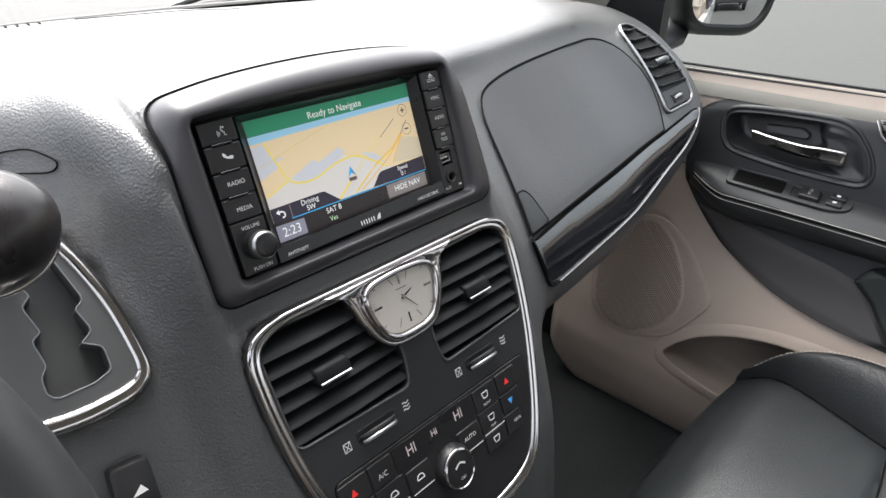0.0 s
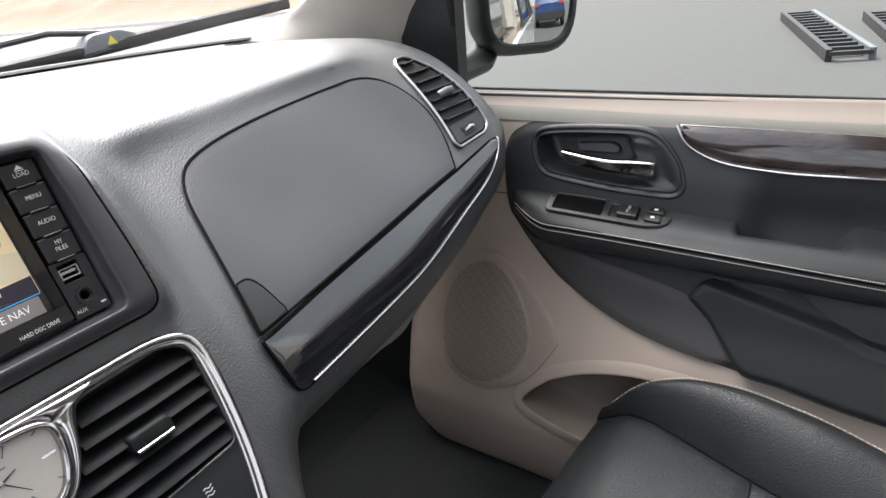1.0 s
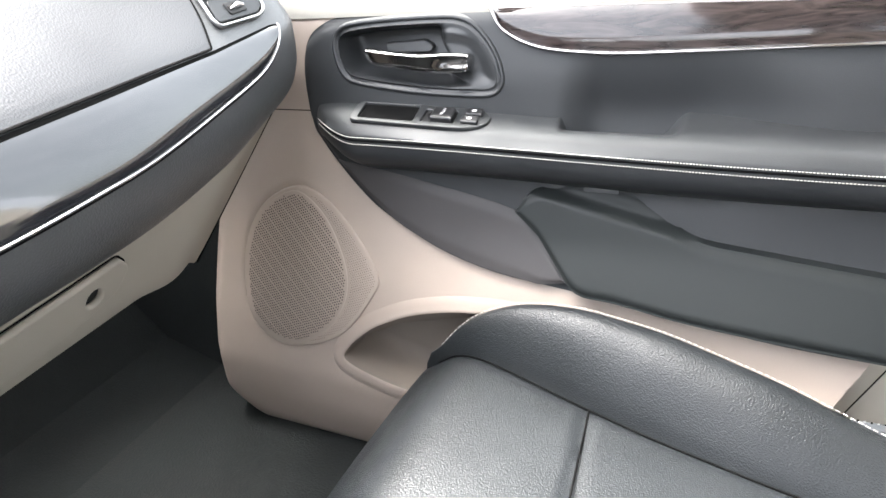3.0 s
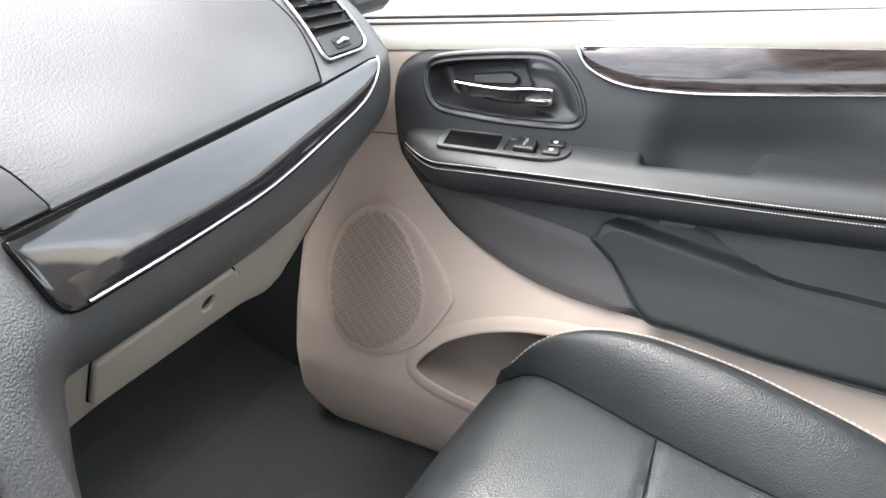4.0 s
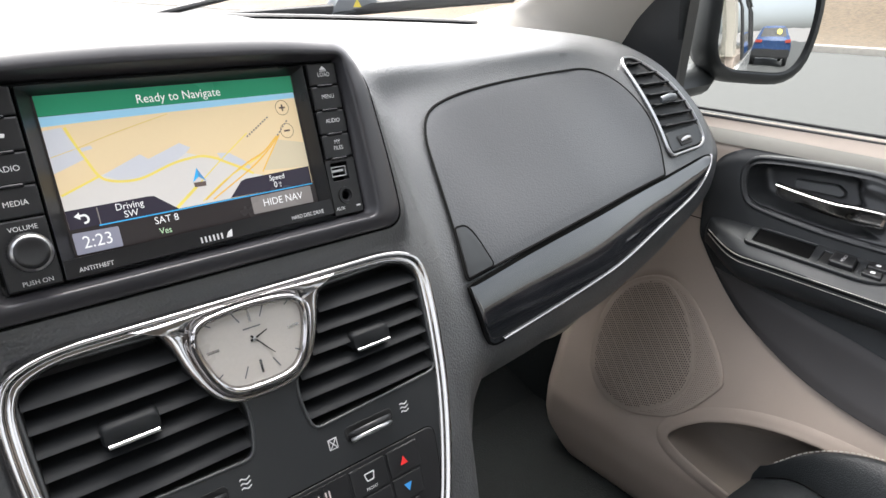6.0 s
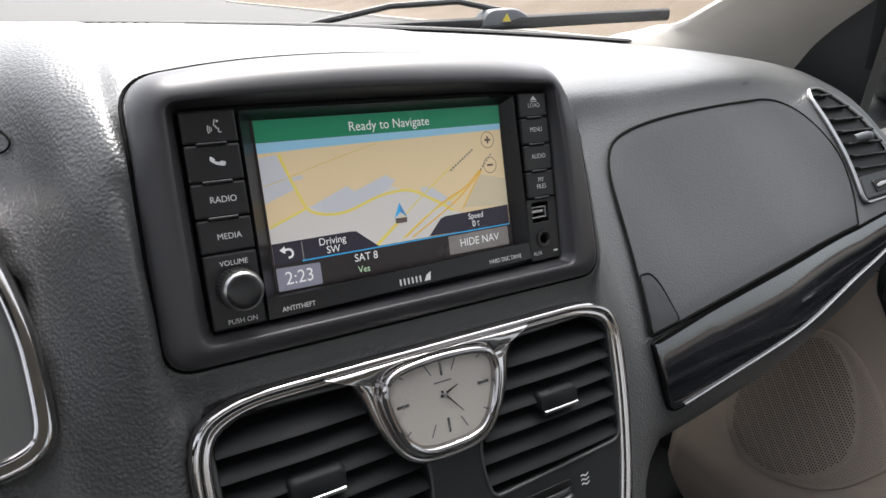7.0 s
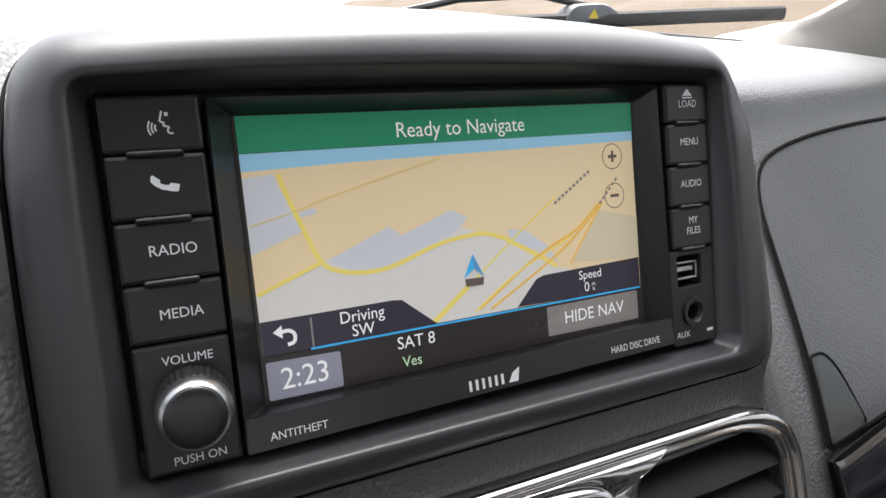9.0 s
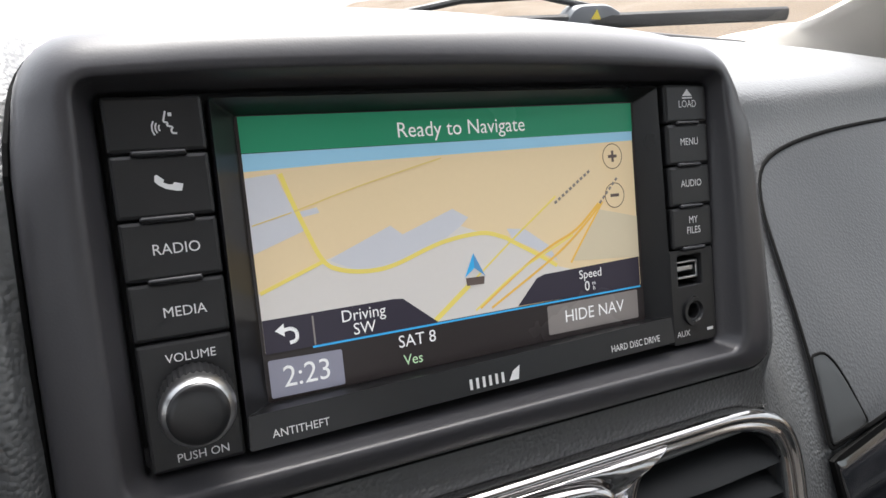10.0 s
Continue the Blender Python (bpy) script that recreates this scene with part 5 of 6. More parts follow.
sweep(bm, [FV(0.670, 1.005, 0.008), FV(0.680, 1.005, 0.016), FV(0.694, 1.006, 0.011)], 0.011, 0.010, (0, -1, 0.4), 10)
smooth(part("vent_tab", bm, GREYPL, vent, "grey vent tab"), 60)

# ---- radio and its hood ----
radio = thing("car_radio", (0.0, 0.0, 0.98), "black navigation radio with a lit map screen", "radio")
CREST = rounded([(-0.1190, 0.9900, 0.008), (0.1215, 0.9900, 0.008), (0.1212, 1.022, 0.06), (0.1195, 1.068, 0.06), (0.1165, 1.1035, 0.006), (0.078, 1.1058, 0.1), (0.0, 1.1068, 0.1), (-0.078, 1.1058, 0.1), (-0.1185, 1.1035, 0.006), (-0.1190, 1.06, 0.1)], 0.03, 7)
HI = rounded([(-0.1145, 0.9930, 0.003), (0.1150, 0.9930, 0.003), (0.1150, 1.022, 0.02), (0.1150, 1.068, 0.02), (0.1145, 1.1010, 0.003), (0.078, 1.1016, 0.02), (0.0, 1.1018, 0.02), (-0.078, 1.1016, 0.02), (-0.1145, 1.1010, 0.003), (-0.1145, 1.06, 0.02)], 0.03, 7)


def hood_ring(one, two, k_side, w_side, k_top, w_top):
    """A ring between two outlines; the brow has its own share and height."""
    out = []
    for (ax, az), (bx, bz), (_, hz) in zip(one, two, HO):
        f = ridge(hz, 1.078, 1.124)
        k, w = k_side + (k_top - k_side) * f, w_side + (w_top - w_side) * f
        out.append(RAD(ax + (bx - ax) * k, az + (bz - az) * k, w))
    return out


BAND = ((0.0, -0.0020), (0.012, 0.0008), (0.035, 0.0026), (0.08, 0.0042), (0.15, 0.0054), (0.27, 0.0066), (0.42, 0.0076), (0.58, 0.0084), (0.72, 0.0089), (0.84, 0.0091), (0.92, 0.0089), (0.97, 0.0083), (1.0, 0.0074))
bm = bmesh.new()
rings = [hood_ring(HO, HO, 0, -0.03, 0, -0.075), hood_ring(HO, HO, 0, -0.012, 0, -0.05)]
for i, (k, w) in enumerate(BAND):
    q = math.pi / 2 * i / (len(BAND) - 1)
    rings.append(hood_ring(HO, CREST, k, w, (1 - math.cos(q)) ** 1.1, -0.030 + 0.0385 * math.sin(q)))
rings += [hood_ring(CREST, HI, k, w, k, wt) for k, w, wt in ((0.10, 0.0062, 0.0078), (0.35, 0.0035, 0.0050), (0.65, 0.0012, 0.0018), (0.92, -0.0004, -0.0004), (1.0, -0.0016, -0.0016), (1.0, -0.008, -0.008))]
loft(bm, rings)
smooth(part("hood", bm, HOODM, radio, "black moulded radio hood, scuffed at its lower lip"), 85)
bm = bmesh.new()
OUT = hood_outline(0.0007)
sweep(bm, hood_ring(OUT, OUT, 0, 0.0004, 0, -0.028), 0.0020, 0.003, Vector((0, -1, 0.306)).normalized(), 6, True)
part("gap", bm, SEAM, radio)
body = part("body", slab(rect(-0.1165, 0.991, 0.1165, 1.1035, 0.003), RAD, -0.03, -0.012, 0.001), BLACK, radio)
# screen surround: sloping black walls round the display
SX0, SX1, SZ0, SZ1 = -0.0765, 0.0825, 1.0052, 1.0946
wide = rounded([(-0.0855, 0.9945), (0.0885, 0.9970), (0.0885, 1.0995), (-0.0845, 1.0995)], 0.002, 3)
tight = rounded([(SX0, SZ0), (SX1, SZ0 + 0.001), (SX1, SZ1), (SX0, SZ1)], 0.001, 3)
ledge = [(a, b if b > 1.05 else b + 0.0095) for a, b in wide]
bm = bmesh.new()
loft(bm, [[RAD(a, b, -0.012) for a, b in wide], [RAD(a, b, 0.0) for a, b in wide], [RAD(a, b, 0.0008 if b > 1.05 else 0.0035) for a, b in inset(wide, 0.0008)], [RAD(a, b, -0.0005 if b > 1.05 else 0.0025) for a, b in inset(ledge, 0.0015)], [RAD(a, b, -0.008) for a, b in tight]])
smooth(part("screen_surround", bm, GLOSSY, radio, "glossy black screen surround"), 30)
LCD = lambda a, b, w=0.0: RAD(a / 1000, 1.0521 + b / 1000, -0.008 + w)
screen = part("screen", sheet([(-76.5, -47), (82.5, -46.5), (82.5, 42.5), (-76.5, 42.5)], LCD, 0.0), LCDBLACK, radio, "lit display showing a tan road map")


def lay(name, pts, w, mat, r=0.0):
    lp = rounded(pts, r, 4) if r else pts
    return part(name, sheet(lp, LCD, w / 1000), mat, screen)


lay("map", [(-75.5, -31), (81, -31), (81, 31), (-75.5, 31)], 0.10, MAPTAN)
lay("map_sky", [(-75.5, 25.6), (-40, 26.4), (81, 27.4), (81, 31), (-75.5, 31)], 0.20, MAPSKY)
lay("map_area", [(-75.5, 23.6), (-65.7, 24.4), (-64.0, 19.5), (-58.2, 6.0), (-75.5, 0.2)], 0.20, MAPBLUE)
lay("map_area", [(-75.5, -12.2), (-53.3, -4.6), (-47.7, -2.9), (-28.5, 4.4), (-24.2, 1.0), (-4.0, 7.8), (2.1, 4.2), (-1.2, 1.5), (8, -2.2), (18, -5), (40, -18.2), (46, -20), (20, -31), (-75.5, -31)], 0.20, MAPGREY)
lay("map_area", [(-51, -4.6), (-47.7, -2.9), (-28.5, 4.4), (-24.2, 1.0), (-4.0, 7.8), (2.1, 4.2), (-1.2, 1.5), (-10, -3.4), (-28, -8.6), (-42, -9.2)], 0.25, MAPBLUE)
lay("map_area", [(-59.3, 12.0), (-53.6, 12.9), (-52.8, 11.1), (-58.6, 10.2)], 0.25, MAPBLUE)
lay("map_area", [(18, -1.5), (26, -2.5), (36, -9.5), (40, -16), (30, -10.5), (20, -5.5)], 0.25, MAPBLUE)
lay("map_area", [(47, -17), (62, 1.5), (81, -3), (81, -19.5)], 0.25, MAPPALE)
lay("header", [(-75.5, 31.2), (81.3, 31.0), (81.3, 42.0), (-75.5, 42.2)], 0.25, MAPGREEN)


def road(pts, wide, mat, w=0.35):
    p = [Vector(q) for q in spline(pts, 6)]
    a, b = [], []
    for i in range(len(p)):
        t = (p[min(i + 1, len(p) - 1)] - p[max(i - 1, 0)]).normalized()
        a.append(tuple(p[i] + Vector((-t.y, t.x)) * wide / 2))
        b.append(tuple(p[i] - Vector((-t.y, t.x)) * wide / 2))
    bm = bmesh.new()
    loft(bm, [[LCD(x, y, w / 1000) for x, y in a], [LCD(x, y, w / 1000) for x, y in b]], closed=False)
    part("road", bm, mat, screen)


road([(-64.3, 24.3), (-61.6, 15.8), (-58.1, 6.5), (-53.6, -4.0), (-48.2, -7.9), (-38.4, -9.7), (-27.9, -8.8), (-9.8, -3.5), (6.7, -1.9), (16.2, -4.4), (19.7, -6.3), (30.6, -12.4), (39.4, -17.8)], 1.5, MAPROAD)
road([(-14.8, -30.4), (0.1, -19.9)], 1.9, MAPROAD, 0.36)
road([(0.1, -19.9), (19.8, -5.9), (34.8, 4.2), (41, 8.4)], 0.7, MAPROAD, 0.37)
road([(4.0, -28.8), (25.1, -16.0), (37.5, -10.0), (50.1, -4.9), (61.6, 3.9)], 1.0, MAPROAD2, 0.38)
road([(8.8, -29.5), (39.8, -13.5), (55.9, -2.2), (63.1, 4.5)], 0.9, MAPROAD2, 0.39)
road([(46.2, -17.6), (52.5, -9.5), (63.7, 4.4)], 0.8, MAPROAD2, 0.40)
road([(2.0, -29.4), (20.0, -18.5), (36.5, -11.6), (48, -7)], 0.7, MAPROAD, 0.385)
road([(-75, -12.2), (-53.3, -4.6)], 1.2, MAPROAD, 0.41)
road([(-61.2, 12.2), (-41.3, 17.7), (-20.2, 22.7), (-6.7, 25.7)], 0.45, MAPDIM, 0.42)
road([(-62, 12), (-75, 9.0)], 0.4, MAPDIM, 0.43)
lay("tab", [(-75.5, -20.6), (-30, -20.4), (-26.5, -20.8), (-13.4, -31.3), (-75.5, -31.3)], 0.45, LCDTAB)
lay("tab", [(20.2, -30.6), (29.5, -21.4), (33, -20.4), (80.5, -19.4), (80.5, -31.5)], 0.45, LCDTAB)
lay("tab_line", [(-59.4, -21.5), (-58.8, -21.5), (-58.8, -31), (-59.4, -31)], 0.5, LCDBTN)
lay("blue_line", [(-60, -31.9), (80.5, -31.9), (80.5, -31.2), (-60, -31.2)], 0.5, LCDBLUE)
lay("bar", [(-75.5, -46), (81, -46), (81, -31.9), (-75.5, -31.9)], 0.45, LCDBLACK)
lay("button", [(33.2, -44), (78.5, -44.2), (78.5, -32.6), (33.2, -32.8)], 0.55, LCDBTN, 0.8)
lay("button", [(-75.2, -45.6), (-50.4, -45.8), (-50.4, -34.0), (-75.2, -33.4)], 0.55, LCDTIME, 0.8)
for b in (21.7, 6.4):
    ring = [(70 + 5.0 * math.cos(2 * math.pi * j / 28), b + 5.0 * math.sin(2 * math.pi * j / 28)) for j in range(28)]
    lay("zoom_button", ring, 0.45, MAPTAN)
    bm = bmesh.new()
    loft(bm, [[LCD(x, y, 0.0005) for x, y in ring], [LCD(70 + (x - 70) * 0.93, b + (y - b) * 0.93, 0.0005) for x, y in ring]])
    part("zoom_ring", bm, LCDINK, screen)
    lay("zoom_mark", [(67.8, b - 0.6), (72.2, b - 0.6), (72.2, b + 0.6), (67.8, b + 0.6)], 0.55, LCDINK)
lay("zoom_mark", [(69.4, 19.5), (70.6, 19.5), (70.6, 23.9), (69.4, 23.9)], 0.6, LCDINK)
lay("position_shadow", [(-1.2, -17.2), (6.7, -17.4), (6.3, -20.2), (-0.9, -20.0)], 0.55, LCDINK)
lay("position_arrow", [(2.7, -8.6), (7.0, -17.4), (2.7, -14.0), (-1.5, -17.0)], 0.6, LCDBLUE)
lay("position_arrow", [(2.7, -8.6), (7.0, -17.4), (2.7, -14.0)], 0.62, LCDBLUE2)
for (x0, y0), (x1, y1), th in (((39.9, 5.8), (58.3, 17.2), 1.3), ((61.7, 3.8), (71.8, 13.6), 1.2)):
    d = Vector((x1 - x0, y1 - y0)).normalized()
    s = Vector((-d.y, d.x)) * th / 2
    k = 10 if th > 1.25 else 6
    for i in range(k):
        a = Vector((x0, y0)).lerp(Vector((x1, y1)), (i + 0.15) / k)
        b = Vector((x0, y0)).lerp(Vector((x1, y1)), (i + 0.75) / k)
        lay("label_bar", [tuple(a - s), tuple(b - s), tuple(b + s * 0.6), tuple(a + s * 0.6)], 0.62, LCDBTN)
FM = lambda a, b, w=0.0: LCD(a, b, w)
for text, a, b, size, mat in (("Ready to Navigate", 3.2, 35.6, 7.2, LCDTEXT), ("Driving", -41.5, -23.6, 5.6, LCDTEXT), ("SW", -41.6, -28.4, 5.6, LCDTEXT), ("Speed", 55.0, -23.0, 4.8, LCDTEXT), ("0", 53.0, -27.8, 5.4, LCDTEXT), ("m", 56.4, -26.8, 2.4, LCDTEXT), ("h", 56.4, -28.8, 2.4, LCDTEXT), ("SAT 8", -22.6, -35.6, 6.0, LCDTEXT), ("Ves", -24.8, -42.2, 5.2, LCDGREEN), ("2:23", -62.8, -39.7, 9.8, LCDTEXT), ("HIDE NAV", 56.0, -38.2, 6.7, LCDTEXT)):
    lettering(text, FM, a, b, size, 0.0007, mat, screen, wide=0.98)
bm = bmesh.new()
pts = spline([(-69.5, -24.6), (-66.6, -24.4), (-64.9, -25.8), (-65.2, -28.2), (-67.4, -28.8)], 4)
for k in range(len(pts) - 1):
    a, b = Vector(pts[k]), Vector(pts[k + 1])
    t = (b - a).normalized()
    s = Vector((-t.y, t.x)) * 0.6
    bm.faces.new([bm.verts.new(LCD(*q, 0.0007)) for q in (a - s, b - s, b + s, a + s)])
part("back_mark", bm, LCDTEXT, screen)
lay("back_mark", [(-71.8, -24.4), (-68.8, -22.4), (-68.8, -26.6)], 0.72, LCDTEXT)


def key(x0, z0, x1, z1, w=0.002, led=None):
    """One wide radio key with a small bar lamp on its lower edge."""
    b = part("button", slab(rect(x0, z0, x1, z1, 0.0012, 3), RAD, -0.012, w, 0.0012), BUTTON, radio)
    if led:
        cx = (x0 + x1) / 2
        pill = rect(cx - led - 0.0008, z0 - 0.0012, cx + led + 0.0008, z0 + 0.0008, 0.0010, 4)
        smooth(part("key_lamp", slab(pill, RAD, -0.004, w + 0.0010, 0.0009), PILL, b), 60)
    return b


LK = [(1.0842, 1.0995), (1.0662, 1.0838), (1.0490, 1.0658), (1.0322, 1.0486), (0.9945, 1.0318)]
keys = [key(-0.1125, z0, -0.0858, z1, 0.0022, 0.0068 if i < 3 else None) for i, (z0, z1) in enumerate(LK)]
for k, (text, z, size) in ((2, ("RADIO", 1.0575, 0.0043)), (3, ("MEDIA", 1.0398, 0.0041)), (4, ("VOLUME", 1.0268, 0.0036)), (4, ("PUSH ON", 0.9980, 0.0035))):
    lettering(text, RAD, -0.0978, z, size, 0.0024, INK, keys[k])
# talk and phone marks
bm = bmesh.new()
TK = lambda a, b: RAD(-0.0970 + a / 1000, 1.0918 + b / 1000, 0.0024)


def stroke(pts, wide):
    for k in range(len(pts) - 1):
        a, b = Vector(pts[k]), Vector(pts[k + 1])
        t = (b - a).normalized()
        s_ = Vector((-t.y, t.x)) * wide / 2
        bm.faces.new([bm.verts.new(TK(*q)) for q in (a - s_, b - s_, b + s_, a + s_)])


for r in (1.5, 2.4, 3.3):
    stroke([(0.2 - r * math.cos(radians(q)), -1.1 + r * math.sin(radians(q))) for q in (-35, -12, 12, 35)], 0.42)
stroke([(0.9, 3.4), (0.1, 0.6), (1.3, 0.2), (0.9, -0.5), (2.5, -1.0), (1.9, -1.8), (2.2, -2.6), (3.4, -2.7)], 0.5)
stroke([(1.5, 2.5), (2.5, 2.5)], 1.0)
part("talk_mark", bm, INK, keys[0])
handset = [(-3.6, 2.2), (-3.0, 2.5), (-1.2, 1.0), (-1.5, 0.3), (-0.2, -0.3), (0.9, -0.4), (1.4, 0.2), (3.8, -0.4), (3.2, -2.3), (1.7, -2.2), (-1.0, -1.5), (-2.8, -0.4), (-3.8, 0.7)]
part("phone_mark", sheet([(-0.0975 + a / 1000, 1.0756 + b / 1000) for a, b in handset], RAD, 0.0024), INK, keys[1])
# volume knob with a knurled skirt and a silver rim
bm = bmesh.new()
prof = [(0.0110, 0.002), (0.0109, 0.006), (0.0107, 0.010), (0.0105, 0.0135)]
n = 72
loops = []
for r, w in prof:
    loops.append([RAD(-0.0978 + (r - (0.0004 if j % 2 else 0)) * math.cos(2 * math.pi * j / n), 1.0143 + (r - (0.0004 if j % 2 else 0)) * math.sin(2 * math.pi * j / n) * 0.96, w) for j in range(n)])
loft(bm, loops, cap1=True)
knob = part("volume_knob", bm, BUTTON, radio, "knurled black volume knob")
bm = bmesh.new()
loft(bm, [[RAD(-0.0978 + r * math.cos(2 * math.pi * j / 40), 1.0143 + r * math.sin(2 * math.pi * j / 40) * 0.96, w) for j in range(40)] for r, w in ((0.0103, 0.0110), (0.0104, 0.0135), (0.0101, 0.0158), (0.0093, 0.0176), (0.0083, 0.0184))])
smooth(part("rim", bm, SATIN, knob, "brushed silver rim"), 60)
bm = bmesh.new()
revolve(bm, [(0.0085, 0.0172), (0.0083, 0.0186), (0.0076, 0.0191), (0.0060, 0.0194), (0.002, 0.0195)], RAD, -0.0978, 1.0143, 40)
smooth(part("cap", bm, GLOSSY, knob), 60)

RKEYS = [(1.0845, 1.0995), (1.0680, 1.0840), (1.0515, 1.0675), (1.0345, 1.0510)]
rk = [key(0.0905, z0, 0.1130, z1, 0.0022, 0.0055) for z0, z1 in RKEYS]
for k, rows_ in enumerate((("LOAD",), ("MENU",), ("AUDIO",), ("MY", "FILES"))):
    z0, z1 = RKEYS[k]
    for i, text in enumerate(rows_):
        zc = (z0 + z1) / 2 + 0.0008 + (0.0021 - 0.0042 * i if len(rows_) > 1 else (-0.0012 if k == 0 else 0))
        lettering(text, RAD, 0.1022, zc, 0.0040, 0.0024, INK, rk[k], wide=0.9)
part("eject_mark", sheet([(0.0995, 1.0948), (0.1049, 1.0948), (0.1022, 1.0975)], RAD, 0.0024), INK, rk[0])
part("eject_mark", sheet([(0.0995, 1.0938), (0.1049, 1.0938), (0.1049, 1.0943), (0.0995, 1.0943)], RAD, 0.0024), INK, rk[0])
port = part("port_panel", plate([rect(0.0895, 0.9950, 0.1135, 1.0340, 0.0015, 3), rect(0.0935, 1.0190, 0.1070, 1.0315, 0.0006, 2), [(0.1012 + 0.0032 * math.cos(2 * math.pi * j / 24), 1.0082 + 0.0032 * math.sin(2 * math.pi * j / 24)) for j in range(24)]], RAD, -0.008, 0.001, 0.0004), BUTTON, radio, "black port panel")
usb = part("usb_socket", plate([rect(0.0938, 1.0215, 0.1068, 1.0290, 0.0006, 2), rect(0.0950, 1.0225, 0.1056, 1.0280, 0.0004, 2)], RAD, -0.010, -0.001, 0.0003), SATIN, port, "metal socket")
part("tongue", plate([rect(0.0951, 1.0249, 0.1046, 1.0268, 0.0003, 2)], RAD, -0.0095, -0.0016, 0.0002), SATIN, usb, "pale metal tongue")
bm = bmesh.new()
loft(bm, [[RAD(0.1012 + r * math.cos(2 * math.pi * j / 28), 1.0082 + r * math.sin(2 * math.pi * j / 28), w) for j in range(28)] for r, w in ((0.0062, 0.0008), (0.0060, 0.0022), (0.0044, 0.0022), (0.0036, 0.0008), (0.0030, -0.006))])
smooth(part("jack", bm, BUTTON, port), 40)
lettering("AUX", RAD, 0.0946, 0.9995, 0.0035, 0.0014, INK, port)
part("mark_bar", sheet([(0.1080, 0.9990), (0.1115, 0.9990), (0.1115, 1.0002), (0.1080, 1.0002)], RAD, 0.0014), INK, port)
LEDGE = lambda a, b, w=0.0: RAD(a, b, w + 0.0036 - 0.10 * (b - 0.9955))
lettering("ANTITHEFT", LEDGE, -0.0685, 0.9990, 0.0035, 0.0004, INK, radio)
lettering("HARD DISC DRIVE", LEDGE, 0.0670, 1.0008, 0.0036, 0.0004, INK, radio, wide=0.85)
for i in range(6):
    part("brand_bar", sheet([(-0.0085 + 0.0026 * i, 0.9982), (-0.0074 + 0.0026 * i, 0.9982), (-0.0074 + 0.0026 * i, 1.0018), (-0.0085 + 0.0026 * i, 1.0018)], LEDGE, 0.0004), INK, radio)
part("brand_shape", sheet([(0.0075, 0.9982), (0.0115, 0.9982), (0.0125, 1.0030), (0.0095, 1.0015)], LEDGE, 0.0004), INK, radio)

# ---- lower panel: chrome frame, air vents, clock, climate controls ----
console = thing("climate_panel", (0.01, -0.1, 0.70), "black centre panel with vents and climate controls in a chrome frame", "control panel")
face = part("face", plate([inset(PANEL, 0.003), VL, VR], STK, -0.012, 0.004, 0.0012), SMOOTH, console, "smooth black centre panel")
bm = bmesh.new()


def frame_ring(d, w):
    """A ring of the chrome frame, narrower along its top."""
    full, slim = inset(PANEL, d), inset(PANEL, d * 0.72 if d > 0 else d)
    return [STK(a + (e - a) * ridge(b, 0.942, 0.955), b + (f - b) * ridge(b, 0.942, 0.955), w) for (a, b), (e, f) in zip(full, slim)]


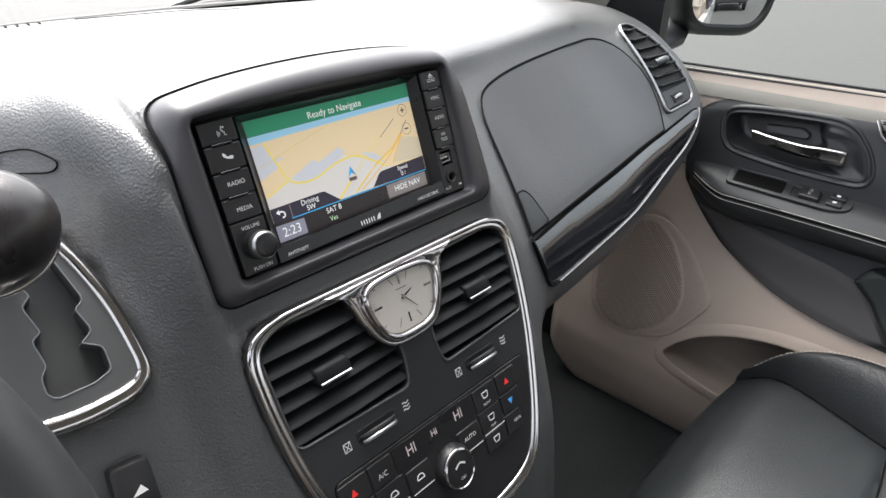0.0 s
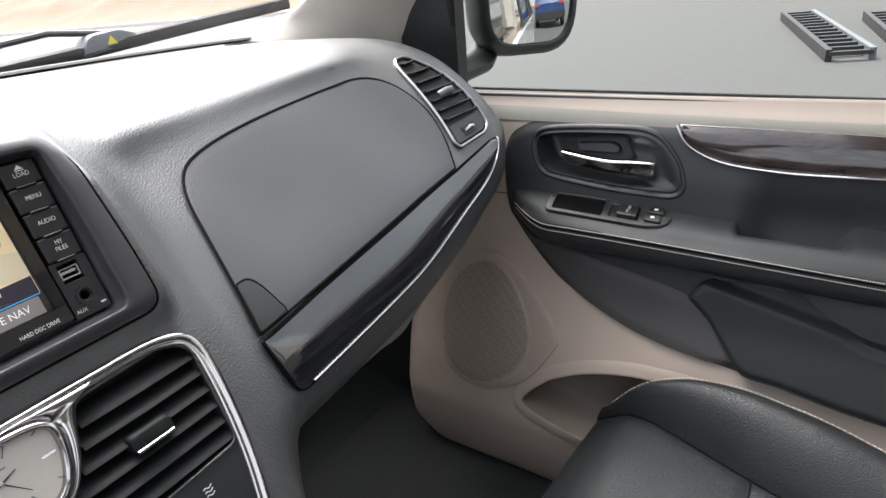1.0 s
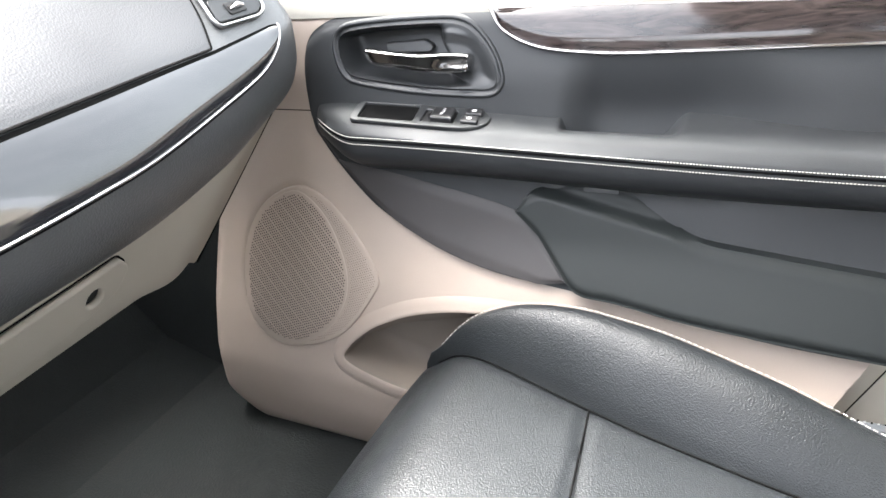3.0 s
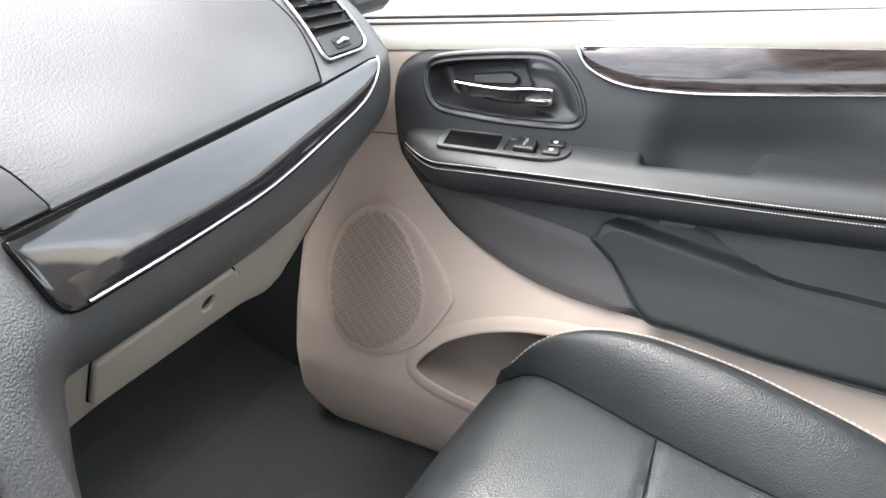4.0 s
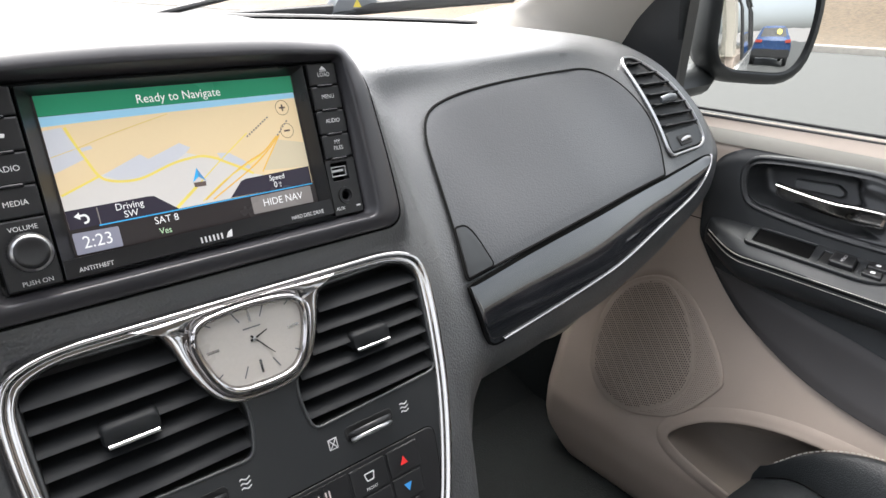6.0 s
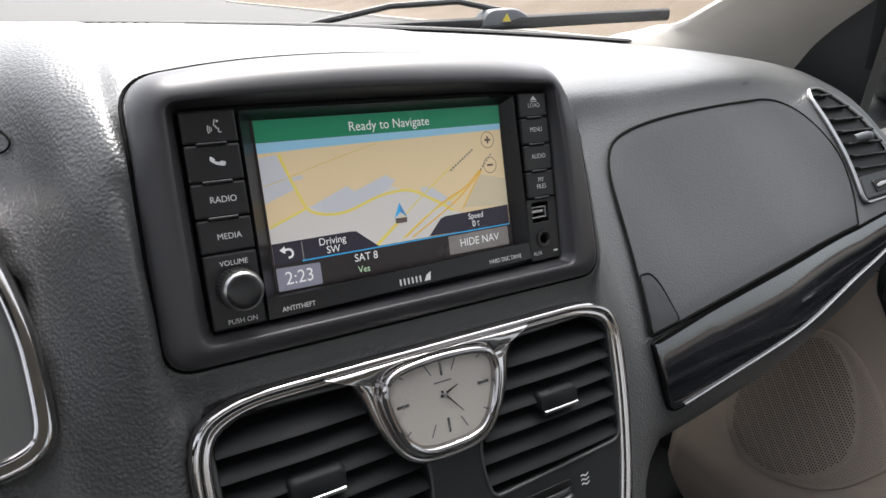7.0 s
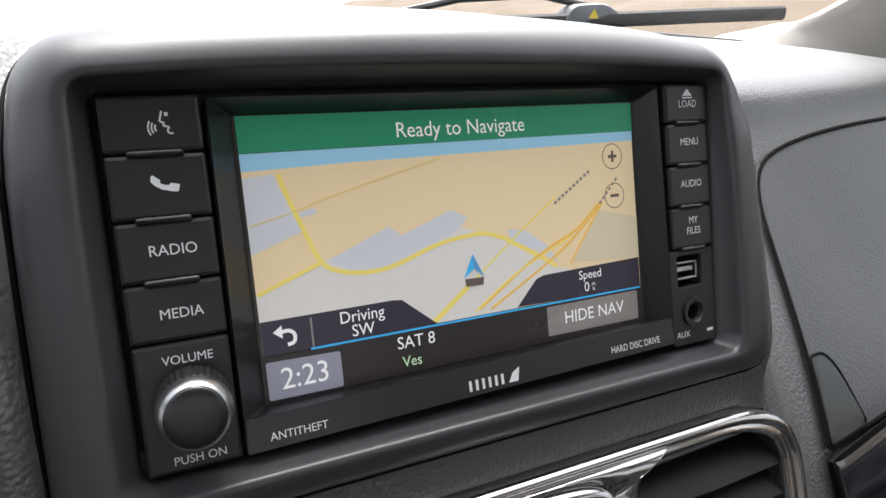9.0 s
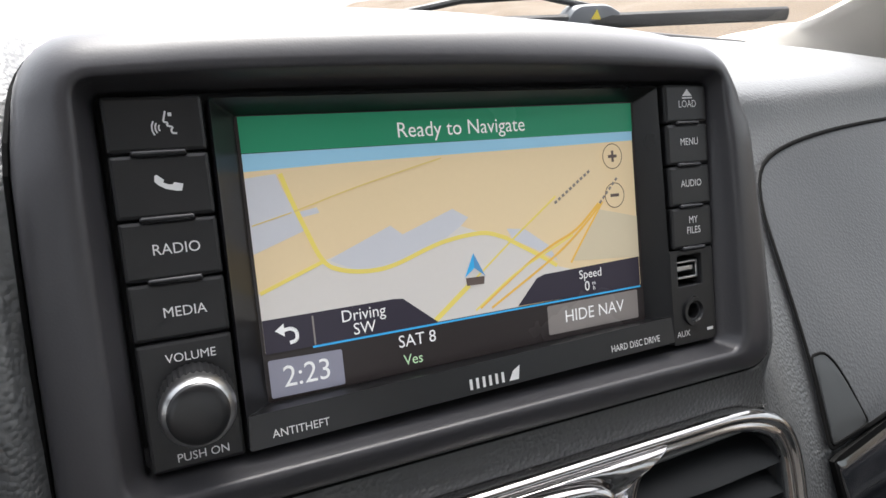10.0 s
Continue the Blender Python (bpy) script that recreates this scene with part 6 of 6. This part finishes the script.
loft(bm, [frame_ring(d, w) for d, w in ((-0.0008, -0.004), (-0.0008, 0.0040), (0.0000, 0.0058), (0.0013, 0.0072), (0.0030, 0.0078), (0.0046, 0.0072), (0.0056, 0.0060), (0.0066, 0.0060), (0.0078, 0.0066), (0.0094, 0.0062), (0.0106, 0.0048), (0.0110, 0.0030))])
smooth(part("chrome_frame", bm, CHROME, console, "chrome frame"), 60)
for lp, s in ((VL, -1), (VR, 1)):
    bm = bmesh.new()
    loft(bm, [[STK(a, b, 0.0035) for a, b in inset(lp, -0.001)], [STK(a, b, -0.002) for a, b in inset(lp, 0.001)], [STK(a, b, -0.045) for a, b in inset(lp, 0.004)]], cap1=True)
    mouth_ob = part("air_vent", bm, BLACK, console, "slatted air vent")
    bm = bmesh.new()
    sweep(bm, [STK(a, b, 0.0042) for a, b in inset(lp, -0.0012)], 0.0024, 0.0022, Vector((0, -1, 0.4)).normalized(), 8, True)
    smooth(part("vent_lip", bm, GATEM, mouth_ob), 60)
    for i in range(6):
        z = 0.8765 + 0.0129 * i
        hits = sorted(ax + (bx - ax) * (z - az) / (bz - az) for (ax, az), (bx, bz) in zip(lp, lp[1:] + lp[:1]) if (az > z) != (bz > z))
        bm = bmesh.new()
        x0, x1 = hits[0] + 0.0008, hits[-1] - 0.0008
        m0 = [STK(x0, z, -0.004), STK((x0 + x1) / 2, z, -0.002), STK(x1, z, -0.004)]
        sweep(bm, m0, 0.0030, 0.021, (0, -1, -0.30), 8)
        smooth(part("slat", bm, SLAT, mouth_ob), 60)
    tx = CX - 0.002 + s * 0.0832
    bm = bmesh.new()
    loft(bm, [[STK(tx + a * k, 0.9075 + b * k + dz, w) for a, b in rounded([(-0.0165, -0.0065), (0.0165, -0.0065), (0.0165, 0.0065), (-0.0165, 0.0065)], 0.004, 3)] for k, w, dz in ((0.95, -0.006, 0.003), (1.0, 0.004, 0.001), (0.92, 0.0085, 0.0), (0.7, 0.0095, 0.0))], cap0=True, cap1=True)
    tab = smooth(part("vent_tab", bm, SLAT, mouth_ob), 50)
    bm = bmesh.new()
    sweep(bm, [STK(tx - 0.014, 0.9025, 0.0092), STK(tx + 0.014, 0.9025, 0.0092)], 0.0028, 0.002, (0, -1, 0.3), 6)
    part("tab_edge", bm, SATIN, tab, "silver tab edge")
    # thumb wheel under the vent with its marks
    wx, wz = CX + s * 0.0635, 0.8495
    part("wheel_slot", slab(rect(wx - 0.0205, wz - 0.0050, wx + 0.0205, wz + 0.0055, 0.004), STK, 0.002, 0.0046, 0.0004), BLACK, console)
    bm = bmesh.new()
    prof = [STK(wx + 0.017 * math.cos(math.pi * j / 14), wz - 0.0015 + 0.003 * math.sin(math.pi * j / 14), 0.0035 + 0.0085 * math.sin(math.pi * j / 14)) for j in range(15)]
    sweep(bm, prof, 0.0060, 0.003, (0, -1, 0.4), 8)
    thumb = smooth(part("thumb_wheel", bm, BUTTON, console, "black thumb wheel with a chrome band"), 60)
    bm = bmesh.new()
    sweep(bm, [q + Vector((0, -0.0022, -0.0026)) for q in prof[1:-1]], 0.0040, 0.0034, (0, -1, 0.4), 8)
    smooth(part("band", bm, SATIN, thumb, "chrome band"), 60)
    part("mark", sheet(rect(wx - 0.0345, wz - 0.0045, wx - 0.0275, wz + 0.0030, 0.0004), STK, 0.0043), INK, console)
    part("mark", sheet(rect(wx - 0.0338, wz - 0.0038, wx - 0.0282, wz + 0.0023, 0.0003), STK, 0.0046), SMOOTH, console)
    for q in (-1, 1):
        part("mark", sheet([(wx - 0.031 - 0.0026, wz - 0.0008 - q * 0.0026), (wx - 0.031 - 0.0021, wz - 0.0008 - q * 0.0030), (wx - 0.031 + 0.0026, wz - 0.0008 + q * 0.0026), (wx - 0.031 + 0.0021, wz - 0.0008 + q * 0.0030)], STK, 0.0048), INK, console)
    for i in range(3):
        zz = wz + 0.0042 - 0.0028 * i
        pts = [(wx + 0.0285 + 0.001 * j, zz + 0.0006 * math.sin(j * 1.1)) for j in range(8)]
        part("mark", sheet([(a, b) for a, b in pts] + [(a, b - 0.0009) for a, b in pts[::-1]], STK, 0.0043), INK, console)

# clock in its chrome hub
KX = CX - 0.0035
clock = thing("dashboard_clock", tuple(STK(KX, 0.932, 0.0)), "analogue clock with a pale dial in a chrome surround", "clock")
HUB = rounded([(KX - 0.072, 0.9588, 0.002), (KX - 0.0575, 0.9545, 0.012), (KX - 0.0505, 0.944, 0.012), (KX - 0.0455, 0.925, 0.02), (KX - 0.029, 0.8995, 0.02), (KX, 0.8965, 0.03), (KX + 0.029, 0.8995, 0.02), (KX + 0.0455, 0.925, 0.02), (KX + 0.0505, 0.944, 0.012), (KX + 0.0575, 0.9545, 0.012), (KX + 0.072, 0.9588, 0.002), (KX, 0.9590, 0.05)], 0.01, 5)
DIALP = rounded([(KX - 0.0355, 0.9497, 0.013), (KX - 0.0345, 0.932, 0.02), (KX - 0.024, 0.9085, 0.014), (KX, 0.9065, 0.02), (KX + 0.024, 0.9085, 0.014), (KX + 0.0345, 0.932, 0.02), (KX + 0.0355, 0.9497, 0.013), (KX, 0.9530, 0.03)], 0.01, 6)
DIALP = spline([DIALP[i] for i in range(0, len(DIALP), 2)], 2, True)


def nearest(loop, p):
    """The point of an outline that lies nearest to p."""
    best = None
    for a, b in zip(loop, loop[1:] + loop[:1]):
        a, b = Vector(a[:2]), Vector(b[:2])
        f = max(0.0, min(1.0, (p - a).dot(b - a) / max(1e-12, (b - a).length_squared)))
        q = a.lerp(b, f)
        if best is None or (q - p).length < (best - p).length:
            best = q
    return best


rim = []
for a, b in zip(HUB, HUB[1:] + HUB[:1]):
    n = max(1, int((Vector(b) - Vector(a)).length / 0.0025))
    rim += [Vector(a).lerp(Vector(b), j / n) for j in range(n)]
collar = inset(DIALP, -0.0052)
pairs = [(p, nearest(collar, p)) for p in rim]
bm = bmesh.new()
loft(bm, [[STK(*p.lerp(q, f), w) for p, q in pairs] for f, w in ((0, -0.006), (0, 0.0050), (0.04, 0.0070), (0.12, 0.0087), (0.26, 0.0097), (0.45, 0.0101), (0.65, 0.0099), (0.85, 0.0091), (1.0, 0.0080))])
smooth(part("hub", bm, CHROME, clock, "chrome hub"), 60)
bm = bmesh.new()
loft(bm, [[STK(a, b, w) for a, b in lp] for lp, w in ((inset(DIALP, -0.0055), 0.006), (inset(DIALP, -0.0052), 0.0105), (inset(DIALP, -0.0040), 0.0132), (inset(DIALP, -0.0022), 0.0142), (inset(DIALP, -0.0006), 0.0132), (DIALP, 0.0112), (inset(DIALP, 0.0008), 0.0075))])
smooth(part("bezel", bm, CHROME, clock, "rounded chrome bezel"), 60)
dial = part("dial", slab(inset(DIALP, 0.0004), STK, 0.004, 0.0097, 0.0002), DIAL, clock, "pale dial")
for i in range(12):
    a = radians(90 - 30 * i)
    c, s = math.cos(a), math.sin(a)
    k = min(0.0315 / max(1e-6, abs(c)), (0.0185 if s > 0 else 0.0215) / max(1e-6, abs(s)))
    k0, wd = k - (0.0075 if i % 3 else 0.0080), 0.0004 if i % 3 else 0.0008
    o = Vector((KX, 0.9335))
    d = Vector((c, s))
    t = Vector((-s, c)) * wd
    part("hour_mark", sheet([tuple(o + d * k0 - t), tuple(o + d * k - t), tuple(o + d * k + t), tuple(o + d * k0 + t)], STK, 0.0100), CHROME if i % 3 == 0 else GREYPL, dial)
for ang, ln, wd in ((-48, 0.0165, 0.0006), (19, 0.0100, 0.0008)):
    c, s = math.cos(radians(ang)), math.sin(radians(ang))
    o, d, t = Vector((KX, 0.9335)), Vector((c, s)), Vector((-s, c)) * wd
    part("pointer", sheet([tuple(o - d * 0.003 - t), tuple(o + d * ln - t * 0.4), tuple(o + d * ln + t * 0.4), tuple(o - d * 0.003 + t)], STK, 0.0104), GLOSSY, dial)
bm = bmesh.new()
revolve(bm, [(0.0013, 0.009), (0.0013, 0.0108), (0.0006, 0.0112)], STK, KX, 0.9335, 12)
part("pin", bm, SATIN, dial)
part("brand_bar", sheet(rect(KX - 0.0060, 0.9402, KX + 0.0060, 0.9410, 0.0002, 2), STK, 0.0100), GREYPL, dial)
cover = part("cover", sheet(DIALP, STK, 0.0122), GLASS, clock, "clear cover glass")
cover.visible_shadow = False

# climate controls
KC = 0.0
CT = rounded([(CX - 0.117, 0.829, 0.008), (CX + 0.1165, 0.829, 0.008), (CX + 0.1130, 0.790, 0.02), (CX + 0.094, 0.748, 0.02), (CX + 0.060, 0.728, 0.02), (CX - 0.060, 0.728, 0.02), (CX - 0.094, 0.748, 0.02), (CX - 0.1130, 0.790, 0.02)], 0.01, 4)
part("gap", slab(inset(CT, -0.0010), STK, 0.002, 0.0044, 0.0002), SEAM, console)
ctl = part("control_plate", slab(CT, STK, 0.002, 0.0052, 0.0006), BUTTON, console, "black climate control plate")
disp = part("display", slab(rect(KC - 0.050, 0.8035, KC + 0.046, 0.8265, 0.001), STK, 0.003, 0.0058, 0.0003), GLOSSY, ctl, "dark temperature display")
for x, sz in ((-0.031, 0.0125), (-0.004, 0.0085), (0.0265, 0.0125)):
    lettering("HI", STK, KC + x, 0.8170, sz, 0.0061, DIGITS, disp, wide=0.9)
for x0, z0, x1, z1 in ((-0.105, 0.806, -0.078, 0.826), (-0.105, 0.787, -0.078, 0.8045), (-0.076, 0.806, -0.052, 0.826), (-0.076, 0.784, -0.046, 0.8045), (-0.044, 0.782, -0.018, 0.802), (0.018, 0.782, 0.046, 0.802), (0.048, 0.806, 0.078, 0.826), (0.048, 0.784, 0.078, 0.8045), (0.080, 0.807, 0.108, 0.826), (0.080, 0.788, 0.106, 0.8055), (0.078, 0.768, 0.100, 0.786), (-0.100, 0.768, -0.078, 0.786), (0.048, 0.766, 0.076, 0.782)):
    part("button", slab(rect(KC + x0, z0, KC + x1, z1, 0.0012, 2), STK, 0.004, 0.0066, 0.0008), BUTTON, ctl)
for text, x, z, s in (("A/C", -0.064, 0.814, 0.006), ("AUTO", 0.032, 0.793, 0.0055), ("REAR", 0.094, 0.777, 0.0042), ("FRONT", 0.063, 0.8095, 0.003), ("REAR", 0.063, 0.788, 0.003)):
    lettering(text, STK, KC + x, z, s, 0.0070, INK, ctl)
for s in (-1, 1):
    part("up_mark", sheet([(KC + s * 0.093 - 0.0035, 0.8135), (KC + s * 0.093 + 0.0035, 0.8135), (KC + s * 0.093, 0.8195)], STK, 0.0070), REDINK, ctl)
    part("down_mark", sheet([(KC + s * 0.092 - 0.0035, 0.7995), (KC + s * 0.092 + 0.0035, 0.7995), (KC + s * 0.092, 0.7935)], STK, 0.0070), BLUEINK, ctl)
for x, z in ((0.063, 0.8175), (0.063, 0.7955), (0.062, 0.7745)):
    part("demist_mark", plate([rounded([(KC + x - 0.0045, z + 0.003), (KC + x + 0.0045, z + 0.003), (KC + x + 0.003, z - 0.003), (KC + x - 0.003, z - 0.003)], 0.001, 2), rounded([(KC + x - 0.0035, z + 0.0022), (KC + x + 0.0035, z + 0.0022), (KC + x + 0.0023, z - 0.0022), (KC + x - 0.0023, z - 0.0022)], 0.0008, 2)], STK, 0.0067, 0.0070), INK, ctl)
for x0, x1, z in ((-0.075, -0.047, 0.7835), (0.049, 0.077, 0.7835), (0.02, 0.045, 0.7815), (-0.043, -0.019, 0.7815)):
    part("key_line", sheet([(KC + x0, z), (KC + x1, z), (KC + x1, z + 0.0010), (KC + x0, z + 0.0010)], STK, 0.0072), INK, ctl)
for x, z in ((-0.060, 0.794), (-0.031, 0.792)):
    part("flow_mark", plate([rounded([(KC + x - 0.005, z - 0.002), (KC + x + 0.005, z - 0.002), (KC + x + 0.003, z + 0.003), (KC + x - 0.003, z + 0.003)], 0.002, 3), rounded([(KC + x - 0.0038, z - 0.0012), (KC + x + 0.0038, z - 0.0012), (KC + x + 0.0022, z + 0.0022), (KC + x - 0.0022, z + 0.0022)], 0.0016, 3)], STK, 0.0067, 0.0070), INK, ctl)
FX, FZ = 0.0045, 0.780
bm = bmesh.new()
revolve(bm, [(0.0200, 0.004), (0.0200, 0.008), (0.0182, 0.0130), (0.0172, 0.0145)], STK, FX, FZ, 48)
fan = smooth(part("fan_knob", bm, BUTTON, ctl, "black fan knob with a chrome rim"), 40)
bm = bmesh.new()
loft(bm, [[STK(FX + r * math.cos(2 * math.pi * j / 48), FZ + r * math.sin(2 * math.pi * j / 48), w) for j in range(48)] for r, w in ((0.0176, 0.0135), (0.0180, 0.0148), (0.0172, 0.0164), (0.0160, 0.0170), (0.0153, 0.0160))])
smooth(part("rim", bm, CHROME, fan), 60)
bm = bmesh.new()
revolve(bm, [(0.0155, 0.0150), (0.0153, 0.0162), (0.009, 0.0167), (0.002, 0.0168)], STK, FX, FZ, 48)
smooth(part("cap", bm, BUTTON, fan), 60)
part("fan_mark", sheet(spline([(FX - 0.0065, FZ + 0.004), (FX, FZ + 0.007), (FX + 0.0065, FZ + 0.004)], 4) + spline([(FX + 0.0055, FZ + 0.0024), (FX, FZ + 0.0053), (FX - 0.0055, FZ + 0.0024)], 4), STK, 0.0174), INK, fan)
lettering("OFF", STK, FX, FZ - 0.0075, 0.0040, 0.0174, INK, fan)

# ---- shifter ----
shifter = thing("gear_shifter", (-0.24, -0.03, 0.95), "gear shifter with a black knob in a chrome-edged gate", "gear shifter")
GATE = [(-0.2413, 0.9603), (-0.220, 0.9603), (-0.2095, 0.9630), (-0.2085, 0.9748), (-0.2190, 0.9808), (-0.2100, 0.9850), (-0.2137, 0.9981), (-0.2069, 1.0014), (-0.2127, 1.026), (-0.222, 1.046), (-0.240, 1.050), (-0.252, 1.030), (-0.2339, 1.0186), (-0.2312, 1.0115), (-0.2378, 1.0076), (-0.2344, 0.9925), (-0.2408, 0.9904), (-0.2395, 0.9761), (-0.2446, 0.9721), (-0.2458, 0.9636)]
GATE = rounded(GATE, 0.0022, 2)
gate = part("gate_plate", plate([inset(SB, 0.002), GATE], SHF, -0.018, 0.006, 0.001), GATEM, shifter, "dark grey stepped gate plate")
part("gate_well", sheet(inset(GATE, -0.001), SHF, -0.0125), GATEM, gate)
bm = bmesh.new()
sweep(bm, [SHF(a, b, 0.006) for a, b in inset(GATE, -0.0006)], 0.0010, 0.0010, Vector((0, -1, 0.77)).normalized(), 6, True)
part("slot_lip", bm, GREYPL, gate, "grey lip round the gate slot")
bm = bmesh.new()
loft(bm, [[SHF(a, b, w) for a, b in lp] for lp, w in ((SB, -0.006), (SB, 0.004), (inset(SB, 0.0006), 0.0066), (inset(SB, 0.0018), 0.0082), (inset(SB, 0.0040), 0.0090), (inset(SB, 0.0066), 0.0092), (inset(SB, 0.0084), 0.0086), (inset(SB, 0.0096), 0.0060))])
smooth(part("chrome_edge", bm, CHROME, shifter, "chrome gate edge"), 50)
bm = bmesh.new()
sweep(bm, [SHF(-0.237, 1.03, -0.005), SHF(-0.238, 1.035, 0.03), SHF(-0.240, 1.04, 0.06)], 0.016, 0.012, n=12)
smooth(part("stem", bm, SMOOTH, shifter), 60)
kc = Vector((-0.248, -0.05, 1.086))
ax = Vector((0.08, -0.80, 0.58)).normalized()
u = ax.cross(Vector((1, 0, 0))).normalized()
v = ax.cross(u)
KNB = lambda a, b, w=0.0: kc + v * a + u * b + ax * w
bm = bmesh.new()
n = 32
loops = []
for r, w in ((0.010, -0.034), (0.020, -0.028), (0.0265, -0.020), (0.0275, -0.010), (0.028, 0.0), (0.0265, 0.012), (0.021, 0.021), (0.012, 0.026), (0.003, 0.0275)):
    r, w = 1.08 * r, 1.08 * w
    loops.append([KNB(1.15 * r * math.cos(2 * math.pi * j / n), r * math.sin(2 * math.pi * j / n), w) for j in range(n)])
loft(bm, loops, cap0=True, cap1=True)
kb = smooth(part("knob", bm, KNOBM, shifter, "smooth rounded black knob"), 70)
bm = bmesh.new()
sweep(bm, [KNB(1.15 * 0.0297 * math.cos(2 * math.pi * j / n), 0.0297 * math.sin(2 * math.pi * j / n), -0.012) for j in range(n)], 0.004, 0.003, ax, 8, True)
smooth(part("ring", bm, CHROME, kb, "thin chrome ring"), 60)
# small switch under the shifter
SWL = plane_fn(0.5, -0.058, 0.90)
smooth(part("lower_switch", slab(rounded([(-0.240, 0.885), (-0.214, 0.882), (-0.212, 0.912), (-0.236, 0.914)], 0.004, 4), SWL, -0.01, 0.006, 0.002), BUTTON, dash, "small black switch"), 40)
part("switch_mark", sheet([(-0.229, 0.894), (-0.219, 0.894), (-0.222, 0.899)], SWL, 0.0063), INK, dash)
# small pad beside the cluster
CAPL = rounded([(-0.216, 1.074, 0.004), (-0.190, 1.073, 0.006), (-0.184, 1.080, 0.006), (-0.196, 1.088, 0.004), (-0.212, 1.086, 0.004)], 0.004, 4)
bm = bmesh.new()
sweep(bm, [FACE(a, b, 0.0015) for a, b in CAPL], 0.0012, 0.0012, (0, -0.8, 0.6), 6, True)
part("cover_gap", bm, SEAM, dash)

# ---- steering wheel ----
wheel = thing("steering_wheel", (-0.46, 0.0, 0.98), "black leather steering wheel", "steering wheel")
wc = Vector((-0.461, -0.24, 1.049))
wa = Vector((0.0, -0.87, 0.5)).normalized()
wu, wv = Vector((1, 0, 0)), wa.cross(Vector((1, 0, 0))).normalized()
bm = bmesh.new()
sweep(bm, [wc + wu * (0.185 * math.cos(2 * math.pi * j / 64)) + wv * (0.185 * math.sin(2 * math.pi * j / 64)) for j in range(64)], 0.031, 0.036, wa, 14, True)
smooth(part("rim", bm, SMOOTH, wheel), 70)
WH = lambda a, b, w=0.0: wc + wu * a + wv * b + wa * (w - 0.05)
part("hub", slab(rounded([(-0.085, -0.06), (0.085, -0.06), (0.075, 0.07), (-0.075, 0.07)], 0.04, 5), WH, -0.03, 0.03, 0.012), SMOOTH, wheel)
for a in (0, 180, 270):
    c, s = math.cos(radians(a)), math.sin(radians(a))
    bm = bmesh.new()
    sweep(bm, [WH(0.07 * c, 0.05 * s, 0.0), WH(0.178 * c, 0.178 * s, 0.045)], 0.04, 0.016, wa, 8)
    smooth(part("spoke", bm, SMOOTH, wheel), 60)
bm = bmesh.new()
sweep(bm, [wc - wa * 0.06, Vector((-0.462, 0.06, 0.93))], 0.06, 0.06, n=14)
part("column", bm, SMOOTH, wheel)
